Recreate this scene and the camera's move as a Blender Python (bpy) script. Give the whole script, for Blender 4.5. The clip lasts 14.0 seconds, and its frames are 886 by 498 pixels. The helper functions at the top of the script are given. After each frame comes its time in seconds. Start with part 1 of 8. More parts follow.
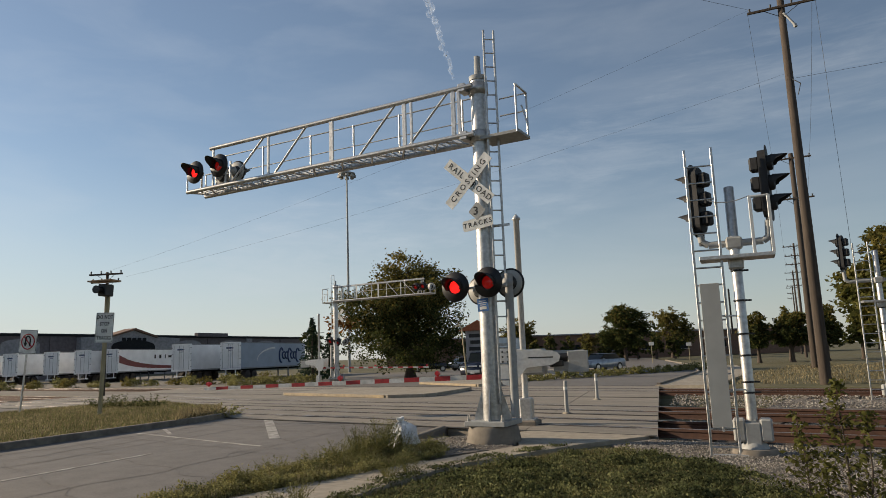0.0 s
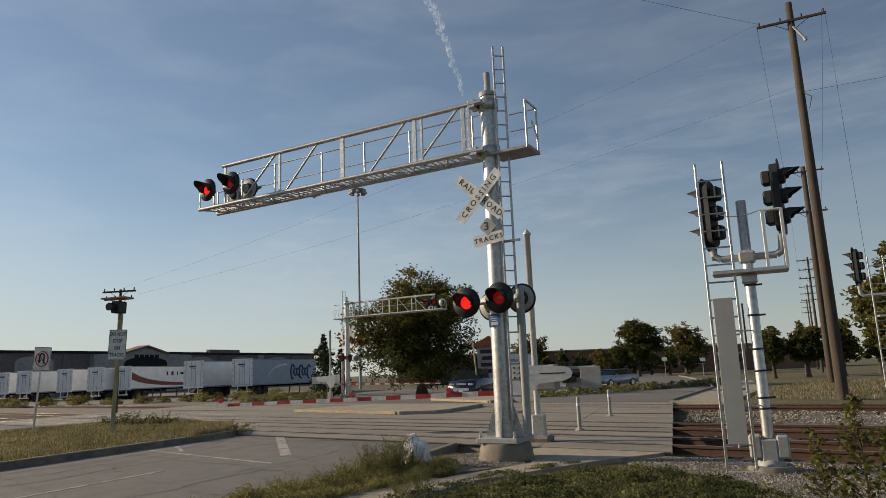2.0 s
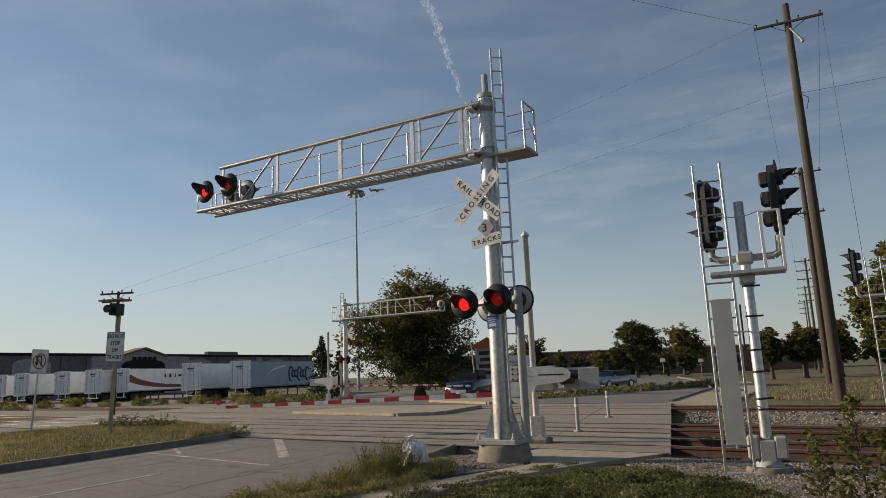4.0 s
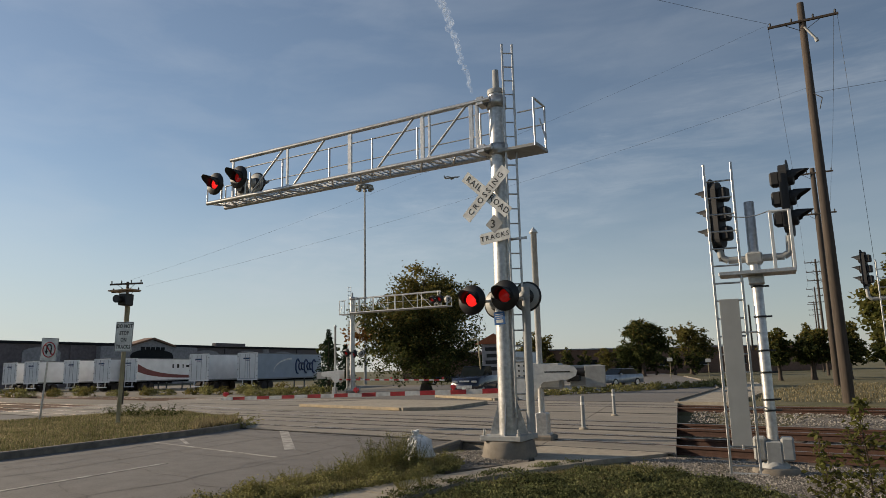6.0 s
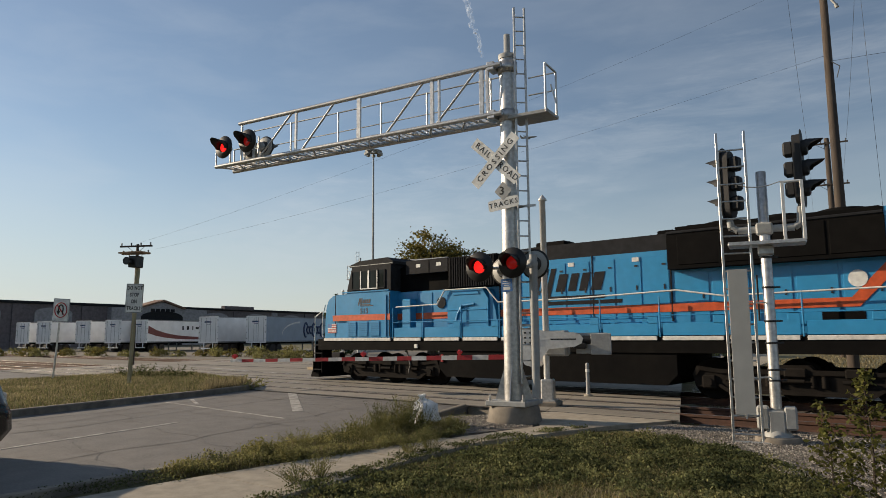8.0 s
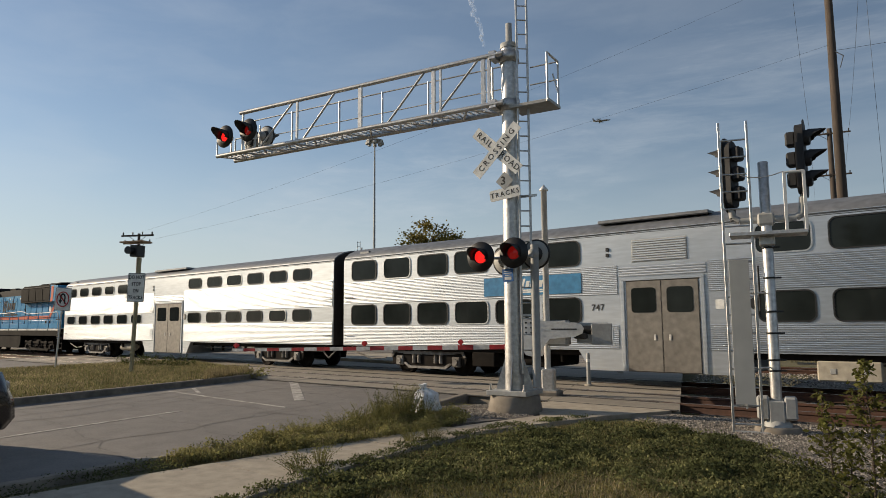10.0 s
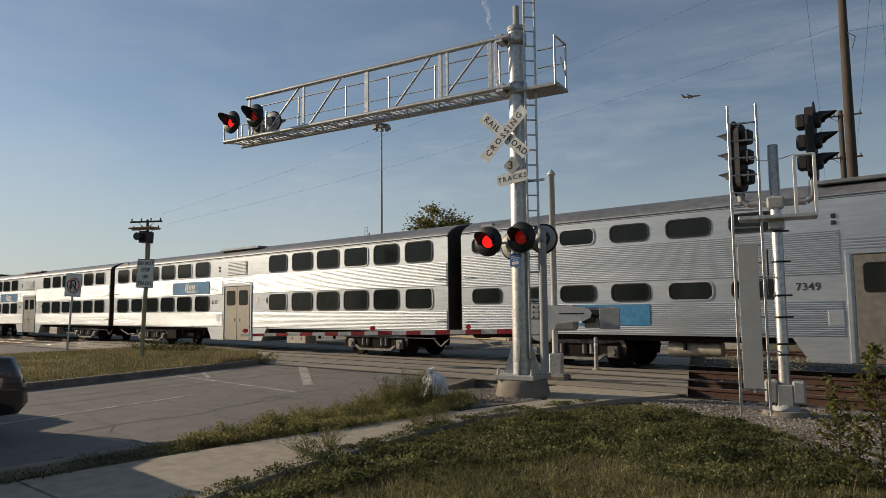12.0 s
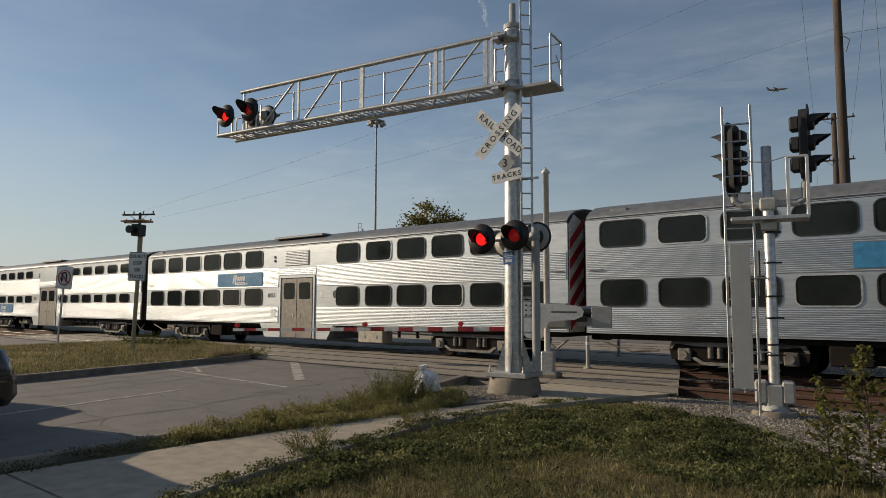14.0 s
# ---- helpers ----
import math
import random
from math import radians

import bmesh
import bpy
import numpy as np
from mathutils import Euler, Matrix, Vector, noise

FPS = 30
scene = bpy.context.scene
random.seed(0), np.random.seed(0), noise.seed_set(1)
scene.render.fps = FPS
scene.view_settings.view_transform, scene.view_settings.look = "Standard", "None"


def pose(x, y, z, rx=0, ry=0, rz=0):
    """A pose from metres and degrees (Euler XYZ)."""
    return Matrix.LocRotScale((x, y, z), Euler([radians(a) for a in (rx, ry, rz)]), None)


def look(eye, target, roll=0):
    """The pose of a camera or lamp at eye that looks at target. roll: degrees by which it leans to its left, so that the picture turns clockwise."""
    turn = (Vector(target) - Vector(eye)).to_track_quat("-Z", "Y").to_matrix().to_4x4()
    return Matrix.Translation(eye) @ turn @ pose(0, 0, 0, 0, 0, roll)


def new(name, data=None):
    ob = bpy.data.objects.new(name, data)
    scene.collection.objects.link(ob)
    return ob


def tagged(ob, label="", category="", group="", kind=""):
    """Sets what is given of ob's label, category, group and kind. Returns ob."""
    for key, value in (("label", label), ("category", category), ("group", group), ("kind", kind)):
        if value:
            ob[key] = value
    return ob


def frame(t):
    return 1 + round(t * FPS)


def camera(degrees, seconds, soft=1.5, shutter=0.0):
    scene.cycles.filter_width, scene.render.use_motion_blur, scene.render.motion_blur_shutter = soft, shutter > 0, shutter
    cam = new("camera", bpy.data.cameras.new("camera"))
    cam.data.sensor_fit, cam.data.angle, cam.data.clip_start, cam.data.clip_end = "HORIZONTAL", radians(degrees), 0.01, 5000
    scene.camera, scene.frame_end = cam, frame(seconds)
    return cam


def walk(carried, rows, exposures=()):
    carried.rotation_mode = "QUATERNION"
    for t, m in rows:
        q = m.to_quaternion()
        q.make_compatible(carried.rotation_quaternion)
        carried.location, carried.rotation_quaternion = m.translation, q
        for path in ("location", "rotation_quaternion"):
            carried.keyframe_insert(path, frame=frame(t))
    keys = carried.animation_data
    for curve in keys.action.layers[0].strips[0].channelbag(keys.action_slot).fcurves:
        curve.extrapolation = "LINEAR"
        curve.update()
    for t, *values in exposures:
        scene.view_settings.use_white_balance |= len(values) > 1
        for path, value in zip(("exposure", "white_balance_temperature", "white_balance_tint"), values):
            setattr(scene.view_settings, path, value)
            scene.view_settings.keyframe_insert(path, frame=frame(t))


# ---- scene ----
cam = camera(66.0, 14.0, soft=0.7, shutter=0.03)
EYE = (0.0, 0.0, 1.71)
PATH = [
    (0, (-6.010, 7.841, 3.262), -2.06),
    (0.5, (-6.013, 7.825, 3.328), -2.29),
    (1, (-6.088, 7.751, 3.401), -2.34),
    (1.5, (-6.071, 7.751, 3.461), -2.28),
    (2, (-6.104, 7.717, 3.494), -2.22),
    (2.5, (-6.059, 7.755, 3.486), -2.37),
    (5, (-6.141, 7.678, 3.535), -2.38),
    (5.5, (-6.237, 7.611, 3.489), -2.23),
    (6, (-6.181, 7.665, 3.453), -1.33),
    (6.5, (-6.095, 7.775, 3.257), -1.56),
    (7, (-6.335, 7.626, 3.016), -1.18),
    (7.5, (-6.417, 7.571, 2.931), -0.44),
    (8, (-6.325, 7.643, 2.969), -0.48),
    (10.5, (-6.358, 7.642, 2.798), -0.37),
    (11, (-6.397, 7.611, 2.782), -0.51),
    (11.5, (-6.457, 7.579, 2.641), -0.35),
    (12, (-6.449, 7.590, 2.603), -0.51),
    (12.5, (-6.411, 7.616, 2.660), -0.13),
    (13, (-6.439, 7.595, 2.636), -0.32),
    (13.5, (-6.394, 7.631, 2.648), -0.10),
    (14, (-6.378, 7.655, 2.558), 0.17),
]
walk(cam, [(t, look(EYE, target, roll)) for t, target, roll in PATH],
     exposures=[(0, 0.30), (1, 0.20), (2.5, 0.15), (5.5, 0.10), (6.5, 0.29), (8.2, 0.30), (11, 0.19), (11.5, 0.08), (12.5, 0.04), (14, 0.0)])

# ---- light ----
# A low afternoon sun stands behind and to the west of the crossing.
SUN_TO = Vector((-0.935, -0.355, 0.0)).normalized()
SUN_EL = radians(20)
sun_dir = Vector((SUN_TO.x * math.cos(SUN_EL), SUN_TO.y * math.cos(SUN_EL), math.sin(SUN_EL)))
sun_data = bpy.data.lights.new("sun", "SUN")
sun_data.energy, sun_data.angle, sun_data.color = 4.8, radians(0.5), (1.0, 0.82, 0.60)
sun = new("sun", sun_data)
sun.matrix_world = look(sun_dir * 50, (0, 0, 0))

world = bpy.data.worlds.new("sky")
scene.world = world
world.use_nodes = True
wt = world.node_tree
wt.nodes.clear()


def wnode(kind, **sets):
    n = wt.nodes.new(kind)
    for k, v in sets.items():
        n.inputs[k].default_value = v
    return n


sky = wt.nodes.new("ShaderNodeTexSky")
sky.sky_type, sky.sun_disc = "NISHITA", False
sky.sun_elevation, sky.sun_rotation = SUN_EL, math.atan2(SUN_TO.x, SUN_TO.y)
sky.air_density, sky.dust_density, sky.ozone_density = 1.0, 0.3, 1.5
coord = wt.nodes.new("ShaderNodeTexCoord")
# thin streaks of high cloud, drawn out along one way
stretch = wt.nodes.new("ShaderNodeMapping")
stretch.inputs["Rotation"].default_value = (0.25, 0.30, radians(38))
stretch.inputs["Scale"].default_value = (1.3, 3.0, 9.0)
streaks = wnode("ShaderNodeTexNoise", Scale=1.9, Detail=7.0, Roughness=0.55, Distortion=0.35)
ramp = wt.nodes.new("ShaderNodeValToRGB")
ramp.color_ramp.elements[0].position, ramp.color_ramp.elements[0].color = 0.42, (0.075, 0.075, 0.075, 1)
ramp.color_ramp.elements[1].position, ramp.color_ramp.elements[1].color = 0.88, (0.26, 0.26, 0.26, 1)
veil = wt.nodes.new("ShaderNodeMix")
veil.data_type = "RGBA"
veil.inputs["B"].default_value = (6.6, 7.0, 7.4, 1)
back = wnode("ShaderNodeBackground", Strength=0.084)
wout = wt.nodes.new("ShaderNodeOutputWorld")
wt.links.new(coord.outputs["Generated"], stretch.inputs["Vector"])
wt.links.new(stretch.outputs["Vector"], streaks.inputs["Vector"])
wt.links.new(streaks.outputs["Fac"], ramp.inputs["Fac"])
wt.links.new(ramp.outputs["Color"], veil.inputs["Factor"])
wt.links.new(sky.outputs["Color"], veil.inputs["A"])
# pale haze low over the horizon
split = wt.nodes.new("ShaderNodeSeparateXYZ")
low = wnode("ShaderNodeMapRange", **{"From Min": 0.0, "From Max": 0.30, "To Min": 0.72, "To Max": 0.0})
low.interpolation_type = "SMOOTHSTEP"
haze = wt.nodes.new("ShaderNodeMix")
haze.data_type = "RGBA"
haze.inputs["B"].default_value = (5.3, 5.75, 6.0, 1)
wt.links.new(coord.outputs["Generated"], split.inputs["Vector"])
wt.links.new(split.outputs["Z"], low.inputs["Value"])
# the haze glows towards the sun and dims away from it
toward = wt.nodes.new("ShaderNodeVectorMath")
toward.operation = "DOT_PRODUCT"
toward.inputs[1].default_value = tuple(SUN_TO)
glow = wnode("ShaderNodeMapRange", **{"From Min": -0.5, "From Max": 0.8, "To Min": 0.62, "To Max": 1.0})
wt.links.new(coord.outputs["Generated"], toward.inputs[0])
wt.links.new(toward.outputs["Value"], glow.inputs["Value"])
thin = wt.nodes.new("ShaderNodeMath")
thin.operation = "MULTIPLY"
wt.links.new(low.outputs["Result"], thin.inputs[0])
wt.links.new(glow.outputs["Result"], thin.inputs[1])
wt.links.new(thin.outputs["Value"], haze.inputs["Factor"])
# one long bank of cirrus that climbs away over the tracks
CIRRUS = Vector((-0.107, -0.338, 0.935)).normalized()
bank = wt.nodes.new("ShaderNodeVectorMath")
bank.operation = "DOT_PRODUCT"
bank.inputs[1].default_value = tuple(CIRRUS)
rough_edge = wnode("ShaderNodeTexNoise", Scale=6.0, Detail=6.0, Roughness=0.6)
fray = wnode("ShaderNodeMapRange", **{"From Min": 0.3, "From Max": 0.7, "To Min": -0.05, "To Max": 0.05})
off = wt.nodes.new("ShaderNodeMath")
off.operation = "ADD"
dist = wt.nodes.new("ShaderNodeMath")
dist.operation = "ABSOLUTE"
fade = wnode("ShaderNodeMapRange", **{"From Min": 0.0, "From Max": 0.085, "To Min": 0.22, "To Max": 0.0})
fade.interpolation_type = "SMOOTHSTEP"
wisps = wnode("ShaderNodeTexNoise", Scale=5.0, Detail=8.0, Roughness=0.65, Distortion=0.6)
wisp = wnode("ShaderNodeMapRange", **{"From Min": 0.36, "From Max": 0.66, "To Min": 0.15, "To Max": 1.0})
cover = wt.nodes.new("ShaderNodeMath")
cover.operation = "MULTIPLY"
cirrus = wt.nodes.new("ShaderNodeMix")
cirrus.data_type = "RGBA"
cirrus.inputs["B"].default_value = (6.4, 6.9, 7.4, 1)
wt.links.new(coord.outputs["Generated"], bank.inputs[0])
wt.links.new(stretch.outputs["Vector"], rough_edge.inputs["Vector"])
wt.links.new(stretch.outputs["Vector"], wisps.inputs["Vector"])
wt.links.new(rough_edge.outputs["Fac"], fray.inputs["Value"])
wt.links.new(bank.outputs["Value"], off.inputs[0])
wt.links.new(fray.outputs["Result"], off.inputs[1])
wt.links.new(off.outputs["Value"], dist.inputs[0])
wt.links.new(dist.outputs["Value"], fade.inputs["Value"])
wt.links.new(wisps.outputs["Fac"], wisp.inputs["Value"])
wt.links.new(fade.outputs["Result"], cover.inputs[0])
wt.links.new(wisp.outputs["Result"], cover.inputs[1])
wt.links.new(cover.outputs["Value"], cirrus.inputs["Factor"])
wt.links.new(veil.outputs["Result"], cirrus.inputs["A"])
wt.links.new(cirrus.outputs["Result"], haze.inputs["A"])
# the whole sky deepens away from the sun
deep = wnode("ShaderNodeMapRange", **{"From Min": -0.40, "From Max": 0.35, "To Min": 0.80, "To Max": 1.0})
wt.links.new(toward.outputs["Value"], deep.inputs["Value"])
dim = wt.nodes.new("ShaderNodeMix")
dim.data_type, dim.blend_type = "RGBA", "MULTIPLY"
dim.inputs["Factor"].default_value = 1.0
wt.links.new(haze.outputs["Result"], dim.inputs["A"])
wt.links.new(deep.outputs["Result"], dim.inputs["B"])
wt.links.new(dim.outputs["Result"], back.inputs["Color"])
wt.links.new(back.outputs["Background"], wout.inputs["Surface"])


# ---- materials ----
def material(name, colour, rough=0.6, metal=0.0, second=None, grain=8.0, stains=0.6, contrast=1.0, bump=0.0, bump_scale=60.0,
             speckle=None, glow=None, power=0.0, per_piece=0.0, stretch_by=(1, 1, 1), coat=0.0):
    """A surface with colour at two scales (fine grain and broad stains), uneven gloss and fine relief."""
    m = bpy.data.materials.new(name)
    m.use_nodes = True
    nt = m.node_tree
    nodes, links = nt.nodes, nt.links
    b = nodes["Principled BSDF"]
    b.inputs["Metallic"].default_value = metal
    b.inputs["Coat Weight"].default_value = coat
    tc = nodes.new("ShaderNodeTexCoord")
    mp = nodes.new("ShaderNodeMapping")
    mp.inputs["Scale"].default_value = stretch_by
    links.new(tc.outputs["Object"], mp.inputs["Vector"])
    fine = nodes.new("ShaderNodeTexNoise")
    fine.inputs["Scale"].default_value, fine.inputs["Detail"].default_value = grain, 6
    broad = nodes.new("ShaderNodeTexNoise")
    broad.inputs["Scale"].default_value, broad.inputs["Detail"].default_value = stains, 4
    links.new(mp.outputs["Vector"], fine.inputs["Vector"])
    links.new(mp.outputs["Vector"], broad.inputs["Vector"])
    c2 = second or tuple(v * 0.72 for v in colour)
    r1 = nodes.new("ShaderNodeValToRGB")
    r1.color_ramp.elements[0].position, r1.color_ramp.elements[1].position = 0.5 - 0.22 / contrast, 0.5 + 0.22 / contrast
    r1.color_ramp.elements[0].color, r1.color_ramp.elements[1].color = (*c2, 1), (*colour, 1)
    links.new(broad.outputs["Fac"], r1.inputs["Fac"])
    mul = nodes.new("ShaderNodeMix")
    mul.data_type, mul.blend_type = "RGBA", "MULTIPLY"
    r2 = nodes.new("ShaderNodeMapRange")
    r2.inputs["From Min"].default_value, r2.inputs["From Max"].default_value = 0.3, 0.7
    r2.inputs["To Min"].default_value, r2.inputs["To Max"].default_value = 1 - 0.28 * contrast, 1 + 0.12 * contrast
    links.new(fine.outputs["Fac"], r2.inputs["Value"])
    mul.inputs["Factor"].default_value = 1.0
    links.new(r1.outputs["Color"], mul.inputs["A"])
    links.new(r2.outputs["Result"], mul.inputs["B"])
    last = mul.outputs["Result"]
    if speckle:
        sc, amount, col = speckle
        vor = nodes.new("ShaderNodeTexVoronoi")
        vor.inputs["Scale"].default_value = sc
        links.new(mp.outputs["Vector"], vor.inputs["Vector"])
        sep = nodes.new("ShaderNodeSeparateColor")
        links.new(vor.outputs["Color"], sep.inputs["Color"])
        sr = nodes.new("ShaderNodeMapRange")
        sr.inputs["To Max"].default_value = amount
        links.new(sep.outputs["Red"], sr.inputs["Value"])
        mx = nodes.new("ShaderNodeMix")
        mx.data_type = "RGBA"
        links.new(sr.outputs["Result"], mx.inputs["Factor"])
        links.new(last, mx.inputs["A"])
        mx.inputs["B"].default_value = (*col, 1)
        last = mx.outputs["Result"]
    if per_piece:
        oi = nodes.new("ShaderNodeNewGeometry")
        pr = nodes.new("ShaderNodeMapRange")
        pr.inputs["To Min"].default_value, pr.inputs["To Max"].default_value = 1 - per_piece, 1 + per_piece
        links.new(oi.outputs["Random Per Island"], pr.inputs["Value"])
        pm = nodes.new("ShaderNodeMix")
        pm.data_type, pm.blend_type = "RGBA", "MULTIPLY"
        pm.inputs["Factor"].default_value = 1.0
        links.new(last, pm.inputs["A"])
        links.new(pr.outputs["Result"], pm.inputs["B"])
        last = pm.outputs["Result"]
    links.new(last, b.inputs["Base Color"])
    rr = nodes.new("ShaderNodeMapRange")
    rr.inputs["To Min"].default_value, rr.inputs["To Max"].default_value = max(0.02, rough - 0.1), min(1.0, rough + 0.1)
    links.new(broad.outputs["Fac"], rr.inputs["Value"])
    links.new(rr.outputs["Result"], b.inputs["Roughness"])
    if bump:
        bn = nodes.new("ShaderNodeTexNoise")
        bn.inputs["Scale"].default_value, bn.inputs["Detail"].default_value = bump_scale, 5
        links.new(mp.outputs["Vector"], bn.inputs["Vector"])
        bp = nodes.new("ShaderNodeBump")
        bp.inputs["Strength"].default_value, bp.inputs["Distance"].default_value = min(1.0, bump * 20), bump
        links.new(bn.outputs["Fac"], bp.inputs["Height"])
        links.new(bp.outputs["Normal"], b.inputs["Normal"])
    if glow:
        b.inputs["Emission Color"].default_value = (*glow, 1)
        b.inputs["Emission Strength"].default_value = power
    return m


def leaf_material(name, colour, second, per=0.35):
    m = material(name, colour, 0.8, second=second, grain=3, stains=0.5, contrast=1.4, per_piece=per)
    b = m.node_tree.nodes["Principled BSDF"]
    b.inputs["Specular IOR Level"].default_value = 0.15
    nt = m.node_tree
    tr = nt.nodes.new("ShaderNodeBsdfTranslucent")
    mix = nt.nodes.new("ShaderNodeMixShader")
    mix.inputs["Fac"].default_value = 0.42
    src = b.inputs["Base Color"].links[0].from_socket
    nt.links.new(src, tr.inputs["Color"])
    nt.links.new(b.outputs["BSDF"], mix.inputs[1])
    nt.links.new(tr.outputs["BSDF"], mix.inputs[2])
    nt.links.new(mix.outputs["Shader"], nt.nodes["Material Output"].inputs["Surface"])
    return m


M = {}
M["asphalt"] = material("asphalt", (0.142, 0.131, 0.120), 0.85, second=(0.098, 0.090, 0.082), grain=2.2, stains=0.16, bump=0.006, bump_scale=90, speckle=(60, 0.35, (0.24, 0.22, 0.20)))
M["concrete"] = material("concrete", (0.37, 0.32, 0.245), 0.85, second=(0.26, 0.225, 0.17), grain=5, stains=0.5, bump=0.004, bump_scale=120, speckle=(90, 0.25, (0.42, 0.38, 0.32)))
M["panel"] = material("crossing_panel", (0.27, 0.235, 0.185), 0.85, second=(0.16, 0.14, 0.112), grain=4, stains=0.5, stretch_by=(0.25, 1.6, 1), bump=0.004, bump_scale=90, speckle=(80, 0.3, (0.36, 0.33, 0.28)))
M["kerb"] = material("kerb_concrete", (0.26, 0.225, 0.18), 0.9, second=(0.15, 0.13, 0.105), grain=6, stains=1.2, bump=0.006, bump_scale=70)
M["dirt"] = material("dirt", (0.19, 0.165, 0.135), 0.95, second=(0.125, 0.108, 0.085), grain=3, stains=0.3, bump=0.02, bump_scale=25, speckle=(30, 0.5, (0.2, 0.17, 0.12)))
M["lawn"] = material("lawn", (0.095, 0.085, 0.036), 0.95, second=(0.15, 0.12, 0.06), grain=4, stains=0.25, contrast=1.3, bump=0.03, bump_scale=35, speckle=(40, 0.5, (0.07, 0.08, 0.022)))
M["gravel_bed"] = material("gravel_bed", (0.23, 0.205, 0.175), 0.95, second=(0.14, 0.12, 0.10), grain=8, stains=0.5, contrast=1.4, bump=0.05, bump_scale=22, speckle=(24, 0.8, (0.12, 0.105, 0.09)))
M["gravel"] = material("crushed_stone", (0.34, 0.31, 0.265), 0.95, second=(0.20, 0.175, 0.145), grain=20, stains=1.2, per_piece=0.6)
M["rust"] = material("rusty_rail", (0.095, 0.043, 0.026), 0.85, second=(0.062, 0.030, 0.020), grain=9, stains=1.2, bump=0.003)
M["railhead"] = material("railhead", (0.42, 0.38, 0.34), 0.32, metal=0.9, second=(0.30, 0.24, 0.2), grain=4, stains=1)
M["tie"] = material("wooden_tie", (0.085, 0.065, 0.05), 0.9, second=(0.05, 0.04, 0.03), grain=12, stains=2, bump=0.01, bump_scale=30, stretch_by=(4, 1, 4))
M["galv"] = material("galvanised_steel", (0.62, 0.61, 0.59), 0.42, metal=0.75, second=(0.53, 0.52, 0.50), grain=14, stains=1.8, bump=0.001)
M["alu"] = material("aluminium", (0.70, 0.70, 0.69), 0.36, metal=0.8, second=(0.55, 0.55, 0.54), grain=16, stains=2)
M["dull"] = material("dull_grey_paint", (0.36, 0.365, 0.355), 0.6, second=(0.32, 0.325, 0.315), grain=10, stains=1.5, contrast=0.6)
M["white_sign"] = material("white_sheeting", (0.78, 0.78, 0.75), 0.5, second=(0.66, 0.66, 0.62), grain=6, stains=2.5)
M["black"] = material("black_paint", (0.012, 0.012, 0.013), 0.45, second=(0.02, 0.02, 0.02), grain=10, stains=2)
M["ink"] = material("black_lettering", (0.015, 0.015, 0.016), 0.6)
M["red"] = material("red_sheeting", (0.48, 0.025, 0.03), 0.45, second=(0.36, 0.02, 0.025), grain=8, stains=2)
M["whitepaint"] = material("white_paint", (0.72, 0.71, 0.68), 0.5, second=(0.6, 0.58, 0.54), grain=8, stains=1.5)
M["red_on"] = material("lit_red_lens", (0.4, 0.012, 0.012), 0.3, glow=(1.0, 0.018, 0.014), power=0.95)
# unlit lens: the weak emission stands in for the red it reflects
M["red_off"] = material("dark_red_lens", (0.16, 0.008, 0.008), 0.2, glow=(1.0, 0.02, 0.015), power=0.10)
M["pole_wood"] = material("weathered_pole", (0.088, 0.066, 0.049), 0.9, second=(0.056, 0.042, 0.032), grain=14, stains=1.2, contrast=1.3, bump=0.008, bump_scale=40, stretch_by=(1, 1, 0.12))
M["post_wood"] = material("pale_wood_post", (0.42, 0.36, 0.22), 0.85, second=(0.32, 0.27, 0.16), grain=14, stains=2, stretch_by=(1, 1, 0.15))
M["guard"] = material("pale_grey_sheet", (0.40, 0.40, 0.375), 0.55, second=(0.37, 0.37, 0.35), grain=3, stains=0.6, contrast=0.4)
M["white_galv"] = material("pale_galvanised", (0.66, 0.66, 0.64), 0.5, metal=0.3, second=(0.61, 0.61, 0.59), grain=12, stains=2, contrast=0.5)
M["wire"] = material("wire", (0.05, 0.05, 0.05), 0.6)


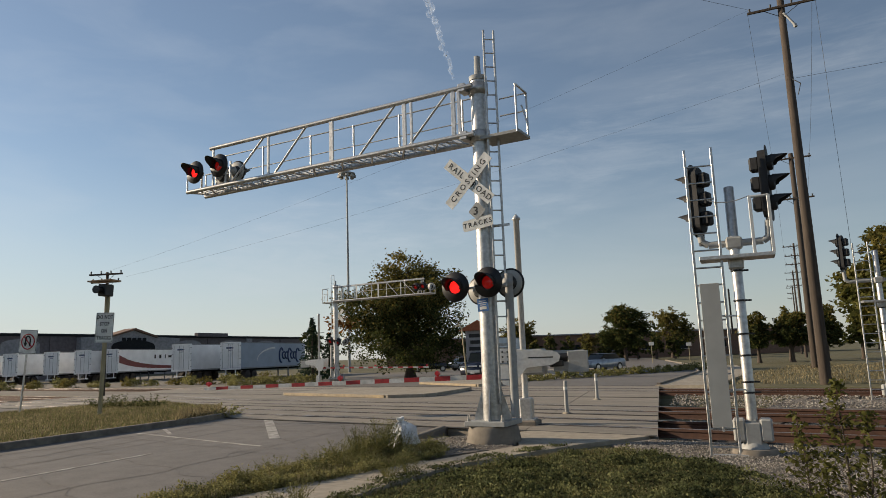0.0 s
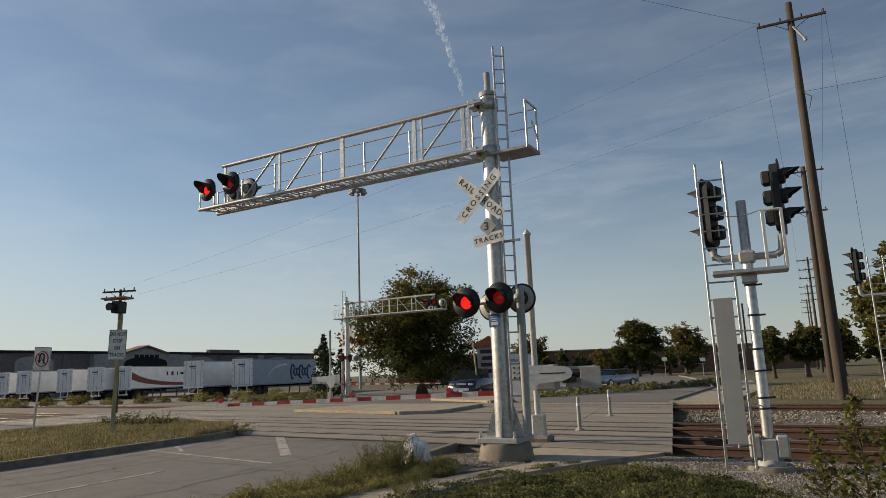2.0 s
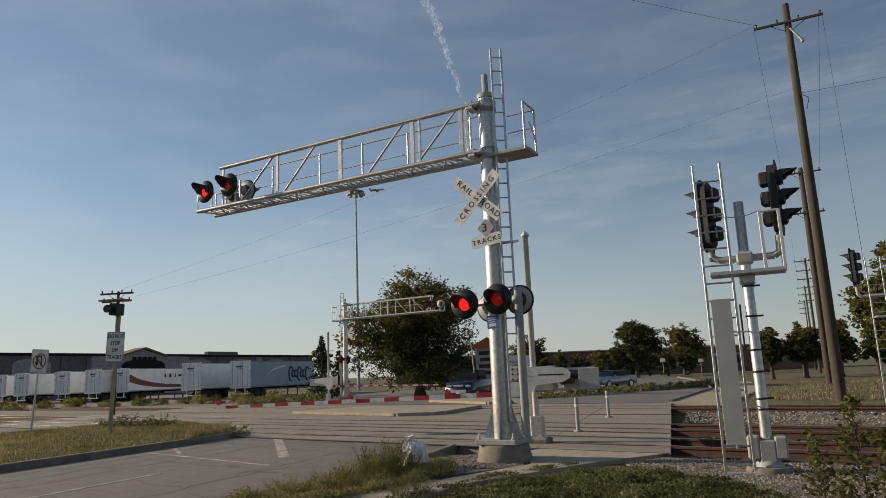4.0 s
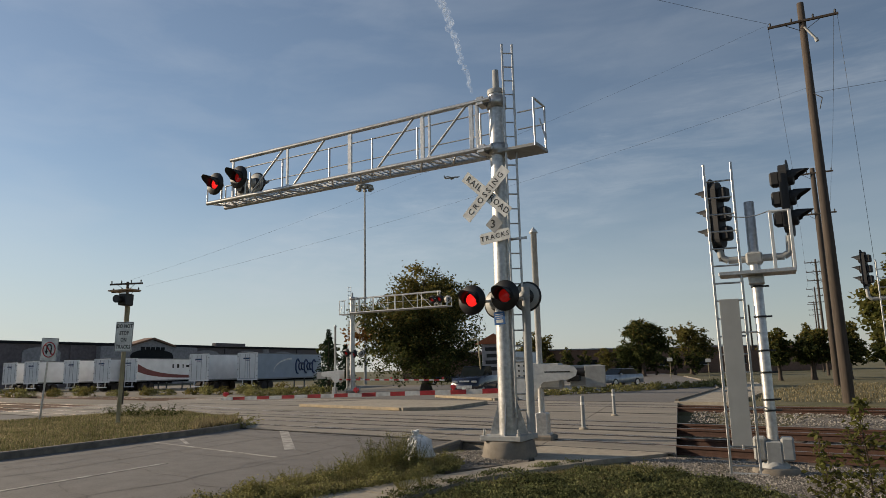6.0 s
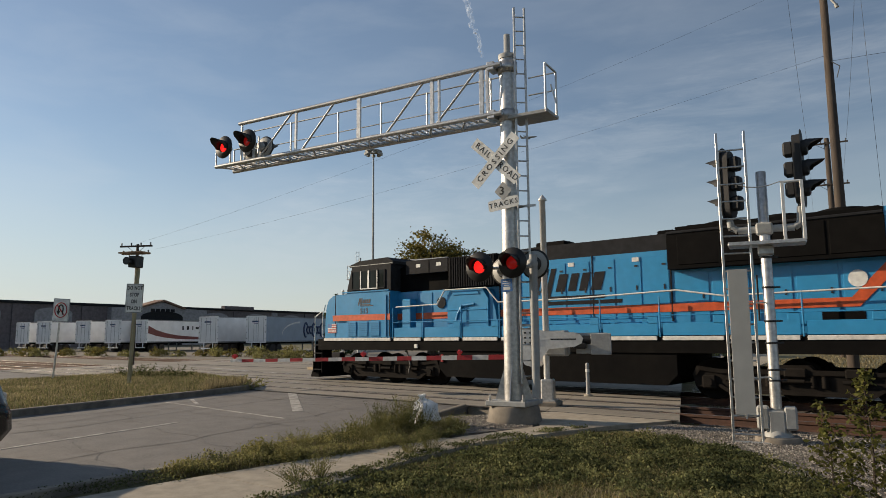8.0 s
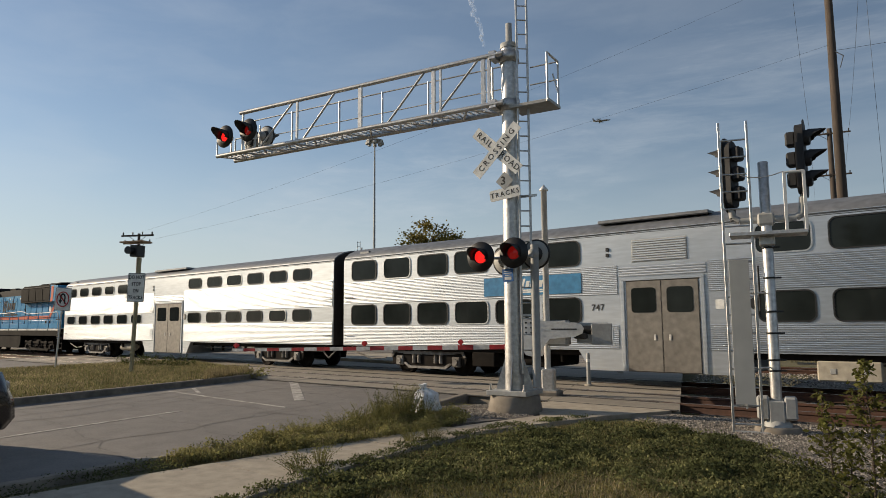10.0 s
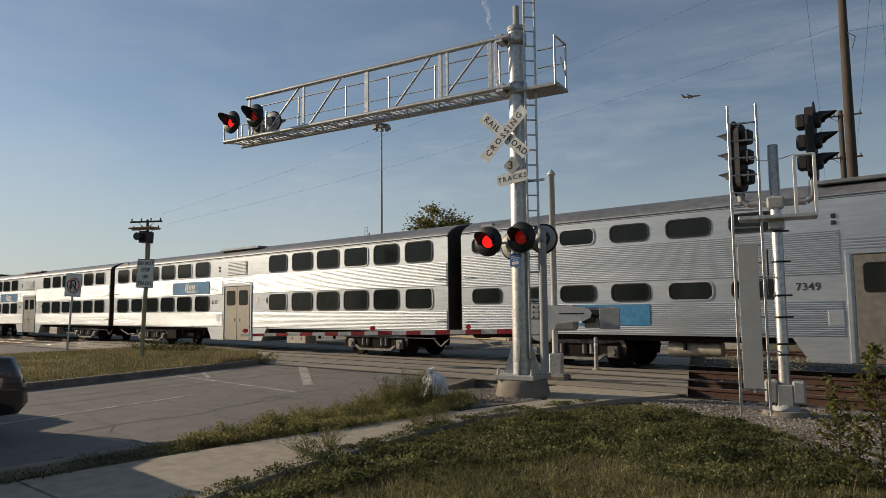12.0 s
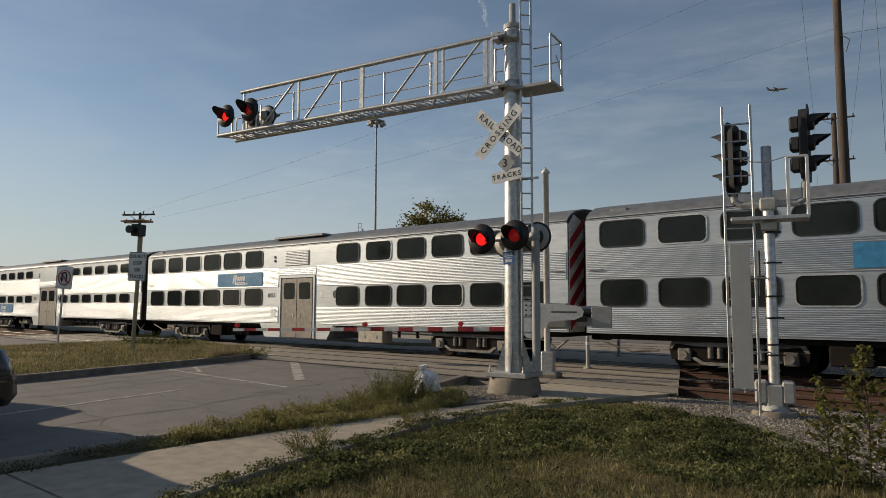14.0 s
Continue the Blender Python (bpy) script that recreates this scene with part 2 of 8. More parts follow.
class Geo:
    """Gathers simple solids into one mesh."""

    def __init__(self):
        self.v, self.f, self.s = [], [], []

    def add(self, verts, faces, m=None, smooth=False):
        o = len(self.v)
        self.v += [tuple(m @ Vector(p)) for p in verts] if m else [tuple(p) for p in verts]
        self.f += [tuple(i + o for i in q) for q in faces]
        self.s += [smooth] * len(faces)
        return self

    def box(self, c, s, bev=0.0, m=None):
        """A box about its centre, with chamfered edges if bev."""
        hx, hy, hz = s[0] / 2, s[1] / 2, s[2] / 2
        b = min(bev, hx * 0.9, hy * 0.9, hz * 0.9)
        if b <= 0:
            v = [(c[0] + i * hx, c[1] + j * hy, c[2] + k * hz) for i in (-1, 1) for j in (-1, 1) for k in (-1, 1)]
            return self.add(v, [(0, 1, 3, 2), (4, 6, 7, 5), (0, 4, 5, 1), (2, 3, 7, 6), (0, 2, 6, 4), (1, 5, 7, 3)], m)
        v, at = [], {}
        for i in (-1, 1):
            for j in (-1, 1):
                for k in (-1, 1):
                    for ax in range(3):
                        d = [hx - b, hy - b, hz - b]
                        d[ax] += b
                        at[i, j, k, ax] = len(v)
                        v.append((c[0] + i * d[0], c[1] + j * d[1], c[2] + k * d[2]))
        f = []
        sg = (-1, 1)
        for ax in range(3):
            o1, o2 = (ax + 1) % 3, (ax + 2) % 3
            for a in sg:
                ring = []
                for p, q in ((-1, -1), (1, -1), (1, 1), (-1, 1)):
                    key = [0, 0, 0]
                    key[ax], key[o1], key[o2] = a, p, q
                    ring.append(at[(*key, ax)])
                f.append(tuple(ring if a > 0 else ring[::-1]))
            for p in sg:
                for q in sg:
                    k1, k2 = [0, 0, 0], [0, 0, 0]
                    k1[ax], k1[o1], k1[o2] = -1, p, q
                    k2[ax], k2[o1], k2[o2] = 1, p, q
                    ring = [at[(*k1, o1)], at[(*k2, o1)], at[(*k2, o2)], at[(*k1, o2)]]
                    f.append(tuple(ring if p * q > 0 else ring[::-1]))
        for i in sg:
            for j in sg:
                for k in sg:
                    ring = [at[i, j, k, 0], at[i, j, k, 1], at[i, j, k, 2]]
                    f.append(tuple(ring if i * j * k > 0 else ring[::-1]))
        return self.add(v, f, m)

    def cyl(self, p0, p1, r0, r1=None, n=12, caps=True, m=None):
        r1 = r0 if r1 is None else r1
        p0, p1 = Vector(p0), Vector(p1)
        z = (p1 - p0).normalized()
        x = z.orthogonal().normalized()
        y = z.cross(x)
        v, f = [], []
        for p, r in ((p0, r0), (p1, r1)):
            v += [p + r * (math.cos(2 * math.pi * k / n) * x + math.sin(2 * math.pi * k / n) * y) for k in range(n)]
        self.add(v, [(k, (k + 1) % n, n + (k + 1) % n, n + k) for k in range(n)], m, True)
        if caps:
            self.add(v, [tuple(range(n))[::-1], tuple(range(n, 2 * n))], m)
        return self

    def tube(self, pts, r, n=8, m=None):
        for a, b in zip(pts, pts[1:]):
            self.cyl(a, b, r, n=n, m=m)
        return self

    def lathe(self, prof, n=20, m=None):
        """Turns a profile of (radius, height) about z."""
        v = [(r * math.cos(2 * math.pi * k / n), r * math.sin(2 * math.pi * k / n), z) for r, z in prof for k in range(n)]
        f = []
        for i in range(len(prof) - 1):
            f += [(i * n + k, i * n + (k + 1) % n, (i + 1) * n + (k + 1) % n, (i + 1) * n + k) for k in range(n)]
        self.add(v, f, m, True)
        if prof[0][0] > 1e-6:
            self.add(v[:n], [tuple(range(n))[::-1]], m)
        if prof[-1][0] > 1e-6:
            self.add(v[-n:], [tuple(range(n))], m)
        return self

    def prism(self, pts, a, b, m=None, smooth=False):
        """A closed outline in x, y, drawn out from z = a to z = b (counter-clockwise outline)."""
        n = len(pts)
        v = [(x, y, a) for x, y in pts] + [(x, y, b) for x, y in pts]
        self.add(v, [(k, (k + 1) % n, n + (k + 1) % n, n + k) for k in range(n)], m, smooth)
        return self.add(v, [tuple(range(n))[::-1], tuple(range(n, 2 * n))], m)

    def mesh(self, name, mat):
        me = bpy.data.meshes.new(name)
        me.from_pydata(self.v, [], self.f)
        me.polygons.foreach_set("use_smooth", self.s)
        if mat:
            me.materials.append(mat)
        me.update()
        return me


def part(name, geo, mat, parent=None, label=""):
    """One mesh object, at top level or under a thing or part."""
    ob = new(name, geo.mesh(name, mat) if isinstance(geo, Geo) else geo)
    if parent:
        ob.parent = parent
    if label:
        ob["label"] = label
    return ob


def thing(name, label, category, m=None, group="", kind=""):
    """An empty at the base of a thing, to carry its parts."""
    ob = new(name)
    ob.empty_display_size = 0.2
    if m:
        ob.matrix_basis = m
    return tagged(ob, label, category, group, kind)


def yz(u=0.0):
    """Turns an outline in x, y into one in x, z, drawn out along -y."""
    return Matrix.Rotation(radians(90), 4, "X")


def rounded(w, h, r, n=4, cx=0.0, cy=0.0):
    """A rounded rectangle, counter-clockwise."""
    out = []
    for k, (sx, sy) in enumerate(((1, 1), (-1, 1), (-1, -1), (1, -1))):
        for i in range(n + 1):
            a = math.pi / 2 * (k + i / n)
            out.append((cx + sx * (w / 2 - r) + r * math.cos(a), cy + sy * (h / 2 - r) + r * math.sin(a)))
    return out


def text_mesh(body, size, depth=0.002, bold=0.0, space=1.0):
    """Lettering in the built-in font, centred, standing in x, y."""
    cu = bpy.data.curves.new("lettering", "FONT")
    cu.body, cu.size, cu.extrude, cu.offset = body, size, depth, bold
    cu.align_x, cu.align_y, cu.space_character, cu.resolution_u = "CENTER", "CENTER", space, 2
    ob = bpy.data.objects.new("lettering", cu)
    scene.collection.objects.link(ob)
    me = bpy.data.meshes.new_from_object(ob.evaluated_get(bpy.context.evaluated_depsgraph_get()))
    bpy.data.objects.remove(ob)
    bpy.data.curves.remove(cu)
    return me


def lettering(name, body, size, m, parent, mat, bold=0.0, space=1.0, sx=1.0):
    me = text_mesh(body, size, 0.002, bold, space)
    me.transform(m @ Matrix.Diagonal((sx, 1, 1, 1)))
    me.materials.clear()
    me.materials.append(mat)
    return part(name, me, mat, parent)


# ---- the ground, roads and tracks ----
TRACKS = (15.5, 19.4, 28.4)  # centre lines of the three tracks, which run along x
CROSS_R, CROSS_L = -5.3, -42.0  # the paved crossing reaches from here to there


def slab(name, outline, top, thick, mat, label, category, kind="structure", inset=0.0):
    """A flat slab with that outline (counter-clockwise seen from above)."""
    area = sum(a[0] * b[1] - b[0] * a[1] for a, b in zip(outline, outline[1:] + outline[:1]))
    pts = outline if area > 0 else outline[::-1]
    return tagged(part(name, Geo().prism(pts, top - thick, top), mat), label, category, kind=kind)


def build_ground():
    xs = [-3000, -600, -200, -100, -60, -40, -20, -10, -5, 0, 5, 20, 60, 200, 600, 3000]
    ys = [-3000, -600, -100, -30, -10, 0, 5, 9, 12.4, 13.4, 20, 30.4, 31.4, 40, 60, 100, 200, 600, 3000]

    def height(x, y):
        return -0.5 if 13 < y < 31 else -0.06
    v = [(x, y, height(x, y)) for y in ys for x in xs]
    n = len(xs)
    f = [(j * n + i, j * n + i + 1, (j + 1) * n + i + 1, (j + 1) * n + i) for j in range(len(ys) - 1) for i in range(n - 1)]
    tagged(part("ground", Geo().add(v, f), M["lawn"]), "dry mown grass over bare earth beside the railway", "ground", kind="structure")


build_ground()
ROAD_EDGE = [(-8.3, -30), (-8.4, 3), (-8.75, 7.5), (-9.4, 10.6), (-10.4, 13.6), (-11.8, 31.4), (-14.85, 47.2), (-21, 65), (-34.4, 95), (-60, 150), (-110, 240)]
ROAD_LEFT = [(-140, 235), (-84, 140), (-62, 96), (-50, 62), (-46.7, 31), (-43.5, 13.4), (-41, 3), (-34, -30)]
slab("road", ROAD_EDGE + ROAD_LEFT, 0.0, 0.45, M["asphalt"], "worn grey asphalt road with cracks and pale patches", "road")
slab("road", [(-41, 2), (-41.5, 10.5), (-140, 9), (-140, 2)], -0.012, 0.2, M["asphalt"], "grey asphalt side street meeting the main road", "road")

# footway along the road, in poured bays with open joints
BAYS = [(-4.6, -6), (-4.9, -3), (-5.25, 0.6), (-5.6, 2.6), (-6.2, 4.9), (-6.55, 7.2), (-6.7, 9.0)]
FAR = [(-7.9, -6), (-7.9, -3), (-7.9, 0.6), (-7.88, 2.6), (-7.82, 4.9), (-7.65, 7.2), (-7.45, 9.0)]
path = thing("pavement", "buff concrete footway in poured bays", "pavement", kind="structure")
for k in range(len(BAYS) - 1):
    (ax, ay), (bx, by), (cx, cy), (dx, dy) = BAYS[k], BAYS[k + 1], FAR[k + 1], FAR[k]
    part("slab", Geo().prism([(ax, ay + 0.012), (bx, by - 0.012), (cx, cy - 0.012), (dx, dy + 0.012)], -0.1, 0.02 + 0.004 * (k % 2)), M["concrete"], path)
part("slab", Geo().prism([(-6.7, 9.02), (-5.95, 11.9), (CROSS_R - 0.05, 13.2), (CROSS_R, 13.4), (-8.0, 13.4), (-8.2, 12.9), (-6.95, 11.2), (-7.35, 9.02)], -0.1, 0.022), M["concrete"], path)
slab("pavement", [(-11.9, 31.2), (-9.2, 31.2), (-11.6, 47), (-17, 64), (-18.6, 64), (-14.9, 47)], 0.05, 0.3, M["concrete"], "pale concrete footway on the far side of the tracks", "pavement")

# crossing surface: concrete panels between the rails, with gaps left for the flangeways
crossing = thing("crossing_surface", "cast concrete crossing panels laid between the rails", "crossing", kind="structure")
edges = [13.4]
for c in TRACKS:
    edges += [c - 0.80, c - 0.67, c + 0.67, c + 0.80]
edges += [31.4]
for a, b in zip(edges[::2], edges[1::2]):
    for k in range(12):
        def edge(y, i):
            return CROSS_R + 0.15 - 0.37 * (y - 13.4) - i * 3.05
        top = 0.006 + 0.006 * random.random()
        part("panel", Geo().prism([(edge(a, k + 1) + 0.02, a + 0.01), (edge(a, k), a + 0.01), (edge(b, k), b - 0.01), (edge(b, k + 1) + 0.02, b - 0.01)], -0.22, top), M["panel"], crossing)

M["tar"] = material("seam_and_slot_shade", (0.020, 0.018, 0.016), 0.9, second=(0.035, 0.032, 0.028), grain=10, stains=3)

# dark rubber seams along the outer edges of the panel rows
for y in (13.42, 17.45, 23.9, 31.3):
    e = CROSS_R + 0.1 - 0.37 * (y - 13.4)
    tagged(part("panel_seam", Geo().box((e / 2 - 21.0, y, 0.016), (42.0 + e, 0.16, 0.008)), M["tar"]), "dark rubber seam along the crossing panels", "road seam", kind="structure")

# the three tracks
RAIL = [(-0.07, -0.17), (0.07, -0.17), (0.07, -0.155), (0.012, -0.14), (0.012, -0.045), (0.036, -0.035), (0.036, 0.018), (-0.036, 0.018), (-0.036, -0.035), (-0.012, -0.045), (-0.012, -0.14), (-0.07, -0.155)]
ALONG = Matrix(((0, 0, 1, 0), (1, 0, 0, 0), (0, 1, 0, 0), (0, 0, 0, 1)))  # outline x, y to world y, z; drawn out along x
for c in TRACKS:
    track = thing("railway_track", "rusty steel rails on wooden ties in pale ballast", "track", kind="structure", m=pose(0, c, 0), group="tracks")
    if c < 40:
        for s in (-0.755, 0.755):
            e = CROSS_R - 0.37 * (c - 13.4)
            # flat dark strip: paints the slot's shade and the rail's shadow, no real depth
            part("flangeway_shade", Geo().box((e / 2 - 22.0, s, 0.011), (44.0 + e, 0.32, 0.008)), M["tar"], track, "dark strip painted for the shaded slot beside the rail")
    for s in (-0.755, 0.755):
        rail = part("rail", Geo().prism([(s + a, b) for a, b in RAIL], -700, 500, ALONG), M["rust"], track)
        part("running_surface", Geo().prism([(s - 0.03, 0.017), (s + 0.03, 0.017), (s + 0.026, 0.022), (s - 0.026, 0.022)], -700, 500, ALONG), M["railhead"], rail, "bright worn top of the rail")
tie_mesh = Geo().box((0, 0, -0.235), (0.22, 2.6, 0.13), 0.015).mesh("tie", M["tie"])
rest = Geo()
for c in TRACKS:
    for k in range(150):
        x = -4.6 + k * 0.53 if k < 45 else -43.0 - (k - 45) * 0.53
        ob = part("tie", tie_mesh, None, crossing)
        ob.matrix_basis = pose(x, c + random.uniform(-0.04, 0.04), random.uniform(-0.01, 0.005), 0, 0, random.uniform(-1, 1))
ballast = Geo()
for x0, x1 in ((CROSS_R + 0.0, 500), (-700, CROSS_L - 2)):
    prof = [(13.1, -0.5), (13.6, -0.26)]
    for c in TRACKS:
        prof += [(c - 1.5, -0.22), (c + 1.5, -0.22)]
    prof = prof[:6] + [(22.4, -0.2), (25.6, -0.12)] + prof[6:] + [(31.0, -0.3), (31.5, -0.5)]
    ballast.prism(prof, x0, x1, ALONG)
tagged(part("ballast", ballast, M["gravel_bed"]), "pale crushed stone bed under the rails", "ballast", kind="structure")
slab("gravel_verge", [(-5.2, 13.2), (-5.6, 12.2), (-4.4, 11.2), (-3.2, 10.4), (-1.8, 8.8), (-0.7, 7.6), (0.7, 6.5), (6, 4.5), (30, 4), (30, 13.2)], -0.02, 0.3, M["gravel_bed"], "loose grey gravel verge beside the track", "gravel")
slab("gravel_verge", [(-8.3, 13.3), (-9.6, 10.9), (-8.9, 9.4), (-7.6, 9.4), (-7.0, 11.0), (-8.0, 12.9)], 0.012, 0.2, M["gravel_bed"], "loose gravel round the foot of the signal mast", "gravel")
slab("gravel_lot", [(-45, 31), (-50.5, 62), (-160, 75), (-260, 60), (-260, 31)], -0.03, 0.2, M["dirt"], "bare earth and gravel yard beside the tracks", "yard")
slab("gravel_lot", [(-260, 21.6), (-44.5, 21.6), (-45, 26.6), (-260, 26.6)], -0.06, 0.3, M["dirt"], "dirt strip between the tracks", "yard")


def kerb(outline, top, width, label):
    """A kerbstone run along an open line."""
    pts = [Vector(p) for p in outline]
    left, right = [], []
    for i, p in enumerate(pts):
        d = ((pts[min(i + 1, len(pts) - 1)] - pts[max(i - 1, 0)])).normalized()
        nrm = Vector((-d.y, d.x))
        left.append(p + nrm * width / 2)
        right.append(p - nrm * width / 2)
    g = Geo()
    n = len(pts)
    v = [(p.x, p.y, -0.1) for p in right] + [(p.x, p.y, top - 0.02) for p in right] + [(p.x * 0.85 + q.x * 0.15, p.y * 0.85 + q.y * 0.15, top) for p, q in zip(right, left)]
    v += [(p.x * 0.15 + q.x * 0.85, p.y * 0.15 + q.y * 0.85, top) for p, q in zip(right, left)] + [(p.x, p.y, top - 0.02) for p in left] + [(p.x, p.y, -0.1) for p in left]
    f = []
    for r in range(5):
        f += [(r * n + i, r * n + i + 1, (r + 1) * n + i + 1, (r + 1) * n + i) for i in range(n - 1)]
    f += [tuple(r * n for r in range(6))[::-1], tuple(r * n + n - 1 for r in range(6))]
    g.add(v, f)
    return tagged(part("kerb", g, M["kerb"]), label, "kerb", kind="structure")


ISLAND = [(-9, -30), (-17.39, 6.29), (-18.95, 12.2), (-19.5, 13.6), (-20.6, 14.5), (-22.4, 15.2), (-28.6, 17.0), (-30.4, 16.8), (-31.2, 15.6), (-30.4, 10.0), (-25, -30)]
kerb(ISLAND[:9], 0.16, 0.18, "weathered concrete kerb round a grass island")
kerb(ISLAND[8:], 0.16, 0.18, "weathered concrete kerb round a grass island")
M["island"] = material("island_grass", (0.13, 0.125, 0.04), 0.95, second=(0.19, 0.155, 0.06), grain=5, stains=0.6, contrast=1.3, bump=0.04, bump_scale=30, speckle=(30, 0.5, (0.09, 0.10, 0.03)))
slab("grass_island", [(x * 0.996 - 0.1, y) for x, y in ISLAND], 0.12, 0.3, M["island"], "rough yellow-green grass on a raised traffic island", "grass")
kerb([(-8.35, -30), (-8.45, 3), (-8.8, 7.5), (-9.45, 10.6), (-10.4, 13.3)], 0.06, 0.16, "worn concrete kerb with a dirty face")
kerb([(-11.9, 31.6), (-14.95, 47.2), (-21.1, 65), (-34.5, 95)], 0.14, 0.16, "pale concrete kerb along the far road")
M["yellow"] = material("faded_yellow_paint", (0.38, 0.29, 0.17), 0.8, second=(0.29, 0.24, 0.17), grain=6, stains=1)
for pts, mat in (([(-28.6, 23.3), (-20.3, 22.2), (-19.0, 23.0), (-18.9, 23.8), (-20.0, 28.0), (-27.5, 28.0)], "concrete"), ([(-28.2, 33.8), (-21.6, 30.9), (-21.0, 31.6), (-23.0, 40), (-30, 70), (-34, 70)], "concrete")):
    med = slab("median", pts, 0.15, 0.3, M[mat], "raised concrete median with faded yellow nose", "median")
    a, b = Vector(pts[0]), Vector(pts[1])
    d = (b - a).normalized()
    g = Geo().box(((a.x + b.x) / 2, (a.y + b.y) / 2, 0.08), ((b - a).length - 0.4, 0.05, 0.13), 0.01)
    for i, p in enumerate(g.v):
        q = Matrix.Rotation(math.atan2(d.y, d.x), 3, "Z") @ (Vector(p) - Vector(((a.x + b.x) / 2, (a.y + b.y) / 2, 0)))
        g.v[i] = (q.x + (a.x + b.x) / 2, q.y + (a.y + b.y) / 2 - 0.03, q.z)
    part("painted_edge", g, M["yellow"], med, "faded yellow paint on the kerb face")

# painted lines, worn thin
M["line"] = material("worn_white_line", (0.42, 0.40, 0.36), 0.8, second=(0.22, 0.20, 0.18), grain=7, stains=3, contrast=1.5)


def stripe(a, b, w, z=0.005):
    a, b = Vector(a), Vector(b)
    n = Vector((-(b - a).y, (b - a).x)).normalized() * w / 2
    slab("road_marking", [tuple(a - n), tuple(b - n), tuple(b + n), tuple(a + n)], z, 0.004, M["line"], "worn white paint line on the asphalt", "road marking")


stripe((-12.0, 2.6), (-13.25, 7.5), 0.11)
stripe((-10.0, -5.4), (-11.2, -0.6), 0.11)
stripe((-17.6, 13.75), (-12.8, 10.2), 0.25)
stripe((-17.9, 10.5), (-16.4, 9.8), 0.10)
stripe((-17.6, 9.6), (-12.0, 9.2), 0.09)
stripe((-35.2, 21.6), (-30.2, 20.8), 0.5, 0.02)
stripe((-46, 20.9), (-36.0, 22.2), 0.4, 0.02)
stripe((-30.5, 19.5), (-24, 21.3), 0.12, 0.02)
# tar seams and cracks in the road
M["crack"] = material("old_seam", (0.100, 0.092, 0.084), 0.85, second=(0.135, 0.124, 0.114), grain=10, stains=3)
for a, b, w in (((-9.8, 11.0), (-18.4, 12.2), 0.05), ((-10.2, 12.7), (-19.0, 13.9), 0.06), ((-8.9, 6.2), (-16.9, 7.6), 0.03), ((-14.9, 4.0), (-16.6, 11.6), 0.03), ((-11.4, 7.6), (-12.6, 12.6), 0.03), ((-9.4, 9.2), (-14.4, 10.9), 0.025), ((-10.6, 13.1), (-19.6, 14.6), 0.09), ((-10.0, 12.0), (-18.2, 13.0), 0.04), ((-16.0, 5.2), (-17.6, 11.9), 0.04), ((-9.2, 8.3), (-17.4, 9.0), 0.03), ((-13.6, 2.0), (-15.9, 12.6), 0.035), ((-10.3, 3.0), (-11.5, 9.2), 0.03), ((-9.0, 4.4), (-16.0, 5.6), 0.03)):
    a, b = Vector(a), Vector(b)
    g, n = Geo(), Vector((-(b - a).y, (b - a).x)).normalized()
    rows = []
    for k in range(25):
        p = a.lerp(b, k / 24) + n * (noise.noise((k * 0.35, a.x, a.y)) * 0.35)
        ww = w * (0.6 + 0.8 * random.random()) / 2
        rows += [(*(p - n * ww), 0.004), (*(p + n * ww), 0.004)]
    g.add(rows, [(2 * k, 2 * k + 2, 2 * k + 3, 2 * k + 1) if (b - a).cross(n) > 0 else (2 * k, 2 * k + 2, 2 * k + 3, 2 * k + 1) for k in range(24)])
    tagged(part("crack_seal", g, M["crack"]), "dark tar seam across the worn asphalt", "road seam", kind="structure")


# ---- crossing signals ----
ROAD_FACE = 10.0  # degrees by which signs and gates turn from the line of the tracks


def facing(x, y, z, turn=ROAD_FACE):
    """A pose whose -y side faces the traffic that comes along the road."""
    return pose(x, y, z, 0, 0, turn)


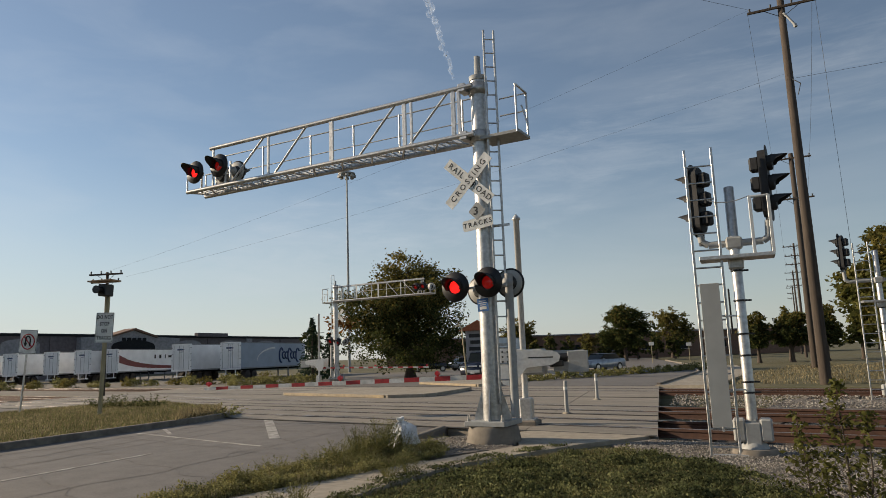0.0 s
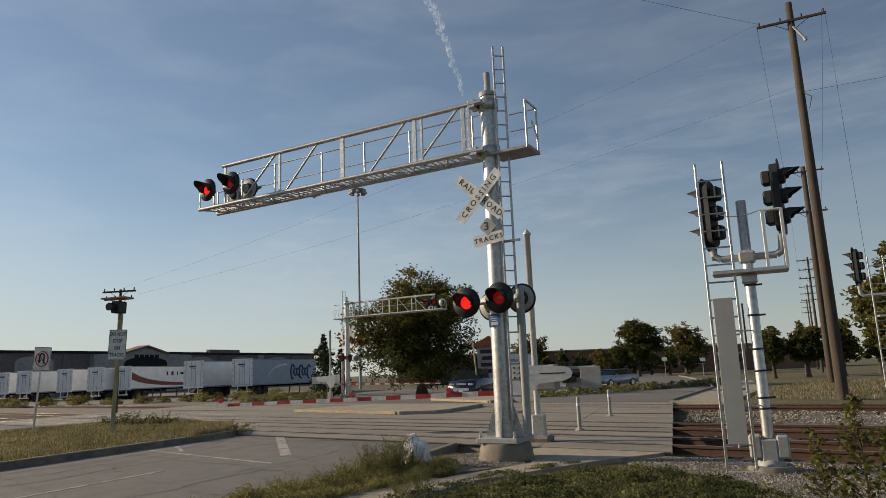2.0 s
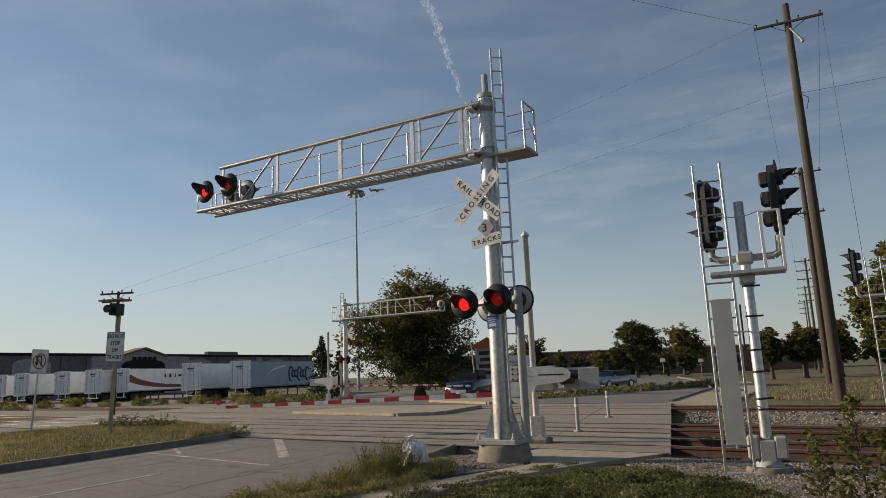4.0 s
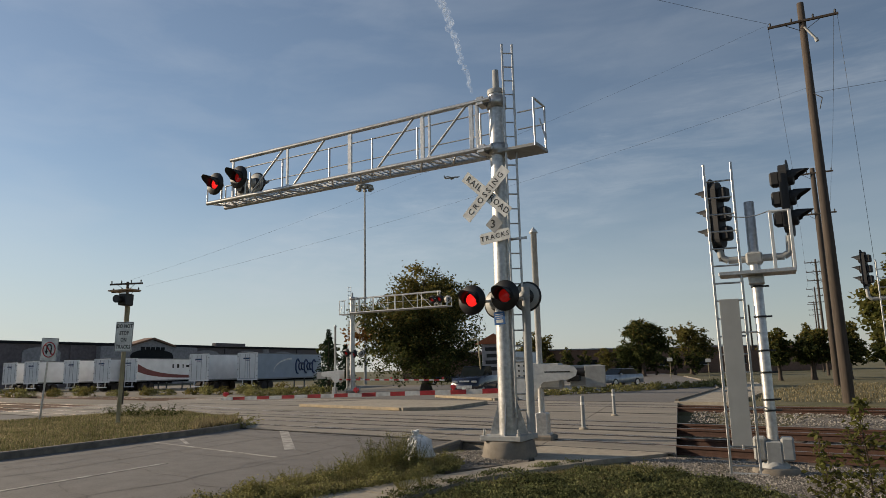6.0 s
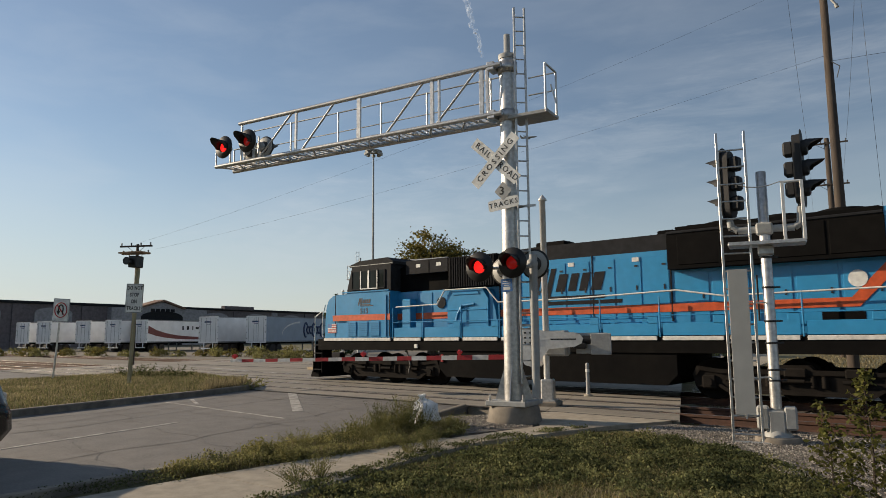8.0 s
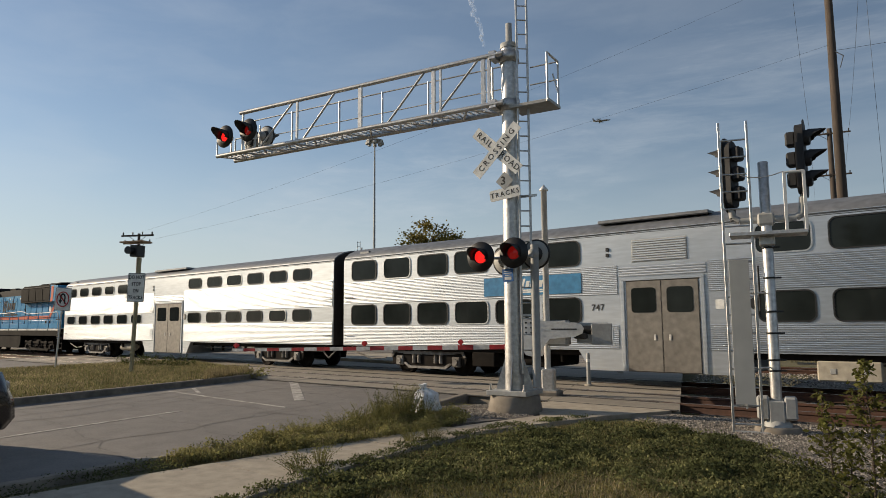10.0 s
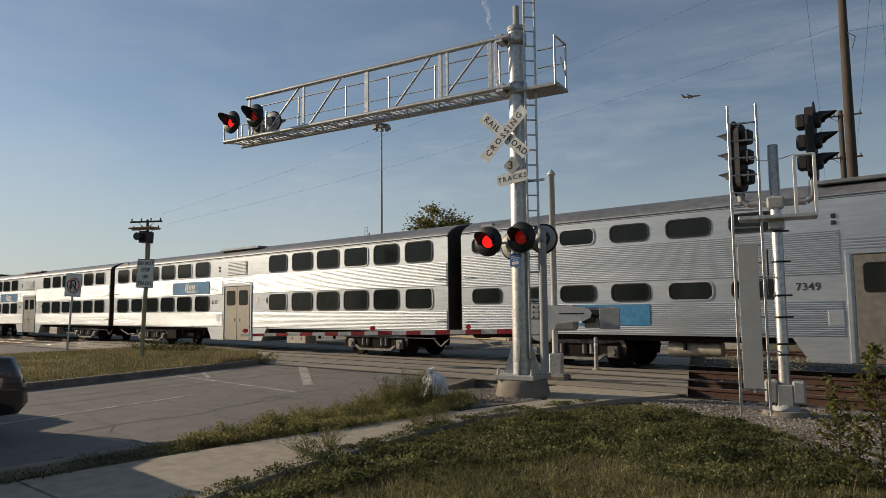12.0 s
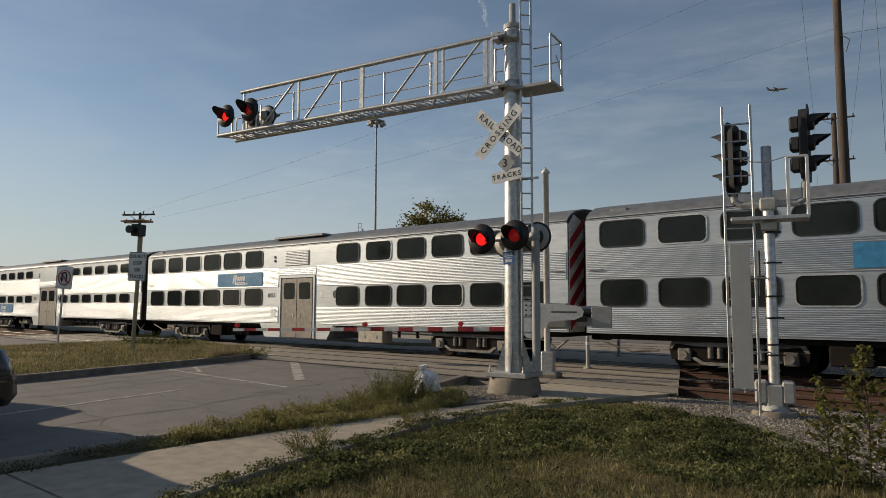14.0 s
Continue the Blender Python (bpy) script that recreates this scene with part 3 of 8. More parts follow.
def lamp(parent, name, at, lit, aim=1, size=0.30):
    """A flashing-light unit: round black shield, hood and red lens, facing -y (aim=1) or +y (aim=-1)."""
    m = Matrix.Translation(at) @ (Matrix.Rotation(math.pi, 4, "Z") if aim < 0 else Matrix()) @ Matrix.Rotation(radians(90), 4, "X")
    unit = part(name, Geo().lathe([(0.0, -0.10), (0.10, -0.10), (0.155, -0.03), (0.16, 0.02), (0.305, 0.02), (0.305, 0.035), (0.16, 0.037), (0.15, 0.06), (0.145, 0.03)], 28, m), M["black"], parent, "black round shield with a red lens")
    part("lens", Geo().lathe([(0.132, 0.032), (0.11, 0.05), (0.07, 0.062), (0.0, 0.066)], 24, m), M["red_on" if lit else "red_off"], unit, "glowing red lens" if lit else "unlit red lens with a faint glow")
    part("back_plate", Geo().lathe([(0.0, -0.012), (0.262, -0.012), (0.268, 0.0), (0.268, 0.018)], 28, m), M["guard"], unit, "pale grey back of the shield")
    hood, n = Geo(), 14
    v = []
    for ln_a, ln_b, r in ((0.03, 0.42, 0.172), (0.03, 0.42, 0.165)):
        for i in range(n + 1):
            a = radians(-25) + radians(230) * i / n
            far = ln_b * (0.35 + 0.65 * max(0.0, math.sin(a)) ** 0.7)
            v += [(r * math.cos(a), r * math.sin(a), ln_a), (r * math.cos(a) * 1.02, r * math.sin(a) * 0.95, ln_a + far)]
    o = 2 * (n + 1)
    f = [(2 * i, 2 * i + 2, 2 * i + 3, 2 * i + 1) for i in range(n)] + [(o + 2 * i, o + 2 * i + 1, o + 2 * i + 3, o + 2 * i + 2) for i in range(n)]
    f += [(2 * i + 1, 2 * i + 3, o + 2 * i + 3, o + 2 * i + 1) for i in range(n)]
    part("hood", hood.add(v, f, m, True), M["black"], unit)
    part("housing", Geo().lathe([(0.0, -0.22), (0.07, -0.21), (0.11, -0.16), (0.12, -0.10)], 16, m), M["dull"], unit, "grey cast lamp housing")
    return unit


def ladder(parent, x, y, z0, z1, w, step=0.3, lean=0.0, along=(1, 0), rail=0.022, mat="galv"):
    """A straight ladder: two rails and separate rungs."""
    lad = part("ladder", Geo(), M[mat], parent)
    d = Vector((along[0], along[1], 0)).normalized() * w / 2
    for s in (-1, 1):
        part("ladder_rail", Geo().box((0, 0, (z0 + z1) / 2), (0.05, 0.042, z1 - z0), 0.006, Matrix.Translation((x + d.x * s, y + d.y * s, 0)) @ Matrix.Rotation(math.atan2(d.y, d.x) + math.pi / 2, 4, "Z")), M[mat], lad)
    rung = Geo().cyl((-d.x, -d.y, 0), (d.x, d.y, 0), 0.015, n=6).mesh("rung", M[mat])
    for k in range(int((z1 - z0 - 0.2) / step) + 1):
        part("rung", rung, None, lad).location = (x, y, z0 + 0.15 + k * step)
    return lad


def sign_plate(name, parent, w, h, at, mat, spin=0.0, r=0.03, label="", back="dull"):
    """A thin rounded sign panel facing -y, turned by spin in its own plane."""
    m = Matrix.Translation(at) @ Matrix.Rotation(radians(90), 4, "X") @ Matrix.Rotation(radians(spin), 4, "Z")
    return part(name, Geo().prism(rounded(w, h, r), -0.003, 0.003, m), M[mat], parent, label), m


def crossbuck(parent, x, y, z):
    sc = 1.0
    a, ma = sign_plate("crossbuck_blade", parent, 1.34, 0.235, (x, y - 0.005, z), "white_sign", -43, 0.01, "white blade lettered RAILROAD")
    b, mb = sign_plate("crossbuck_blade", parent, 1.34, 0.235, (x, y - 0.025, z), "white_sign", 45, 0.01, "white blade lettered CROSSING")
    lettering("letters", "RAIL", 0.175, ma @ Matrix.Translation((-0.38, 0, 0.004)), a, M["ink"], 0.001, 1.3)
    lettering("letters", "ROAD", 0.175, ma @ Matrix.Translation((0.38, 0, 0.004)), a, M["ink"], 0.001, 1.2)
    lettering("letters", "CROSSING", 0.175, mb @ Matrix.Translation((0, 0, 0.004)), b, M["ink"], 0.001, 1.42)


def truss_arm(parent, length, z0, z1, bays, depth=0.62):
    """A cantilever walkway truss along -x from the mast: tubes, diagonals, grating and rail."""
    arm = part("cantilever_arm", Geo(), M["galv"], parent, "galvanised tubular truss with a grating walkway")
    for y in (-depth / 2, depth / 2):
        part("bottom_chord", Geo().cyl((0.0, y, z0), (-length, y, z0), 0.052, n=10), M["galv"], arm)
    part("top_chord", Geo().cyl((0.0, -depth / 2, z1), (-length + 0.85, -depth / 2, z1), 0.052, n=10), M["galv"], arm)
    part("hand_rail", Geo().cyl((0.0, depth / 2, z1 - 0.02), (-length + 0.55, depth / 2, z1 - 0.02), 0.018, n=8), M["galv"], arm)
    part("knee_rail", Geo().cyl((0.0, depth / 2, (z0 + z1) / 2), (-length + 0.55, depth / 2, (z0 + z1) / 2), 0.014, n=8), M["galv"], arm)
    f = length / 8.5
    for x, w in ((0.32, 0.07), (0.46, 0.09), (1.50, 0.05), (1.68, 0.09), (3.69, 0.11), (5.65, 0.06), (7.55, 0.05)):
        part("upright", Geo().box((-x * f, -depth / 2, (z0 + z1) / 2), (w, 0.05, z1 - z0), 0.005), M["galv"], arm)
    for x in (0.55, 2.2, 3.5, 4.82, 6.4, 7.75):
        part("rail_post", Geo().cyl((-x * f, depth / 2, z0), (-x * f, depth / 2, z1), 0.024, n=8), M["galv"], arm)
    for xa, xb in ((0.58, 1.57), (1.92, 2.90), (4.46, 5.44), (5.80, 6.90)):
        part("diagonal", Geo().cyl((-xa * f, -depth / 2, z1 - 0.03), (-xb * f, -depth / 2, z0 + 0.03), 0.026, n=8), M["galv"], arm)
    part("end_post", Geo().tube([(-length, -depth / 2, z0), (-length, -depth / 2, z0 + 0.62), (-length + 0.45, -depth / 2, z0 + 0.62)], 0.02, 8), M["galv"], arm)
    part("end_post", Geo().tube([(-length, depth / 2, z0), (-length, depth / 2, z0 + 0.62), (-length + 0.45, depth / 2, z0 + 0.62)], 0.02, 8), M["galv"], arm)
    grating = Geo()
    n = int(length / 0.15)
    for k in range(n):
        grating.box((-0.06 - k * length / n, 0, z0 + 0.035), (0.010, depth, 0.022))
    for k in range(7):
        grating.box((-length / 2, -depth / 2 + 0.06 + k * (depth - 0.12) / 6, z0 + 0.035), (length, 0.008, 0.022))
    part("grating", grating, M["galv"], arm, "open steel walkway grating")
    brace = Geo()
    nb = bays * 5
    for k in range(nb):
        x0, x1 = -length * k / nb, -length * (k + 1) / nb
        s = depth / 2 if k % 2 else -depth / 2
        brace.cyl((x0, s, z0 - 0.01), (x1, -s, z0 - 0.01), 0.024, n=6)
    part("bracing", brace, M["galv"], arm)
    return arm


def cantilever(name, m, length, z0, z1, bays, mast_h, label, near=True, mirror=1):
    """A flashing-light cantilever mast; its arm runs to -x."""
    t = thing(name, label, "crossing signal", m)
    foot = part("foundation", Geo().lathe([(0.56, -0.3), (0.55, 0.05), (0.50, 0.30), (0.47, 0.33)], 10), M["kerb"], t, "stained concrete footing")
    part("base_plate", Geo().box((0, 0, 0.385), (0.86, 0.86, 0.10), 0.012), M["dull"], t, "thick grey base plate")
    for sx in (-1, 1):
        for sy in (-1, 1):
            part("anchor_bolt", Geo().cyl((sx * 0.36, sy * 0.36, 0.33), (sx * 0.36, sy * 0.36, 0.56), 0.022, n=8).cyl((sx * 0.36, sy * 0.36, 0.435), (sx * 0.36, sy * 0.36, 0.475), 0.04, n=6), M["galv"], t)
    pole = part("mast", Geo().lathe([(0.192, 0.42), (0.186, 3.0), (0.170, mast_h - 0.55), (0.168, mast_h - 0.50)], 24), M["galv"], t, "tall galvanised tubular mast")
    part("mast_cap", Geo().lathe([(0.19, mast_h - 0.56), (0.19, mast_h - 0.46), (0.07, mast_h - 0.42), (0.065, mast_h), (0.0, mast_h + 0.01)], 16), M["dull"], pole)
    for a in range(4):
        mm = Matrix.Rotation(radians(90 * a + 12), 4, "Z") @ Matrix.Rotation(radians(90), 4, "X")
        part("gusset", Geo().prism([(0.17, 0.43), (0.38, 0.43), (0.36, 0.52), (0.19, 1.05), (0.17, 1.05)], -0.008, 0.008, mm), M["galv"], pole, "triangular stiffener")
    arm = truss_arm(t, length, z0, z1, bays)
    for z in (z0, z1):
        part("clamp", Geo().lathe([(0.178, z - 0.12), (0.21, z - 0.12), (0.21, z + 0.12), (0.178, z + 0.12)], 20).box((-0.24, -0.2, z), (0.16, 0.3, 0.18), 0.01), M["galv"], t)
    # walkway end behind the mast
    bx = 0.92
    plat = part("rear_platform", Geo().box((0.52, 0.1, z0 - 0.08), (0.88, 0.62, 0.07), 0.008), M["dull"], t, "short grating platform behind the mast")
    part("rail", Geo().tube([(bx, -0.2, z0 - 0.1), (bx, -0.2, z1 - 0.14), (bx, 0.4, z1 - 0.14), (bx, 0.4, z0 - 0.1)], 0.024, 8).tube([(0.3, 0.4, z1 - 0.14), (bx, 0.4, z1 - 0.14)], 0.015, 6).tube([(0.3, 0.4, (z0 + z1) / 2), (bx, 0.4, (z0 + z1) / 2)], 0.015, 6).cyl((bx + 0.12, 0.1, z0 + 0.1), (bx, 0.1, z0 + 0.55), 0.02, n=6), M["galv"], plat)
    ladder(t, 0.32, -0.06, 0.75, mast_h + 0.5, 0.22, 0.31, along=(0.8, 0.6))
    part("conduit", Geo().cyl((0.50, -0.05, 0.5), (0.50, -0.05, 3.3), 0.085, n=10), M["dull"], t, "grey flat cable duct")
    for z in (1.9, 4.3):
        part("standoff", Geo().box((0.33, -0.05, z), (0.5, 0.03, 0.05), 0.004), M["galv"], t)
    # lamps on the mast, two ways
    bar = part("lamp_bar", Geo().cyl((-0.55, -0.28, 3.05), (0.55, -0.28, 3.05), 0.028, n=8).cyl((0, -0.28, 3.05), (0, -0.15, 3.05), 0.04, n=8), M["galv"], t)
    lamp(bar, "flasher", (-0.50, -0.42, 3.08), True)
    lamp(bar, "flasher", (0.23, -0.42, 3.12), False)
    lamp(bar, "flasher", (-0.18, 0.05, 3.02), False, -1)
    lamp(bar, "flasher", (0.48, 0.05, 3.12), False, -1)
    for x in (-0.40, 0.32):
        part("lamp_arm", Geo().tube([(x * 0.6, -0.28, 3.05), (x, -0.28, 3.05), (x, -0.32, 3.04)], 0.024, 8), M["galv"], bar)
    # lamps at the arm's tip
    for x, y, lit, aim in ((-length + 0.30, -0.30, True, 1), (-length + 1.28, -0.40, False, 1), (-length + 1.20, 0.25, False, -1), (-length + 0.55, 0.38, False, -1)):
        lamp(arm, "flasher", (x, y, z0 + 0.50), lit, aim)
        part("lamp_post", Geo().cyl((x, y + 0.2 * aim, z0), (x, y + 0.2 * aim, z0 + 0.75), 0.024, n=8), M["galv"], arm)
    return t


mast = cantilever("cantilever_signal", facing(-7.75, 11.55, 0, 9.0), 8.50, 6.25, 7.30, 4, 8.05, "galvanised cantilever mast with red flashing lights over the road")
crossbuck(mast, -0.17, -0.30, 5.26)
tr, mt = sign_plate("track_sign", mast, 0.68, 0.23, (-0.03, -0.26, 4.36), "white_sign", 7, 0.05, "white plate lettered TRACKS")
lettering("letters", "TRACKS", 0.145, mt @ Matrix.Translation((0, 0, 0.004)), tr, M["ink"], 0.001, 1.3)
tn, mn = sign_plate("track_number", mast, 0.28, 0.28, (-0.03, -0.262, 4.62), "dull", 45, 0.03, "grey plate with the number 3")
lettering("number", "3", 0.24, mn @ Matrix.Rotation(radians(-45), 4, "Z") @ Matrix.Translation((-0.03, 0, 0.004)), tn, M["ink"], 0.004)
M["blue_sign"] = material("blue_sheeting", (0.06, 0.18, 0.45), 0.5, second=(0.05, 0.15, 0.38), grain=8, stains=3)
bs, mb = sign_plate("notice_plate", mast, 0.24, 0.26, (-0.02, -0.20, 2.70), "blue_sign", 3, 0.01, "small blue notice with white writing")
for k, (w, z) in enumerate(((0.16, 0.08), (0.18, 0.04), (0.12, 0.0), (0.15, -0.06))):
    part("line_of_writing", Geo().box((0, z, 0.005), (w, 0.014 if k < 3 else 0.06, 0.002), 0, mb), M["white_sign"], bs)

far_mast = cantilever("cantilever_signal", pose(-37.6, 35.6, 0, 0, 0, 9 + 180), 8.4, 6.05, 7.15, 6, 7.6, "distant galvanised cantilever signal with a lit red light")
for s in (45, -45):
    sign_plate("crossbuck_blade", far_mast, 1.22, 0.23, (0.0, -0.31 + s * 0.0003, 5.0), "white_sign", s, 0.01)


def gate(m, length, label, reach=-1):
    """A crossing gate, arm lowered along -x, with mechanism, side plates and counterweight."""
    t = thing("crossing_gate", label, "crossing gate", m)
    part("foundation", Geo().box((0, 0, -0.02), (0.6, 0.6, 0.28), 0.03), M["kerb"], t)
    part("junction_box", Geo().box((0.02, 0, 0.38), (0.30, 0.30, 0.52), 0.03).box((0.02, 0, 0.13), (0.42, 0.42, 0.04), 0.005), M["galv"], t, "cast aluminium junction box")
    part("mast", Geo().lathe([(0.075, 0.12), (0.075, 5.05), (0.11, 5.06), (0.10, 5.10), (0.0, 5.22)], 16), M["white_galv"], t, "galvanised gate mast with a pointed cap")
    part("band", Geo().box((-0.2, 0, 3.75), (0.5, 0.03, 0.04), 0.004), M["black"], t)
    part("mechanism", Geo().box((0.25, 0.12, 1.50), (0.55, 0.42, 0.62), 0.05), M["dull"], t, "grey gate motor case")
    plate = [(x - 0.30, z) for x, z in ((-0.35, 1.25), (-0.18, 0.98), (0.05, 0.92), (0.42, 1.36), (1.05, 1.42), (1.22, 1.50), (1.26, 1.62), (1.18, 1.72), (0.9, 1.76), (0.05, 1.82), (-0.25, 1.90), (-0.35, 1.86))]
    for y in (-0.22, 0.42):
        side = part("side_plate", Geo().prism(plate, -0.012, 0.012, Matrix.Translation((0, y, 0)) @ Matrix.Rotation(radians(90), 4, "X")), M["white_galv"], t, "pale cut steel side arm with bolt holes")
        part("slot", Geo().box((0.48, y - 0.014, 1.60), (0.62, 0.004, 0.03)), M["black"], side)
        for k in range(9):
            part("bolt", Geo().cyl((-0.46 + (k % 3) * 0.13, y - 0.03, 1.52 + (k // 3) * 0.12), (-0.46 + (k % 3) * 0.13, y - 0.012, 1.52 + (k // 3) * 0.12), 0.025, n=6), M["black"], side)
    part("counterweight", Geo().box((1.10, 0.10, 1.50), (0.75, 0.16, 0.50), 0.02).box((1.34, -0.02, 1.48), (0.48, 0.06, 0.50), 0.01), M["dull"], t, "heavy grey counterweight slabs")
    part("weight_shaft", Geo().cyl((0.62, 0.06, 1.58), (1.12, 0.06, 1.58), 0.11, n=14).box((0.84, -0.02, 1.44), (0.30, 0.2, 0.14), 0.02), M["black"], t, "dark shaft that carries the weights")
    boom = part("gate_arm", Geo(), M["whitepaint"], t, "red and white striped gate arm with small red lamps")
    z, n = 1.18, 22
    drop = -0.17
    seg = length / n
    for k in range(n):
        x0 = -0.2 - k * seg
        za, zb = z + drop * (k / n), z + drop * ((k + 1) / n)
        h = 0.125 - 0.045 * k / n
        part("stripe", Geo().add([(x0, -0.03, za - h / 2), (x0 - seg, -0.03, zb - h / 2), (x0 - seg, -0.03, zb + h / 2), (x0, -0.03, za + h / 2), (x0, 0.03, za - h / 2), (x0 - seg, 0.03, zb - h / 2), (x0 - seg, 0.03, zb + h / 2), (x0, 0.03, za + h / 2)],
             [(0, 1, 2, 3)[::-1], (4, 5, 6, 7), (0, 1, 5, 4), (3, 7, 6, 2), (1, 2, 6, 5), (0, 4, 7, 3)]), M["red" if k % 2 == 0 else "whitepaint"], boom)
    for f in (0.22, 0.52, 0.985):
        zz = z + drop * f
        lit = f != 0.52
        x = -0.2 - length * f
        part("gate_lamp", Geo().lathe([(0.03, 0.06), (0.035, 0.09), (0.045, 0.10), (0.045, 0.16), (0.03, 0.2), (0, 0.2)], 10, Matrix.Translation((x, 0, zz))).cyl((x, -0.075, zz + 0.135), (x, 0.075, zz + 0.135), 0.05, n=12), M["gate_red"], boom, "small red gate lamp")
    return t


M["gate_red"] = material("gate_lamp_red", (0.4, 0.02, 0.03), 0.35, glow=(1.0, 0.05, 0.04), power=0.06)
gate(pose(-8.84, 14.62, 0, 0, 0, 16.3), 9.5, "lowered red and white crossing gate on a galvanised mast")
gate(pose(-38.6, 34.8, 0, 0, 0, 196), 8.6, "distant lowered red and white crossing gate")

# ---- railway signal with its ladder ----
M["sig_black"] = material("dull_black_paint", (0.009, 0.010, 0.012), 0.7, second=(0.022, 0.022, 0.024), grain=8, stains=2)


def signal_head(parent, at, turn, lit=False):
    """Three-lens colour light head with long hoods; faces -y before it is turned."""
    m = Matrix.Translation(at) @ Matrix.Rotation(radians(turn), 4, "Z")
    head = part("signal_head", Geo().prism(rounded(0.30, 1.15, 0.14), -0.06, 0.06, m @ Matrix.Rotation(radians(90), 4, "X")), M["sig_black"], parent, "black three-lens signal head with hoods")
    part("backing", Geo().prism(rounded(0.34, 1.30, 0.16, 6), -0.01, 0.0, m @ Matrix.Translation((0, -0.07, 0)) @ Matrix.Rotation(radians(90), 4, "X")), M["sig_black"], head)
    for k, z in enumerate((0.34, 0.0, -0.34)):
        mm = m @ Matrix.Translation((0, -0.08, z)) @ Matrix.Rotation(radians(90), 4, "X")
        part("lens_case", Geo().lathe([(0.13, -0.02), (0.13, 0.05), (0.11, 0.07)], 18, mm), M["sig_black"], head)
        part("lens", Geo().lathe([(0.105, 0.045), (0.06, 0.06), (0, 0.065)], 16, mm), M["red_on" if lit and k == 2 else "black"], head)
        n, v = 12, []
        for i in range(n + 1):
            a = radians(-15) + radians(210) * i / n
            far = 0.26 * (0.25 + 0.75 * max(0.0, math.sin(a)))
            v += [(0.14 * math.cos(a), 0.14 * math.sin(a), 0.05), (0.13 * math.cos(a), 0.10 * math.sin(a) + 0.012, 0.05 + far)]
        part("hood", Geo().add(v, [(2 * i, 2 * i + 2, 2 * i + 3, 2 * i + 1) for i in range(n)], mm, True), M["sig_black"], head)
        part("terminal_case", Geo().box((0, 0.13, z), (0.20, 0.16, 0.24), 0.03, m), M["sig_black"], head)
    part("cable_stub", Geo().cyl((0, 0, -0.58), (0, 0, -0.80), 0.05, n=10, m=m), M["sig_black"], head)
    return head




def rail_signal(m, label, lit=True, height=4.38, detail=True, reach=0.5, lift=0.0):
    t = thing("railway_signal", label, "railway signal", m)
    part("foundation", Geo().lathe([(0.36, -0.3), (0.35, 0.02), (0.33, 0.07)], 20), M["kerb"], t, "round concrete footing")
    part("base_casting", Geo().lathe([(0.22, 0.07), (0.20, 0.12), (0.12, 0.2), (0.105, 0.5)], 14).box((-0.20, 0, 0.36), (0.19, 0.30, 0.36), 0.03).box((0.20, 0, 0.36), (0.19, 0.30, 0.36), 0.03).box((0, -0.02, 0.30), (0.24, 0.26, 0.36), 0.02), M["dull"], t, "grey split base with two boxes")
    part("mast", Geo().lathe([(0.085, 0.2), (0.082, height), (0.075, height + 0.01), (0, height + 0.02)], 18), M["galv"], t, "bright galvanised mast")
    for z in (0.95, 1.12, 1.55, 1.9, 2.45, 2.95):
        part("band", Geo().lathe([(0.09, z - 0.015), (0.098, z - 0.015), (0.098, z + 0.015), (0.09, z + 0.015)], 14).box((0.13, 0, z), (0.10, 0.03, 0.03)), M["black"], t)
    pipe_z = 3.42 + lift
    cross = part("cross_pipe", Geo().tube([(-reach - 0.02, 0, pipe_z + 0.20 + lift * 0.5), (-reach, 0, pipe_z + 0.06), (-reach + 0.10, 0, pipe_z), (0.45, 0, pipe_z), (0.54, 0, pipe_z + 0.06), (0.56, 0, pipe_z + 0.33)], 0.06, 12).box((0, 0, pipe_z), (0.26, 0.22, 0.2), 0.03), M["dull"], t, "bent grey pipe that carries the heads")
    signal_head(cross, (-reach, 0.0, 4.22 + lift * 1.4), -112, False)
    signal_head(cross, (0.57, 0.0, 4.38 + lift), 80, lit)
    plat = part("platform", Geo().box((0.02, -0.1, 3.16), (1.15, 0.5, 0.06), 0.006).box((0.0, 0, 3.06), (0.24, 0.24, 0.16), 0.02), M["galv"], t, "small steel service platform")
    for x in (0.30, 0.58):
        part("guard_post", Geo().box((x, -0.32, 3.65), (0.05, 0.04, 0.95), 0.004), M["white_galv"], plat)
    part("guard_rail", Geo().tube([(0.30, -0.32, 4.12), (0.58, -0.32, 4.12), (0.58, 0.14, 4.12), (0.58, 0.14, 3.2)], 0.022, 8), M["white_galv"], plat)
    part("chain", Geo().tube([(-0.35, -0.30, 4.14), (-0.2, -0.31, 4.09), (-0.05, -0.32, 4.07), (0.12, -0.32, 4.09), (0.30, -0.32, 4.14)], 0.009, 5), M["galv"], plat)
    ladder(t, -0.43, -0.28, -0.04, 5.06, 0.43, 0.29, along=(1, 0.1))
    part("ladder_foot", Geo().box((-0.32, -0.3, -0.02), (0.6, 0.07, 0.05), 0.005), M["galv"], t)
    for z in (1.0, 2.2):
        part("ladder_tie", Geo().cyl((-0.3, -0.3, z), (0, 0, z), 0.014, n=6), M["galv"], t)
    if detail:
        part("climb_guard", Geo().box((-0.44, -0.35, 1.58), (0.30, 0.018, 2.32), 0.004), M["guard"], t, "long grey sheet steel climbing guard on the ladder")
        part("guard_hinge", Geo().box((-0.43, -0.36, 0.40), (0.03, 0.03, 0.08), 0.004), M["galv"], t)
        part("lock_bar", Geo().box((-0.16, -0.05, 2.28), (0.03, 0.03, 0.75), 0.005), M["black"], t)
    return t


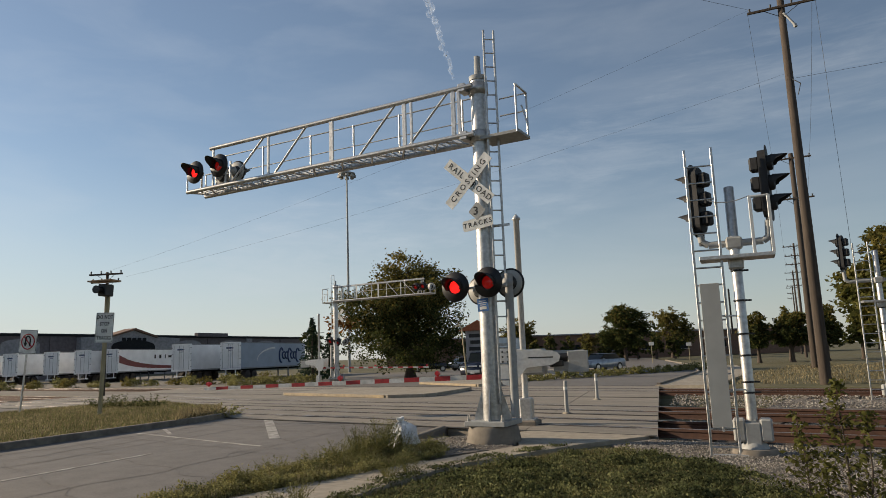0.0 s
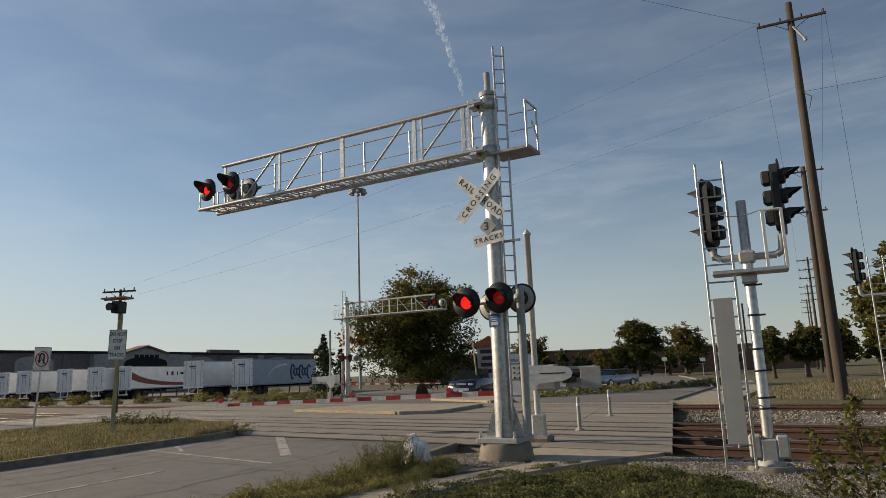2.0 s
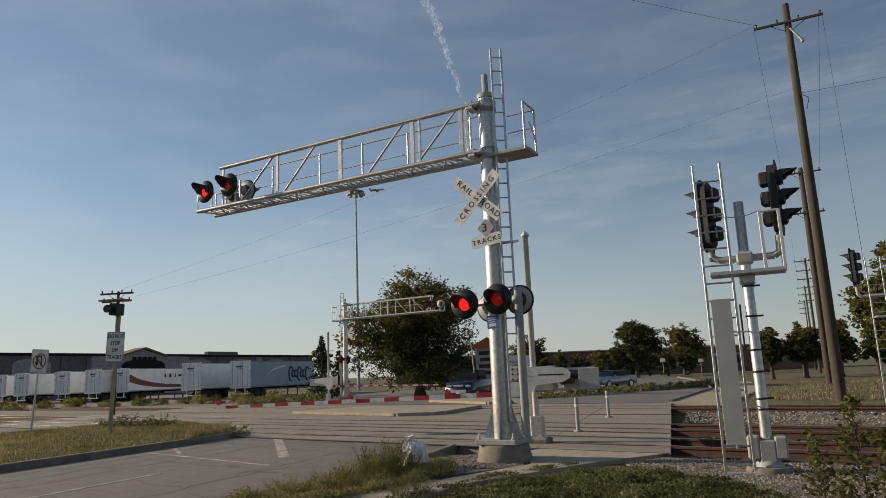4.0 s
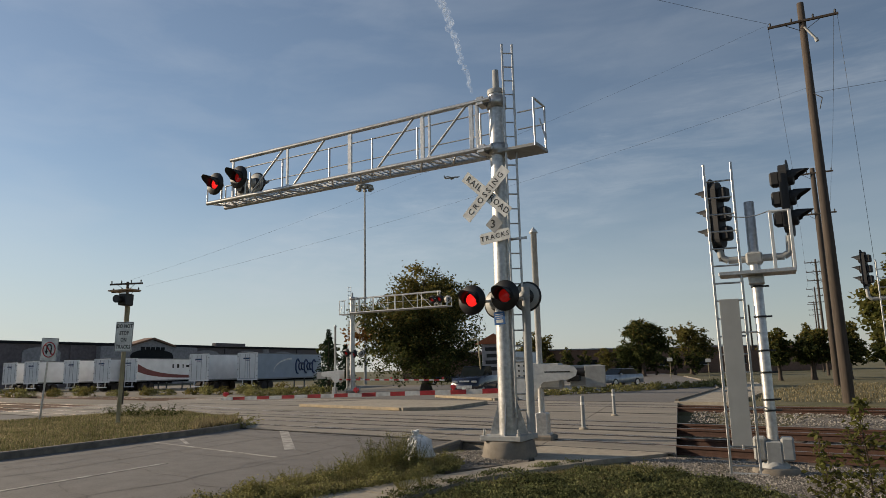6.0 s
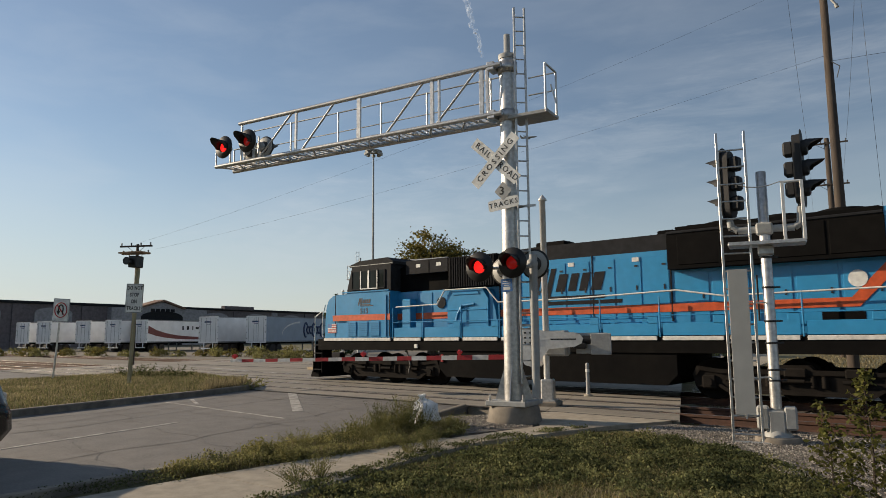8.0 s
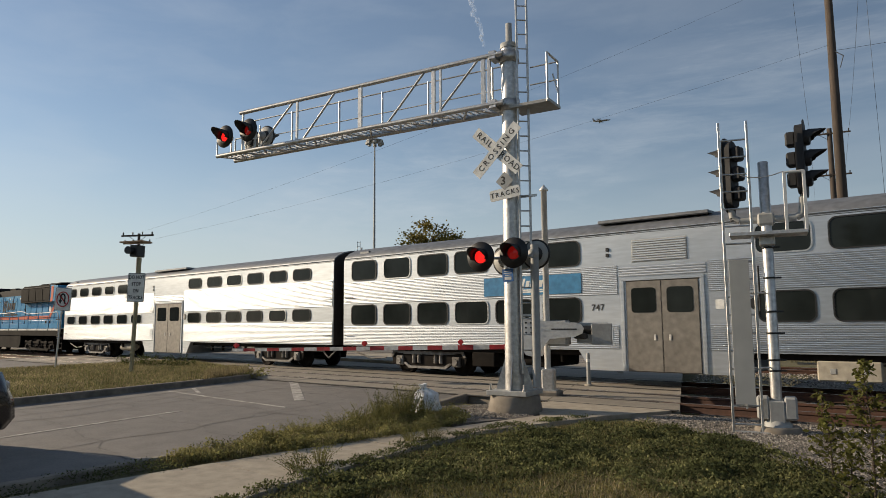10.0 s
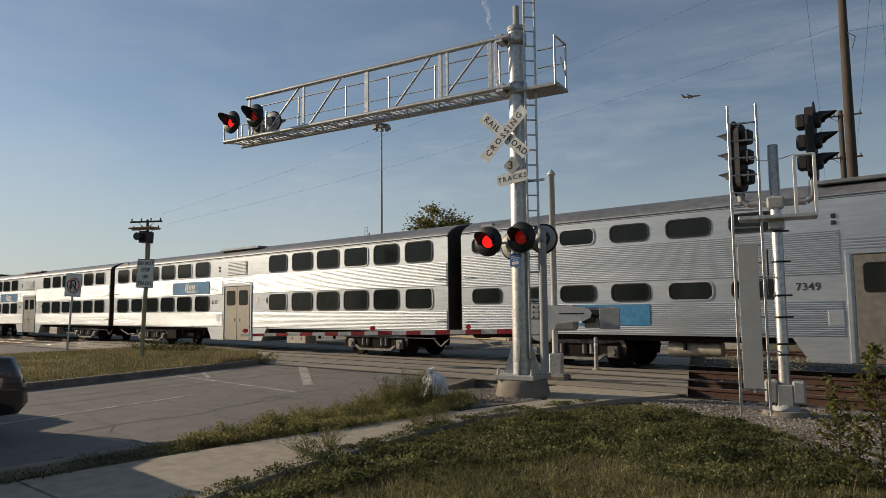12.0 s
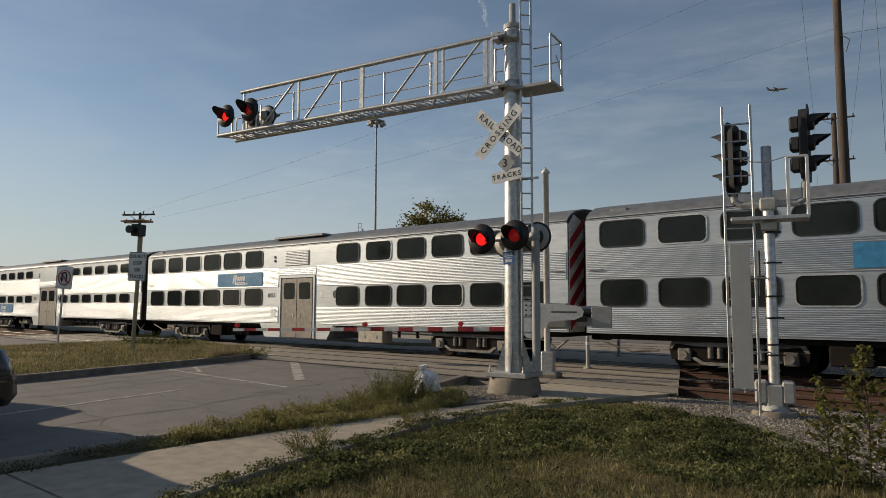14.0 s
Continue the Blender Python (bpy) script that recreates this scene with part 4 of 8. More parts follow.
rail_signal(pose(-3.03, 12.03, 0, 0, 0, 14), "bright galvanised railway signal mast with ladder and two black heads")
rail_signal(pose(-2.25, 25.9, -0.2, 0, 0, 14), "galvanised railway signal mast with ladder between the tracks", lit=False, detail=False, height=4.8, reach=0.92, lift=0.42)

# ---- road signs ----


def road_sign_post(m, h, label, name="road_sign"):
    t = thing(name, label, "road sign", m)
    return t


dont = road_sign_post(pose(-24.1, 11.72, 0.1, 0, 2.2, 25), 4.7, "white DO NOT STOP ON TRACKS sign on a pale post")
part("post", Geo().box((0, 0, 2.05), (0.11, 0.11, 4.1), 0.01), M["post_wood"], dont, "pale square post")
p, pm = sign_plate("sign_panel", dont, 0.72, 1.04, (0, -0.07, 3.02), "white_sign", 0, 0.04)
part("border", Geo().prism(rounded(0.70, 1.02, 0.035), 0.0, 0.0035, pm), M["ink"], p)
part("face", Geo().prism(rounded(0.665, 0.985, 0.03), 0.0, 0.006, pm), M["white_sign"], p)
for k, wd in enumerate(("DO NOT", "STOP", "ON", "TRACKS")):
    lettering("letters", wd, 0.185, pm @ Matrix.Translation((0, 0.36 - 0.24 * k, 0.008)), p, M["ink"], 0.005, 1.1, 0.80)
part("sign_lamp", Geo().box((-0.05, -0.08, 4.32), (0.34, 0.42, 0.42), 0.03).lathe([(0.12, 0.0), (0.14, 0.22)], 14, Matrix.Translation((-0.12, -0.28, 4.32)) @ Matrix.Rotation(radians(90), 4, "X")), M["black"], dont, "black beacon case")
M["panel_tan"] = material("tan_panel", (0.42, 0.27, 0.16), 0.6, second=(0.36, 0.23, 0.14), grain=8, stains=2)
part("solar_panel", Geo().box((0.12, -0.1, 4.64), (0.95, 0.55, 0.05), 0.006, Matrix.Translation((0, 0, 0)) @ Matrix.Rotation(radians(-3), 4, "Y")), M["panel_tan"], dont, "tilted solar panel seen from below")

ut = road_sign_post(pose(-29.55, 11.3, 0.1, 0, 4.0, 25), 3.4, "white no U-turn sign on a thin steel post")
part("post", Geo().box((0, 0, 1.25), (0.07, 0.05, 2.5), 0.008), M["galv"], ut)
p, pm = sign_plate("sign_panel", ut, 0.80, 0.92, (0.05, -0.05, 2.76), "white_sign", 0, 0.04)
part("border", Geo().prism(rounded(0.78, 0.90, 0.035), 0.0, 0.0035, pm), M["ink"], p)
part("face", Geo().prism(rounded(0.75, 0.87, 0.03), 0.0, 0.006, pm), M["white_sign"], p)
part("arrow", Geo().tube([(0.10, -0.18, 0.008), (0.10, 0.10, 0.008), (0.06, 0.19, 0.008), (-0.02, 0.21, 0.008), (-0.09, 0.17, 0.008), (-0.11, 0.08, 0.008), (-0.11, -0.05, 0.008)], 0.03, 6, pm).prism([(-0.2, -0.04), (-0.11, -0.2), (-0.02, -0.04)], 0.0, 0.02, pm), M["ink"], p)
ring = [(0.29 * math.cos(2 * math.pi * k / 28), 0.29 * math.sin(2 * math.pi * k / 28), 0.012) for k in range(29)]
part("red_ring", Geo().tube(ring, 0.022, 6, pm).box((0, 0, 0.018), (0.58, 0.045, 0.012), 0, pm @ Matrix.Rotation(radians(-45), 4, "Z")), M["red"], p)


def bollard(x, y):
    t = thing("delineator_post", "short grey flexible marker post in the pavement", "bollard", pose(x, y, 0.01, 0, 0, 0), group="marker posts")
    part("post", Geo().lathe([(0.055, 0.03), (0.05, 0.85), (0.045, 0.9), (0.0, 0.91)], 12), M["dull"], t)
    part("base", Geo().lathe([(0.13, 0.0), (0.12, 0.035), (0.06, 0.05)], 12), M["concrete"], t)
    part("band", Geo().lathe([(0.056, 0.66), (0.056, 0.74)], 12), M["white_sign"], t)


bollard(-9.24, 17.45)
bollard(-10.75, 22.6)

# a crumpled white bag by the kerb
bag = Geo()
prof, n = [(0.16, 0.0), (0.26, 0.06), (0.27, 0.2), (0.22, 0.34), (0.12, 0.43), (0.05, 0.48), (0.07, 0.56)], 22
v = []
for r, z in prof:
    for k in range(n):
        a = 2 * math.pi * k / n
        w = 1 + 0.28 * noise.noise((math.cos(a) * 2, math.sin(a) * 2, z * 6)) + 0.12 * noise.noise((math.cos(a) * 6, math.sin(a) * 6, z * 16))
        v.append((r * w * math.cos(a) * 1.1, r * w * math.sin(a) * 0.8, z + 0.05 * noise.noise((math.cos(a) * 3, math.sin(a) * 3, z * 5))))
f = [(i * n + k, i * n + (k + 1) % n, (i + 1) * n + (k + 1) % n, (i + 1) * n + k) for i in range(len(prof) - 1) for k in range(n)]
bag.add(v, f + [tuple(range(n))[::-1], tuple(range(6 * n, 7 * n))])
M["bag"] = material("white_plastic", (0.78, 0.78, 0.77), 0.35, second=(0.66, 0.66, 0.66), grain=6, stains=4, bump=0.01, bump_scale=14)
white_bag = tagged(part("plastic_bag", bag, M["bag"]), "crumpled white plastic bag lying in the weeds", "bag")
white_bag.matrix_basis = pose(-8.68, 9.93, 0.04, 0, -8, 30)


# ---- the train ----
M["steel"] = material("brushed_stainless", (0.56, 0.59, 0.622), 0.40, metal=0.95, second=(0.55, 0.58, 0.61), grain=9, stains=0.7, contrast=0.45, stretch_by=(0.2, 1, 3))
M["steel_plain"] = material("plain_stainless", (0.53, 0.56, 0.59), 0.40, metal=0.85, second=(0.50, 0.53, 0.56), grain=6, stains=0.5, contrast=0.45, stretch_by=(0.3, 1, 2))
M["roof_grey"] = material("grey_roof", (0.21, 0.22, 0.235), 0.55, metal=0.4, second=(0.16, 0.17, 0.18), grain=5, stains=0.5)
M["glass"] = material("dark_window", (0.012, 0.016, 0.016), 0.06, second=(0.018, 0.022, 0.021), grain=2, stains=0.6)
M["rubber"] = material("dark_rubber", (0.03, 0.026, 0.024), 0.8, second=(0.045, 0.036, 0.03), grain=6, stains=1)
M["truck_grey"] = material("grimy_grey_steel", (0.27, 0.26, 0.245), 0.6, metal=0.3, second=(0.11, 0.10, 0.09), grain=7, stains=2, contrast=1.4)
M["under"] = material("black_underframe", (0.014, 0.013, 0.012), 0.85, second=(0.024, 0.020, 0.017), grain=6, stains=1.5)
M["door_grey"] = material("taupe_door", (0.22, 0.205, 0.18), 0.5, metal=0.3, second=(0.19, 0.175, 0.155), grain=6, stains=1)
M["door_tan"] = material("tan_door", (0.33, 0.295, 0.24), 0.5, metal=0.2, second=(0.30, 0.27, 0.22), grain=6, stains=1, contrast=0.4)
M["logo_blue"] = material("blue_panel", (0.045, 0.22, 0.42), 0.4, second=(0.04, 0.19, 0.37), grain=6, stains=0.8)
M["box_tan"] = material("pale_equipment_case", (0.46, 0.42, 0.34), 0.6, second=(0.36, 0.32, 0.25), grain=6, stains=2)
M["loco_blue"] = material("sky_blue_paint", (0.030, 0.26, 0.52), 0.35, second=(0.026, 0.23, 0.465), grain=5, stains=0.7, contrast=0.3, coat=0.2)
# the same blue a step darker, for grille backs, cases and some doors
M["loco_blue_deep"] = material("sky_blue_paint_deep", (0.028, 0.225, 0.46), 0.4, second=(0.024, 0.20, 0.41), grain=5, stains=0.9, contrast=0.3)
M["loco_orange"] = material("orange_red_stripe", (0.62, 0.105, 0.03), 0.4, second=(0.55, 0.09, 0.025), grain=6, stains=1)
M["loco_dark"] = material("charcoal_paint", (0.028, 0.029, 0.032), 0.65, second=(0.022, 0.023, 0.026), grain=5, stains=0.8)
M["loco_black"] = material("loco_black", (0.005, 0.005, 0.0055), 0.8, second=(0.008, 0.0075, 0.007), grain=5, stains=1)
M["loco_black"].node_tree.nodes["Principled BSDF"].inputs["Specular IOR Level"].default_value = 0.15
M["under"].node_tree.nodes["Principled BSDF"].inputs["Specular IOR Level"].default_value = 0.2
M["glass"].node_tree.nodes["Principled BSDF"].inputs["Specular IOR Level"].default_value = 0.2
for dim in ("loco_black", "loco_dark", "under"):
    M[dim].node_tree.nodes["Principled BSDF"].inputs["Specular IOR Level"].default_value = 0.06
MESH = {}
TO_X = ALONG  # outline y, z drawn out along x


def once(key, build, mat):
    """Builds a mesh once and shares it between alike pieces."""
    if key not in MESH:
        MESH[key] = build().mesh(key, mat)
    return MESH[key]


def side(u, z, y=-1.525):
    """A pose on the near side of a car: outline x, y lies along the car and up; z points out."""
    return Matrix.Translation((u, y, z)) @ Matrix.Rotation(radians(90), 4, "X")


def wheel_truck(parent, u, base=2.6, r=0.46, light=True, wheels=2):
    """A bogie: side frames with springs and axle boxes, axles and wheels."""
    tk = part("bogie", Geo().box((u, 0, 0.62), (base * 0.5, 2.0, 0.2), 0.03), M["under"], parent)
    mat = M["truck_grey"] if light else M["under"]
    h = base / 2
    prof = [(-h - 0.42, 0.62), (-h - 0.36, 0.34), (-h + 0.30, 0.34), (-h + 0.42, 0.24), (h - 0.42, 0.24), (h - 0.30, 0.34), (h + 0.36, 0.34), (h + 0.42, 0.62), (h + 0.30, 0.86), (h - 0.25, 0.78), (0.45, 0.80), (0.35, 0.93), (-0.35, 0.93), (-0.45, 0.80), (-h + 0.25, 0.78), (-h - 0.30, 0.86)]
    for y in (-1.14, 1.14):
        fr = part("side_frame", Geo().prism(prof, -0.05, 0.05, Matrix.Translation((u, y, 0)) @ Matrix.Rotation(radians(90), 4, "X")), M["under"], tk)
        if y < 0:
            up = [(-h - 0.42, 0.62), (-h - 0.30, 0.88), (-h + 0.28, 0.80), (-0.4, 0.82), (-0.3, 0.93), (0.3, 0.93), (0.4, 0.82), (h - 0.28, 0.80), (h + 0.30, 0.88), (h + 0.42, 0.62), (h + 0.33, 0.62), (h + 0.22, 0.76), (h - 0.3, 0.70), (-h + 0.3, 0.70), (-h - 0.22, 0.76), (-h - 0.33, 0.62)]
            part("frame_rim", Geo().prism(up[::-1], 0.05, 0.10, Matrix.Translation((u, y, 0)) @ Matrix.Rotation(radians(90), 4, "X")), mat, fr)
            lo = [(-h + 0.18, 0.40), (-h + 0.46, 0.22), (h - 0.46, 0.22), (h - 0.18, 0.40), (h - 0.30, 0.42), (h - 0.52, 0.30), (-h + 0.52, 0.30), (-h + 0.30, 0.42)]
            part("equaliser", Geo().prism(lo, 0.05, 0.11, Matrix.Translation((u, y, 0)) @ Matrix.Rotation(radians(90), 4, "X")), mat, fr)
            for k in range(4):
                part("spring", Geo().lathe([(0.085 if i % 2 else 0.06, 0.40 + i * 0.032) for i in range(10)], 10, Matrix.Translation((u + (-0.62, -0.38, 0.38, 0.62)[k], y - 0.06, 0))), mat, fr)
            for s in (-h, h):
                part("axle_box", Geo().box((u + s, y - 0.05, 0.47), (0.34, 0.14, 0.34), 0.03).cyl((u + s, y - 0.11, 0.47), (u + s, y - 0.17, 0.47), 0.10, n=10), mat, fr)
    for k in range(wheels):
        x = u - h + base * k / (wheels - 1)
        ax = part("wheelset", Geo().cyl((x, -0.9, r), (x, 0.9, r), 0.08, n=8), M["under"], tk)
        for s in (-1, 1):
            part("wheel", Geo().lathe([(0.1, -0.04), (r - 0.06, -0.03), (r - 0.05, -0.06), (r, -0.06), (r, 0.05), (r + 0.025, 0.055), (r + 0.02, 0.08), (0.1, 0.08)], 24, Matrix.Translation((x, s * 0.755, r)) @ Matrix.Rotation(radians(90 * s), 4, "X")), M["under"], ax)
    return tk


def flutes(z0, z1, n, u0, u1, out=0.022):
    """Ribbed stainless sheet: a sawtooth of rounded ribs between z0 and z1."""
    pts, step = [], (z1 - z0) / n
    for k in range(n):
        z = z0 + k * step
        pts += [(0.0, z), (out * 0.85, z + step * 0.18), (out, z + step * 0.5), (out * 0.85, z + step * 0.82)]
    pts += [(0.0, z1)]
    v, f, m = [], [], len(pts)
    for u in (u0, u1):
        v += [(u, -1.525 - o, z) for o, z in pts]
    f = [(k, k + 1, m + k + 1, m + k)[::-1] for k in range(m - 1)]
    return Geo().add(v, f)


# body outline across the car, from the near side up over the roof (y, z)
SHELL = [(1.52, 0.98), (1.525, 4.22), (1.47, 4.36), (1.30, 4.50), (0.95, 4.66), (0.45, 4.76), (0.0, 4.79), (-0.45, 4.76), (-0.95, 4.66), (-1.30, 4.50), (-1.47, 4.36), (-1.525, 4.22), (-1.52, 0.98)]


def gallery_car(name, label, old=False, logo="", number="", door_mat="door_grey", stripes=False, number_u=10.75, logo_u=(6.75, 10.25), logo_z=(2.62, 3.20), louvre=True):
    """A two-level stainless steel commuter coach; u runs back from its front corner at 0."""
    car = thing(name, label, "railway carriage", group="train cars")
    L = 25.3
    shell = SHELL[:1] + SHELL[1:]
    part("body", once("car_body", lambda: Geo().prism([(y, z) for y, z in SHELL[:2] + SHELL[11:]], 0.0, L, TO_X), M["steel_plain"]), None, car, "plain stainless steel body shell")
    part("roof", once("car_roof", lambda: Geo().prism([(y, z) for y, z in SHELL[1:12]], 0.02, L - 0.02, TO_X, True), M["roof_grey"] if not old else M["roof_grey"]), None, car, "grey curved roof")
    for z in (4.24, 4.30):
        part("drip_rail", once("drip%.2f" % z, lambda: Geo().box((L / 2, -1.525, z), (L - 0.1, 0.03, 0.016), 0.003), M["steel"]), None, car)
    d0, d1 = (11.45, 13.95) if old else (11.62, 13.64)
    # dropped vestibule below the doors
    skirt = [(10.1, 0.98), (10.45, 0.42), (14.5, 0.42), (14.9, 0.98)]
    part("vestibule_skirt", once("skirt", lambda: Geo().prism(skirt, -1.50, 1.52, Matrix.Rotation(radians(90), 4, "X")), M["steel_plain"]), None, car)
    # ribbed sheets
    for a, b in ((0.05, d0 - 0.25), (d1 + 0.25, L - 0.05)):
        lo_a, lo_b = a, b
        key = "%d%.1f" % (old, a)
        part("ribbed_sheet", once("fl_lo" + key, lambda: flutes(1.02, 1.70 if not old else 1.86, 13 if not old else 16, a, b, 0.018), M["steel"]), None, car, "ribbed stainless side sheet")
        part("ribbed_sheet", once("fl_hi" + key, lambda: flutes(2.54 if not old else 2.46, 3.36 if not old else 3.50, 16 if not old else 20, a, b, 0.018), M["steel"]), None, car, "ribbed stainless side sheet")
    part("ribbed_sheet", once("fl_top%d" % old, lambda: flutes(3.02, 3.30, 4, d0 - 0.2, d1 + 0.2), M["steel"]), None, car)
    # windows, two rows
    if old:
        left = [(1.05, 1.12), (2.70, 1.06), (4.38, 1.12), (6.03, 1.10), (7.70, 1.14), (9.34, 1.12)]
        right = [(15.15, 1.10), (16.85, 1.16), (18.48, 1.14), (20.1, 1.12), (21.75, 1.14), (23.35, 1.12)]
        rows, h, r = (2.155, 3.82), 0.44, 0.15
    else:
        left = [(1.12, 1.28), (2.83, 1.28), (4.52, 1.32), (6.20, 1.34), (7.88, 1.34), (9.58, 1.24)]
        right = [(15.70, 1.24), (17.37, 1.30), (19.01, 1.30), (20.67, 1.32), (22.32, 1.26), (23.95, 1.26)]
        rows, h, r = (2.12, 3.79), 0.70, 0.16
    k = 0
    for z in rows:
        for u, w in left + right:
            k += 1
            proud = (k * 7 + len(label)) % 5 == 0
            wn = part("window", once("win%.2f%d" % (w, old), lambda: Geo().prism(rounded(w, h, r), 0.0, 0.006, side(0, 0)), M["glass"]), None, car)
            wn.location = (u, 0, z)
            fm = "alu" if proud else "black"
            def ring(w=w):
                g, o, i = Geo(), rounded(w + 0.07, h + 0.07, r + 0.035), rounded(w, h, r)
                n = len(o)
                v = [(x, y, 0.0) for x, y in o] + [(x, y, 0.022) for x, y in o] + [(x, y, 0.022) for x, y in i] + [(x, y, 0.004) for x, y in i]
                f = [(q * n + j, q * n + (j + 1) % n, (q + 1) * n + (j + 1) % n, (q + 1) * n + j) for q in range(3) for j in range(n)]
                return g.add(v, f, side(0, 0))
            part("window_frame", once("frame%.2f%d%s" % (w, old, fm), ring, M[fm]), None, wn)
    # double doors in a recess
    surround = part("door_frame", once("dframe%d" % old, lambda: Geo().box(((d0 + d1) / 2, -1.535, 2.95), (d1 - d0 + 0.3, 0.05, 0.10), 0.01).box((d0 - 0.10, -1.535, 1.68), (0.1, 0.05, 2.5), 0.01).box((d1 + 0.10, -1.535, 1.68), (0.1, 0.05, 2.5), 0.01), M["steel_plain"]), None, car)
    part("doorway", once("dway%d" % old, lambda: Geo().box(((d0 + d1) / 2, -1.523, 1.66), (d1 - d0, 0.012, 2.48)), M["rubber"]), None, surround)
    w = (d1 - d0) / 2 - 0.03
    for s in (-1, 1):
        u = (d0 + d1) / 2 + s * (w / 2 + 0.012)
        leaf = part("door", once("leaf%.2f%s" % (w, door_mat), lambda: Geo().box((0, -1.532, 1.66), (w, 0.02, 2.44), 0.006), M[door_mat]), None, car, "sliding door leaf")
        leaf.location = (u, 0, 0)
        part("door_window", once("dwin%.2f" % w, lambda: Geo().prism(rounded(w * 0.72, 0.68, 0.1), 0.0, 0.006, side(0, 2.36, -1.543)), M["glass"]), None, leaf)
        part("handle", once("dhandle", lambda: Geo().box((0, -1.55, 1.35), (0.06, 0.02, 0.16), 0.005), M["whitepaint"]), None, leaf).location = (-s * w * 0.3, 0, 0)
    # louvres, ports and small fittings over and beside the doors
    if louvre:
        lv = part("vent", once("vent", lambda: Geo().box((12.6, -1.53, 3.72), (1.55, 0.02, 0.62), 0.01), M["dull"]), None, car, "louvred air vent")
        for q in range(9):
            part("slat", once("slat", lambda: Geo().box((12.6, -1.545, 0), (1.5, 0.03, 0.03), 0, None), M["steel"]), None, lv).location = (0, 0, 3.46 + q * 0.065)
    for z in (3.66, 3.82):
        part("marker", once("marker", lambda: Geo().box((11.1, -1.54, 0), (0.10, 0.03, 0.10), 0.01), M["black"]), None, car).location = (0, 0, z)
    for u, z in ((0.35, 2.78), (0.35, 1.35), (24.95, 2.78), (24.95, 1.35)):
        part("grab_iron", once("grab", lambda: Geo().tube([(-0.2, -1.53, 0), (-0.2, -1.58, 0), (0.2, -1.58, 0), (0.2, -1.53, 0)], 0.012, 6), M["truck_grey"]), None, car).location = (u, 0, z)
    part("control_box", once("cbox", lambda: Geo().box((11.05, -1.535, 1.45), (0.32, 0.03, 0.36), 0.01), M["steel_plain"]), None, car)
    for u, c in ((14.15, "white_sign"), (15.0 if not old else 14.3, "black")):
        part("pictogram", once("pict" + c + str(old), lambda: Geo().prism(rounded(0.22, 0.25, 0.04) if c == "white_sign" else [(0.15 * math.cos(a * 0.4), 0.15 * math.sin(a * 0.4)) for a in range(16)], 0, 0.005, side(u, 2.2)), M[c]), None, car, "small sticker")
    # roof equipment
    part("roof_hatch", once("hatch", lambda: Geo().box((12.3, -0.9, 4.66), (3.2, 0.8, 0.10), 0.02), M["roof_grey"]), None, car)
    part("roof_vent", once("rvent", lambda: Geo().box((0.95, -1.30, 4.47), (0.5, 0.10, 0.16), 0.02), M["roof_grey"]), None, car)
    # blue panel with a white slanted emblem
    if logo:
        pu = (logo_u[0] + logo_u[1]) / 2
        pz, ph = (logo_z[0] + logo_z[1]) / 2, logo_z[1] - logo_z[0]
        pan = part("emblem_panel", Geo().box((pu, -1.552, pz), (logo_u[1] - logo_u[0], 0.012, ph), 0.002), M["logo_blue"], car, "blue panel with a white emblem")
        base = side(pu - 0.1, pz, -1.559)
        emblem(pan, base, ph * 1.05, "white_sign")
    if number:
        lettering("number", number, 0.25, side(number_u + 0.15, 2.18, -1.53), car, M["ink"], 0.004, 1.1)
    # underfloor
    part("underframe", once("underframe", lambda: Geo().box((L / 2, 0, 0.90), (L - 0.6, 2.7, 0.16), 0.02), M["under"]), None, car)
    if not old:
        part("battery_case", once("battery", lambda: Geo().box((7.6, 0, 0.6), (2.2, 2.2, 0.4), 0.05), M["under"]), None, car)
    for u in (7.4, 9.4, 16.4, 17.3, 18.2, 19.1):
        part("pipe_hanger", once("hanger", lambda: Geo().box((0, -1.25, 0.74), (0.07, 0.12, 0.28), 0.01), M["under"]), None, car).location = (u, 0, 0)
    for u, w2, m2 in (() if old else ((16.9, 1.3, "box_tan"), (6.6, 0.9, "under"))):
        bx = part("equipment_case", once("case%.1f" % w2 + m2, lambda: Geo().box((0, -1.18, 0.60), (w2, 0.55, 0.46), 0.03), M[m2]), None, car, "pale underfloor equipment case")
        bx.location = (u, 0, 0)
        if w2 > 1:
            for q in range(2):
                part("latch", once("latch", lambda: Geo().box((0, -1.46, 0.6), (0.12, 0.02, 0.12), 0.004), M["dull"]), None, bx).location = (-0.32 + q * 0.63, 0, 0)
    part("air_tank", once("tank%d" % old, lambda: Geo().cyl((6.9, -1.0, 0.62), (9.6 - 1.3, -1.0, 0.62), 0.2, n=14), M["box_tan"] if old else M["under"]), None, car)
    part("piping", once("pipes", lambda: Geo().tube([(0.3, -1.2, 0.75), (1.2, -1.2, 0.5), (2.0, -1.2, 0.55)], 0.03, 6).tube([(15.8, -1.25, 0.75), (24.5, -1.25, 0.72)], 0.025, 6).tube([(24.3, -1.2, 0.75), (24.7, -1.2, 0.45), (25.1, -1.2, 0.75)], 0.03, 6), M["truck_grey"]), None, car)
    wheel_truck(car, 4.0)
    wheel_truck(car, 21.4)
    # ends and bellows
    part("diaphragm", once("bellows", lambda: Geo().box((-0.14, 0, 2.35), (0.28, 1.1, 2.5), 0.06), M["rubber"]), None, car, "dark rubber gangway bellows")
    part("diaphragm", once("bellows2", lambda: Geo().box((L + 0.14, 0, 2.35), (0.28, 1.1, 2.5), 0.06), M["rubber"]), None, car, "dark rubber gangway bellows")
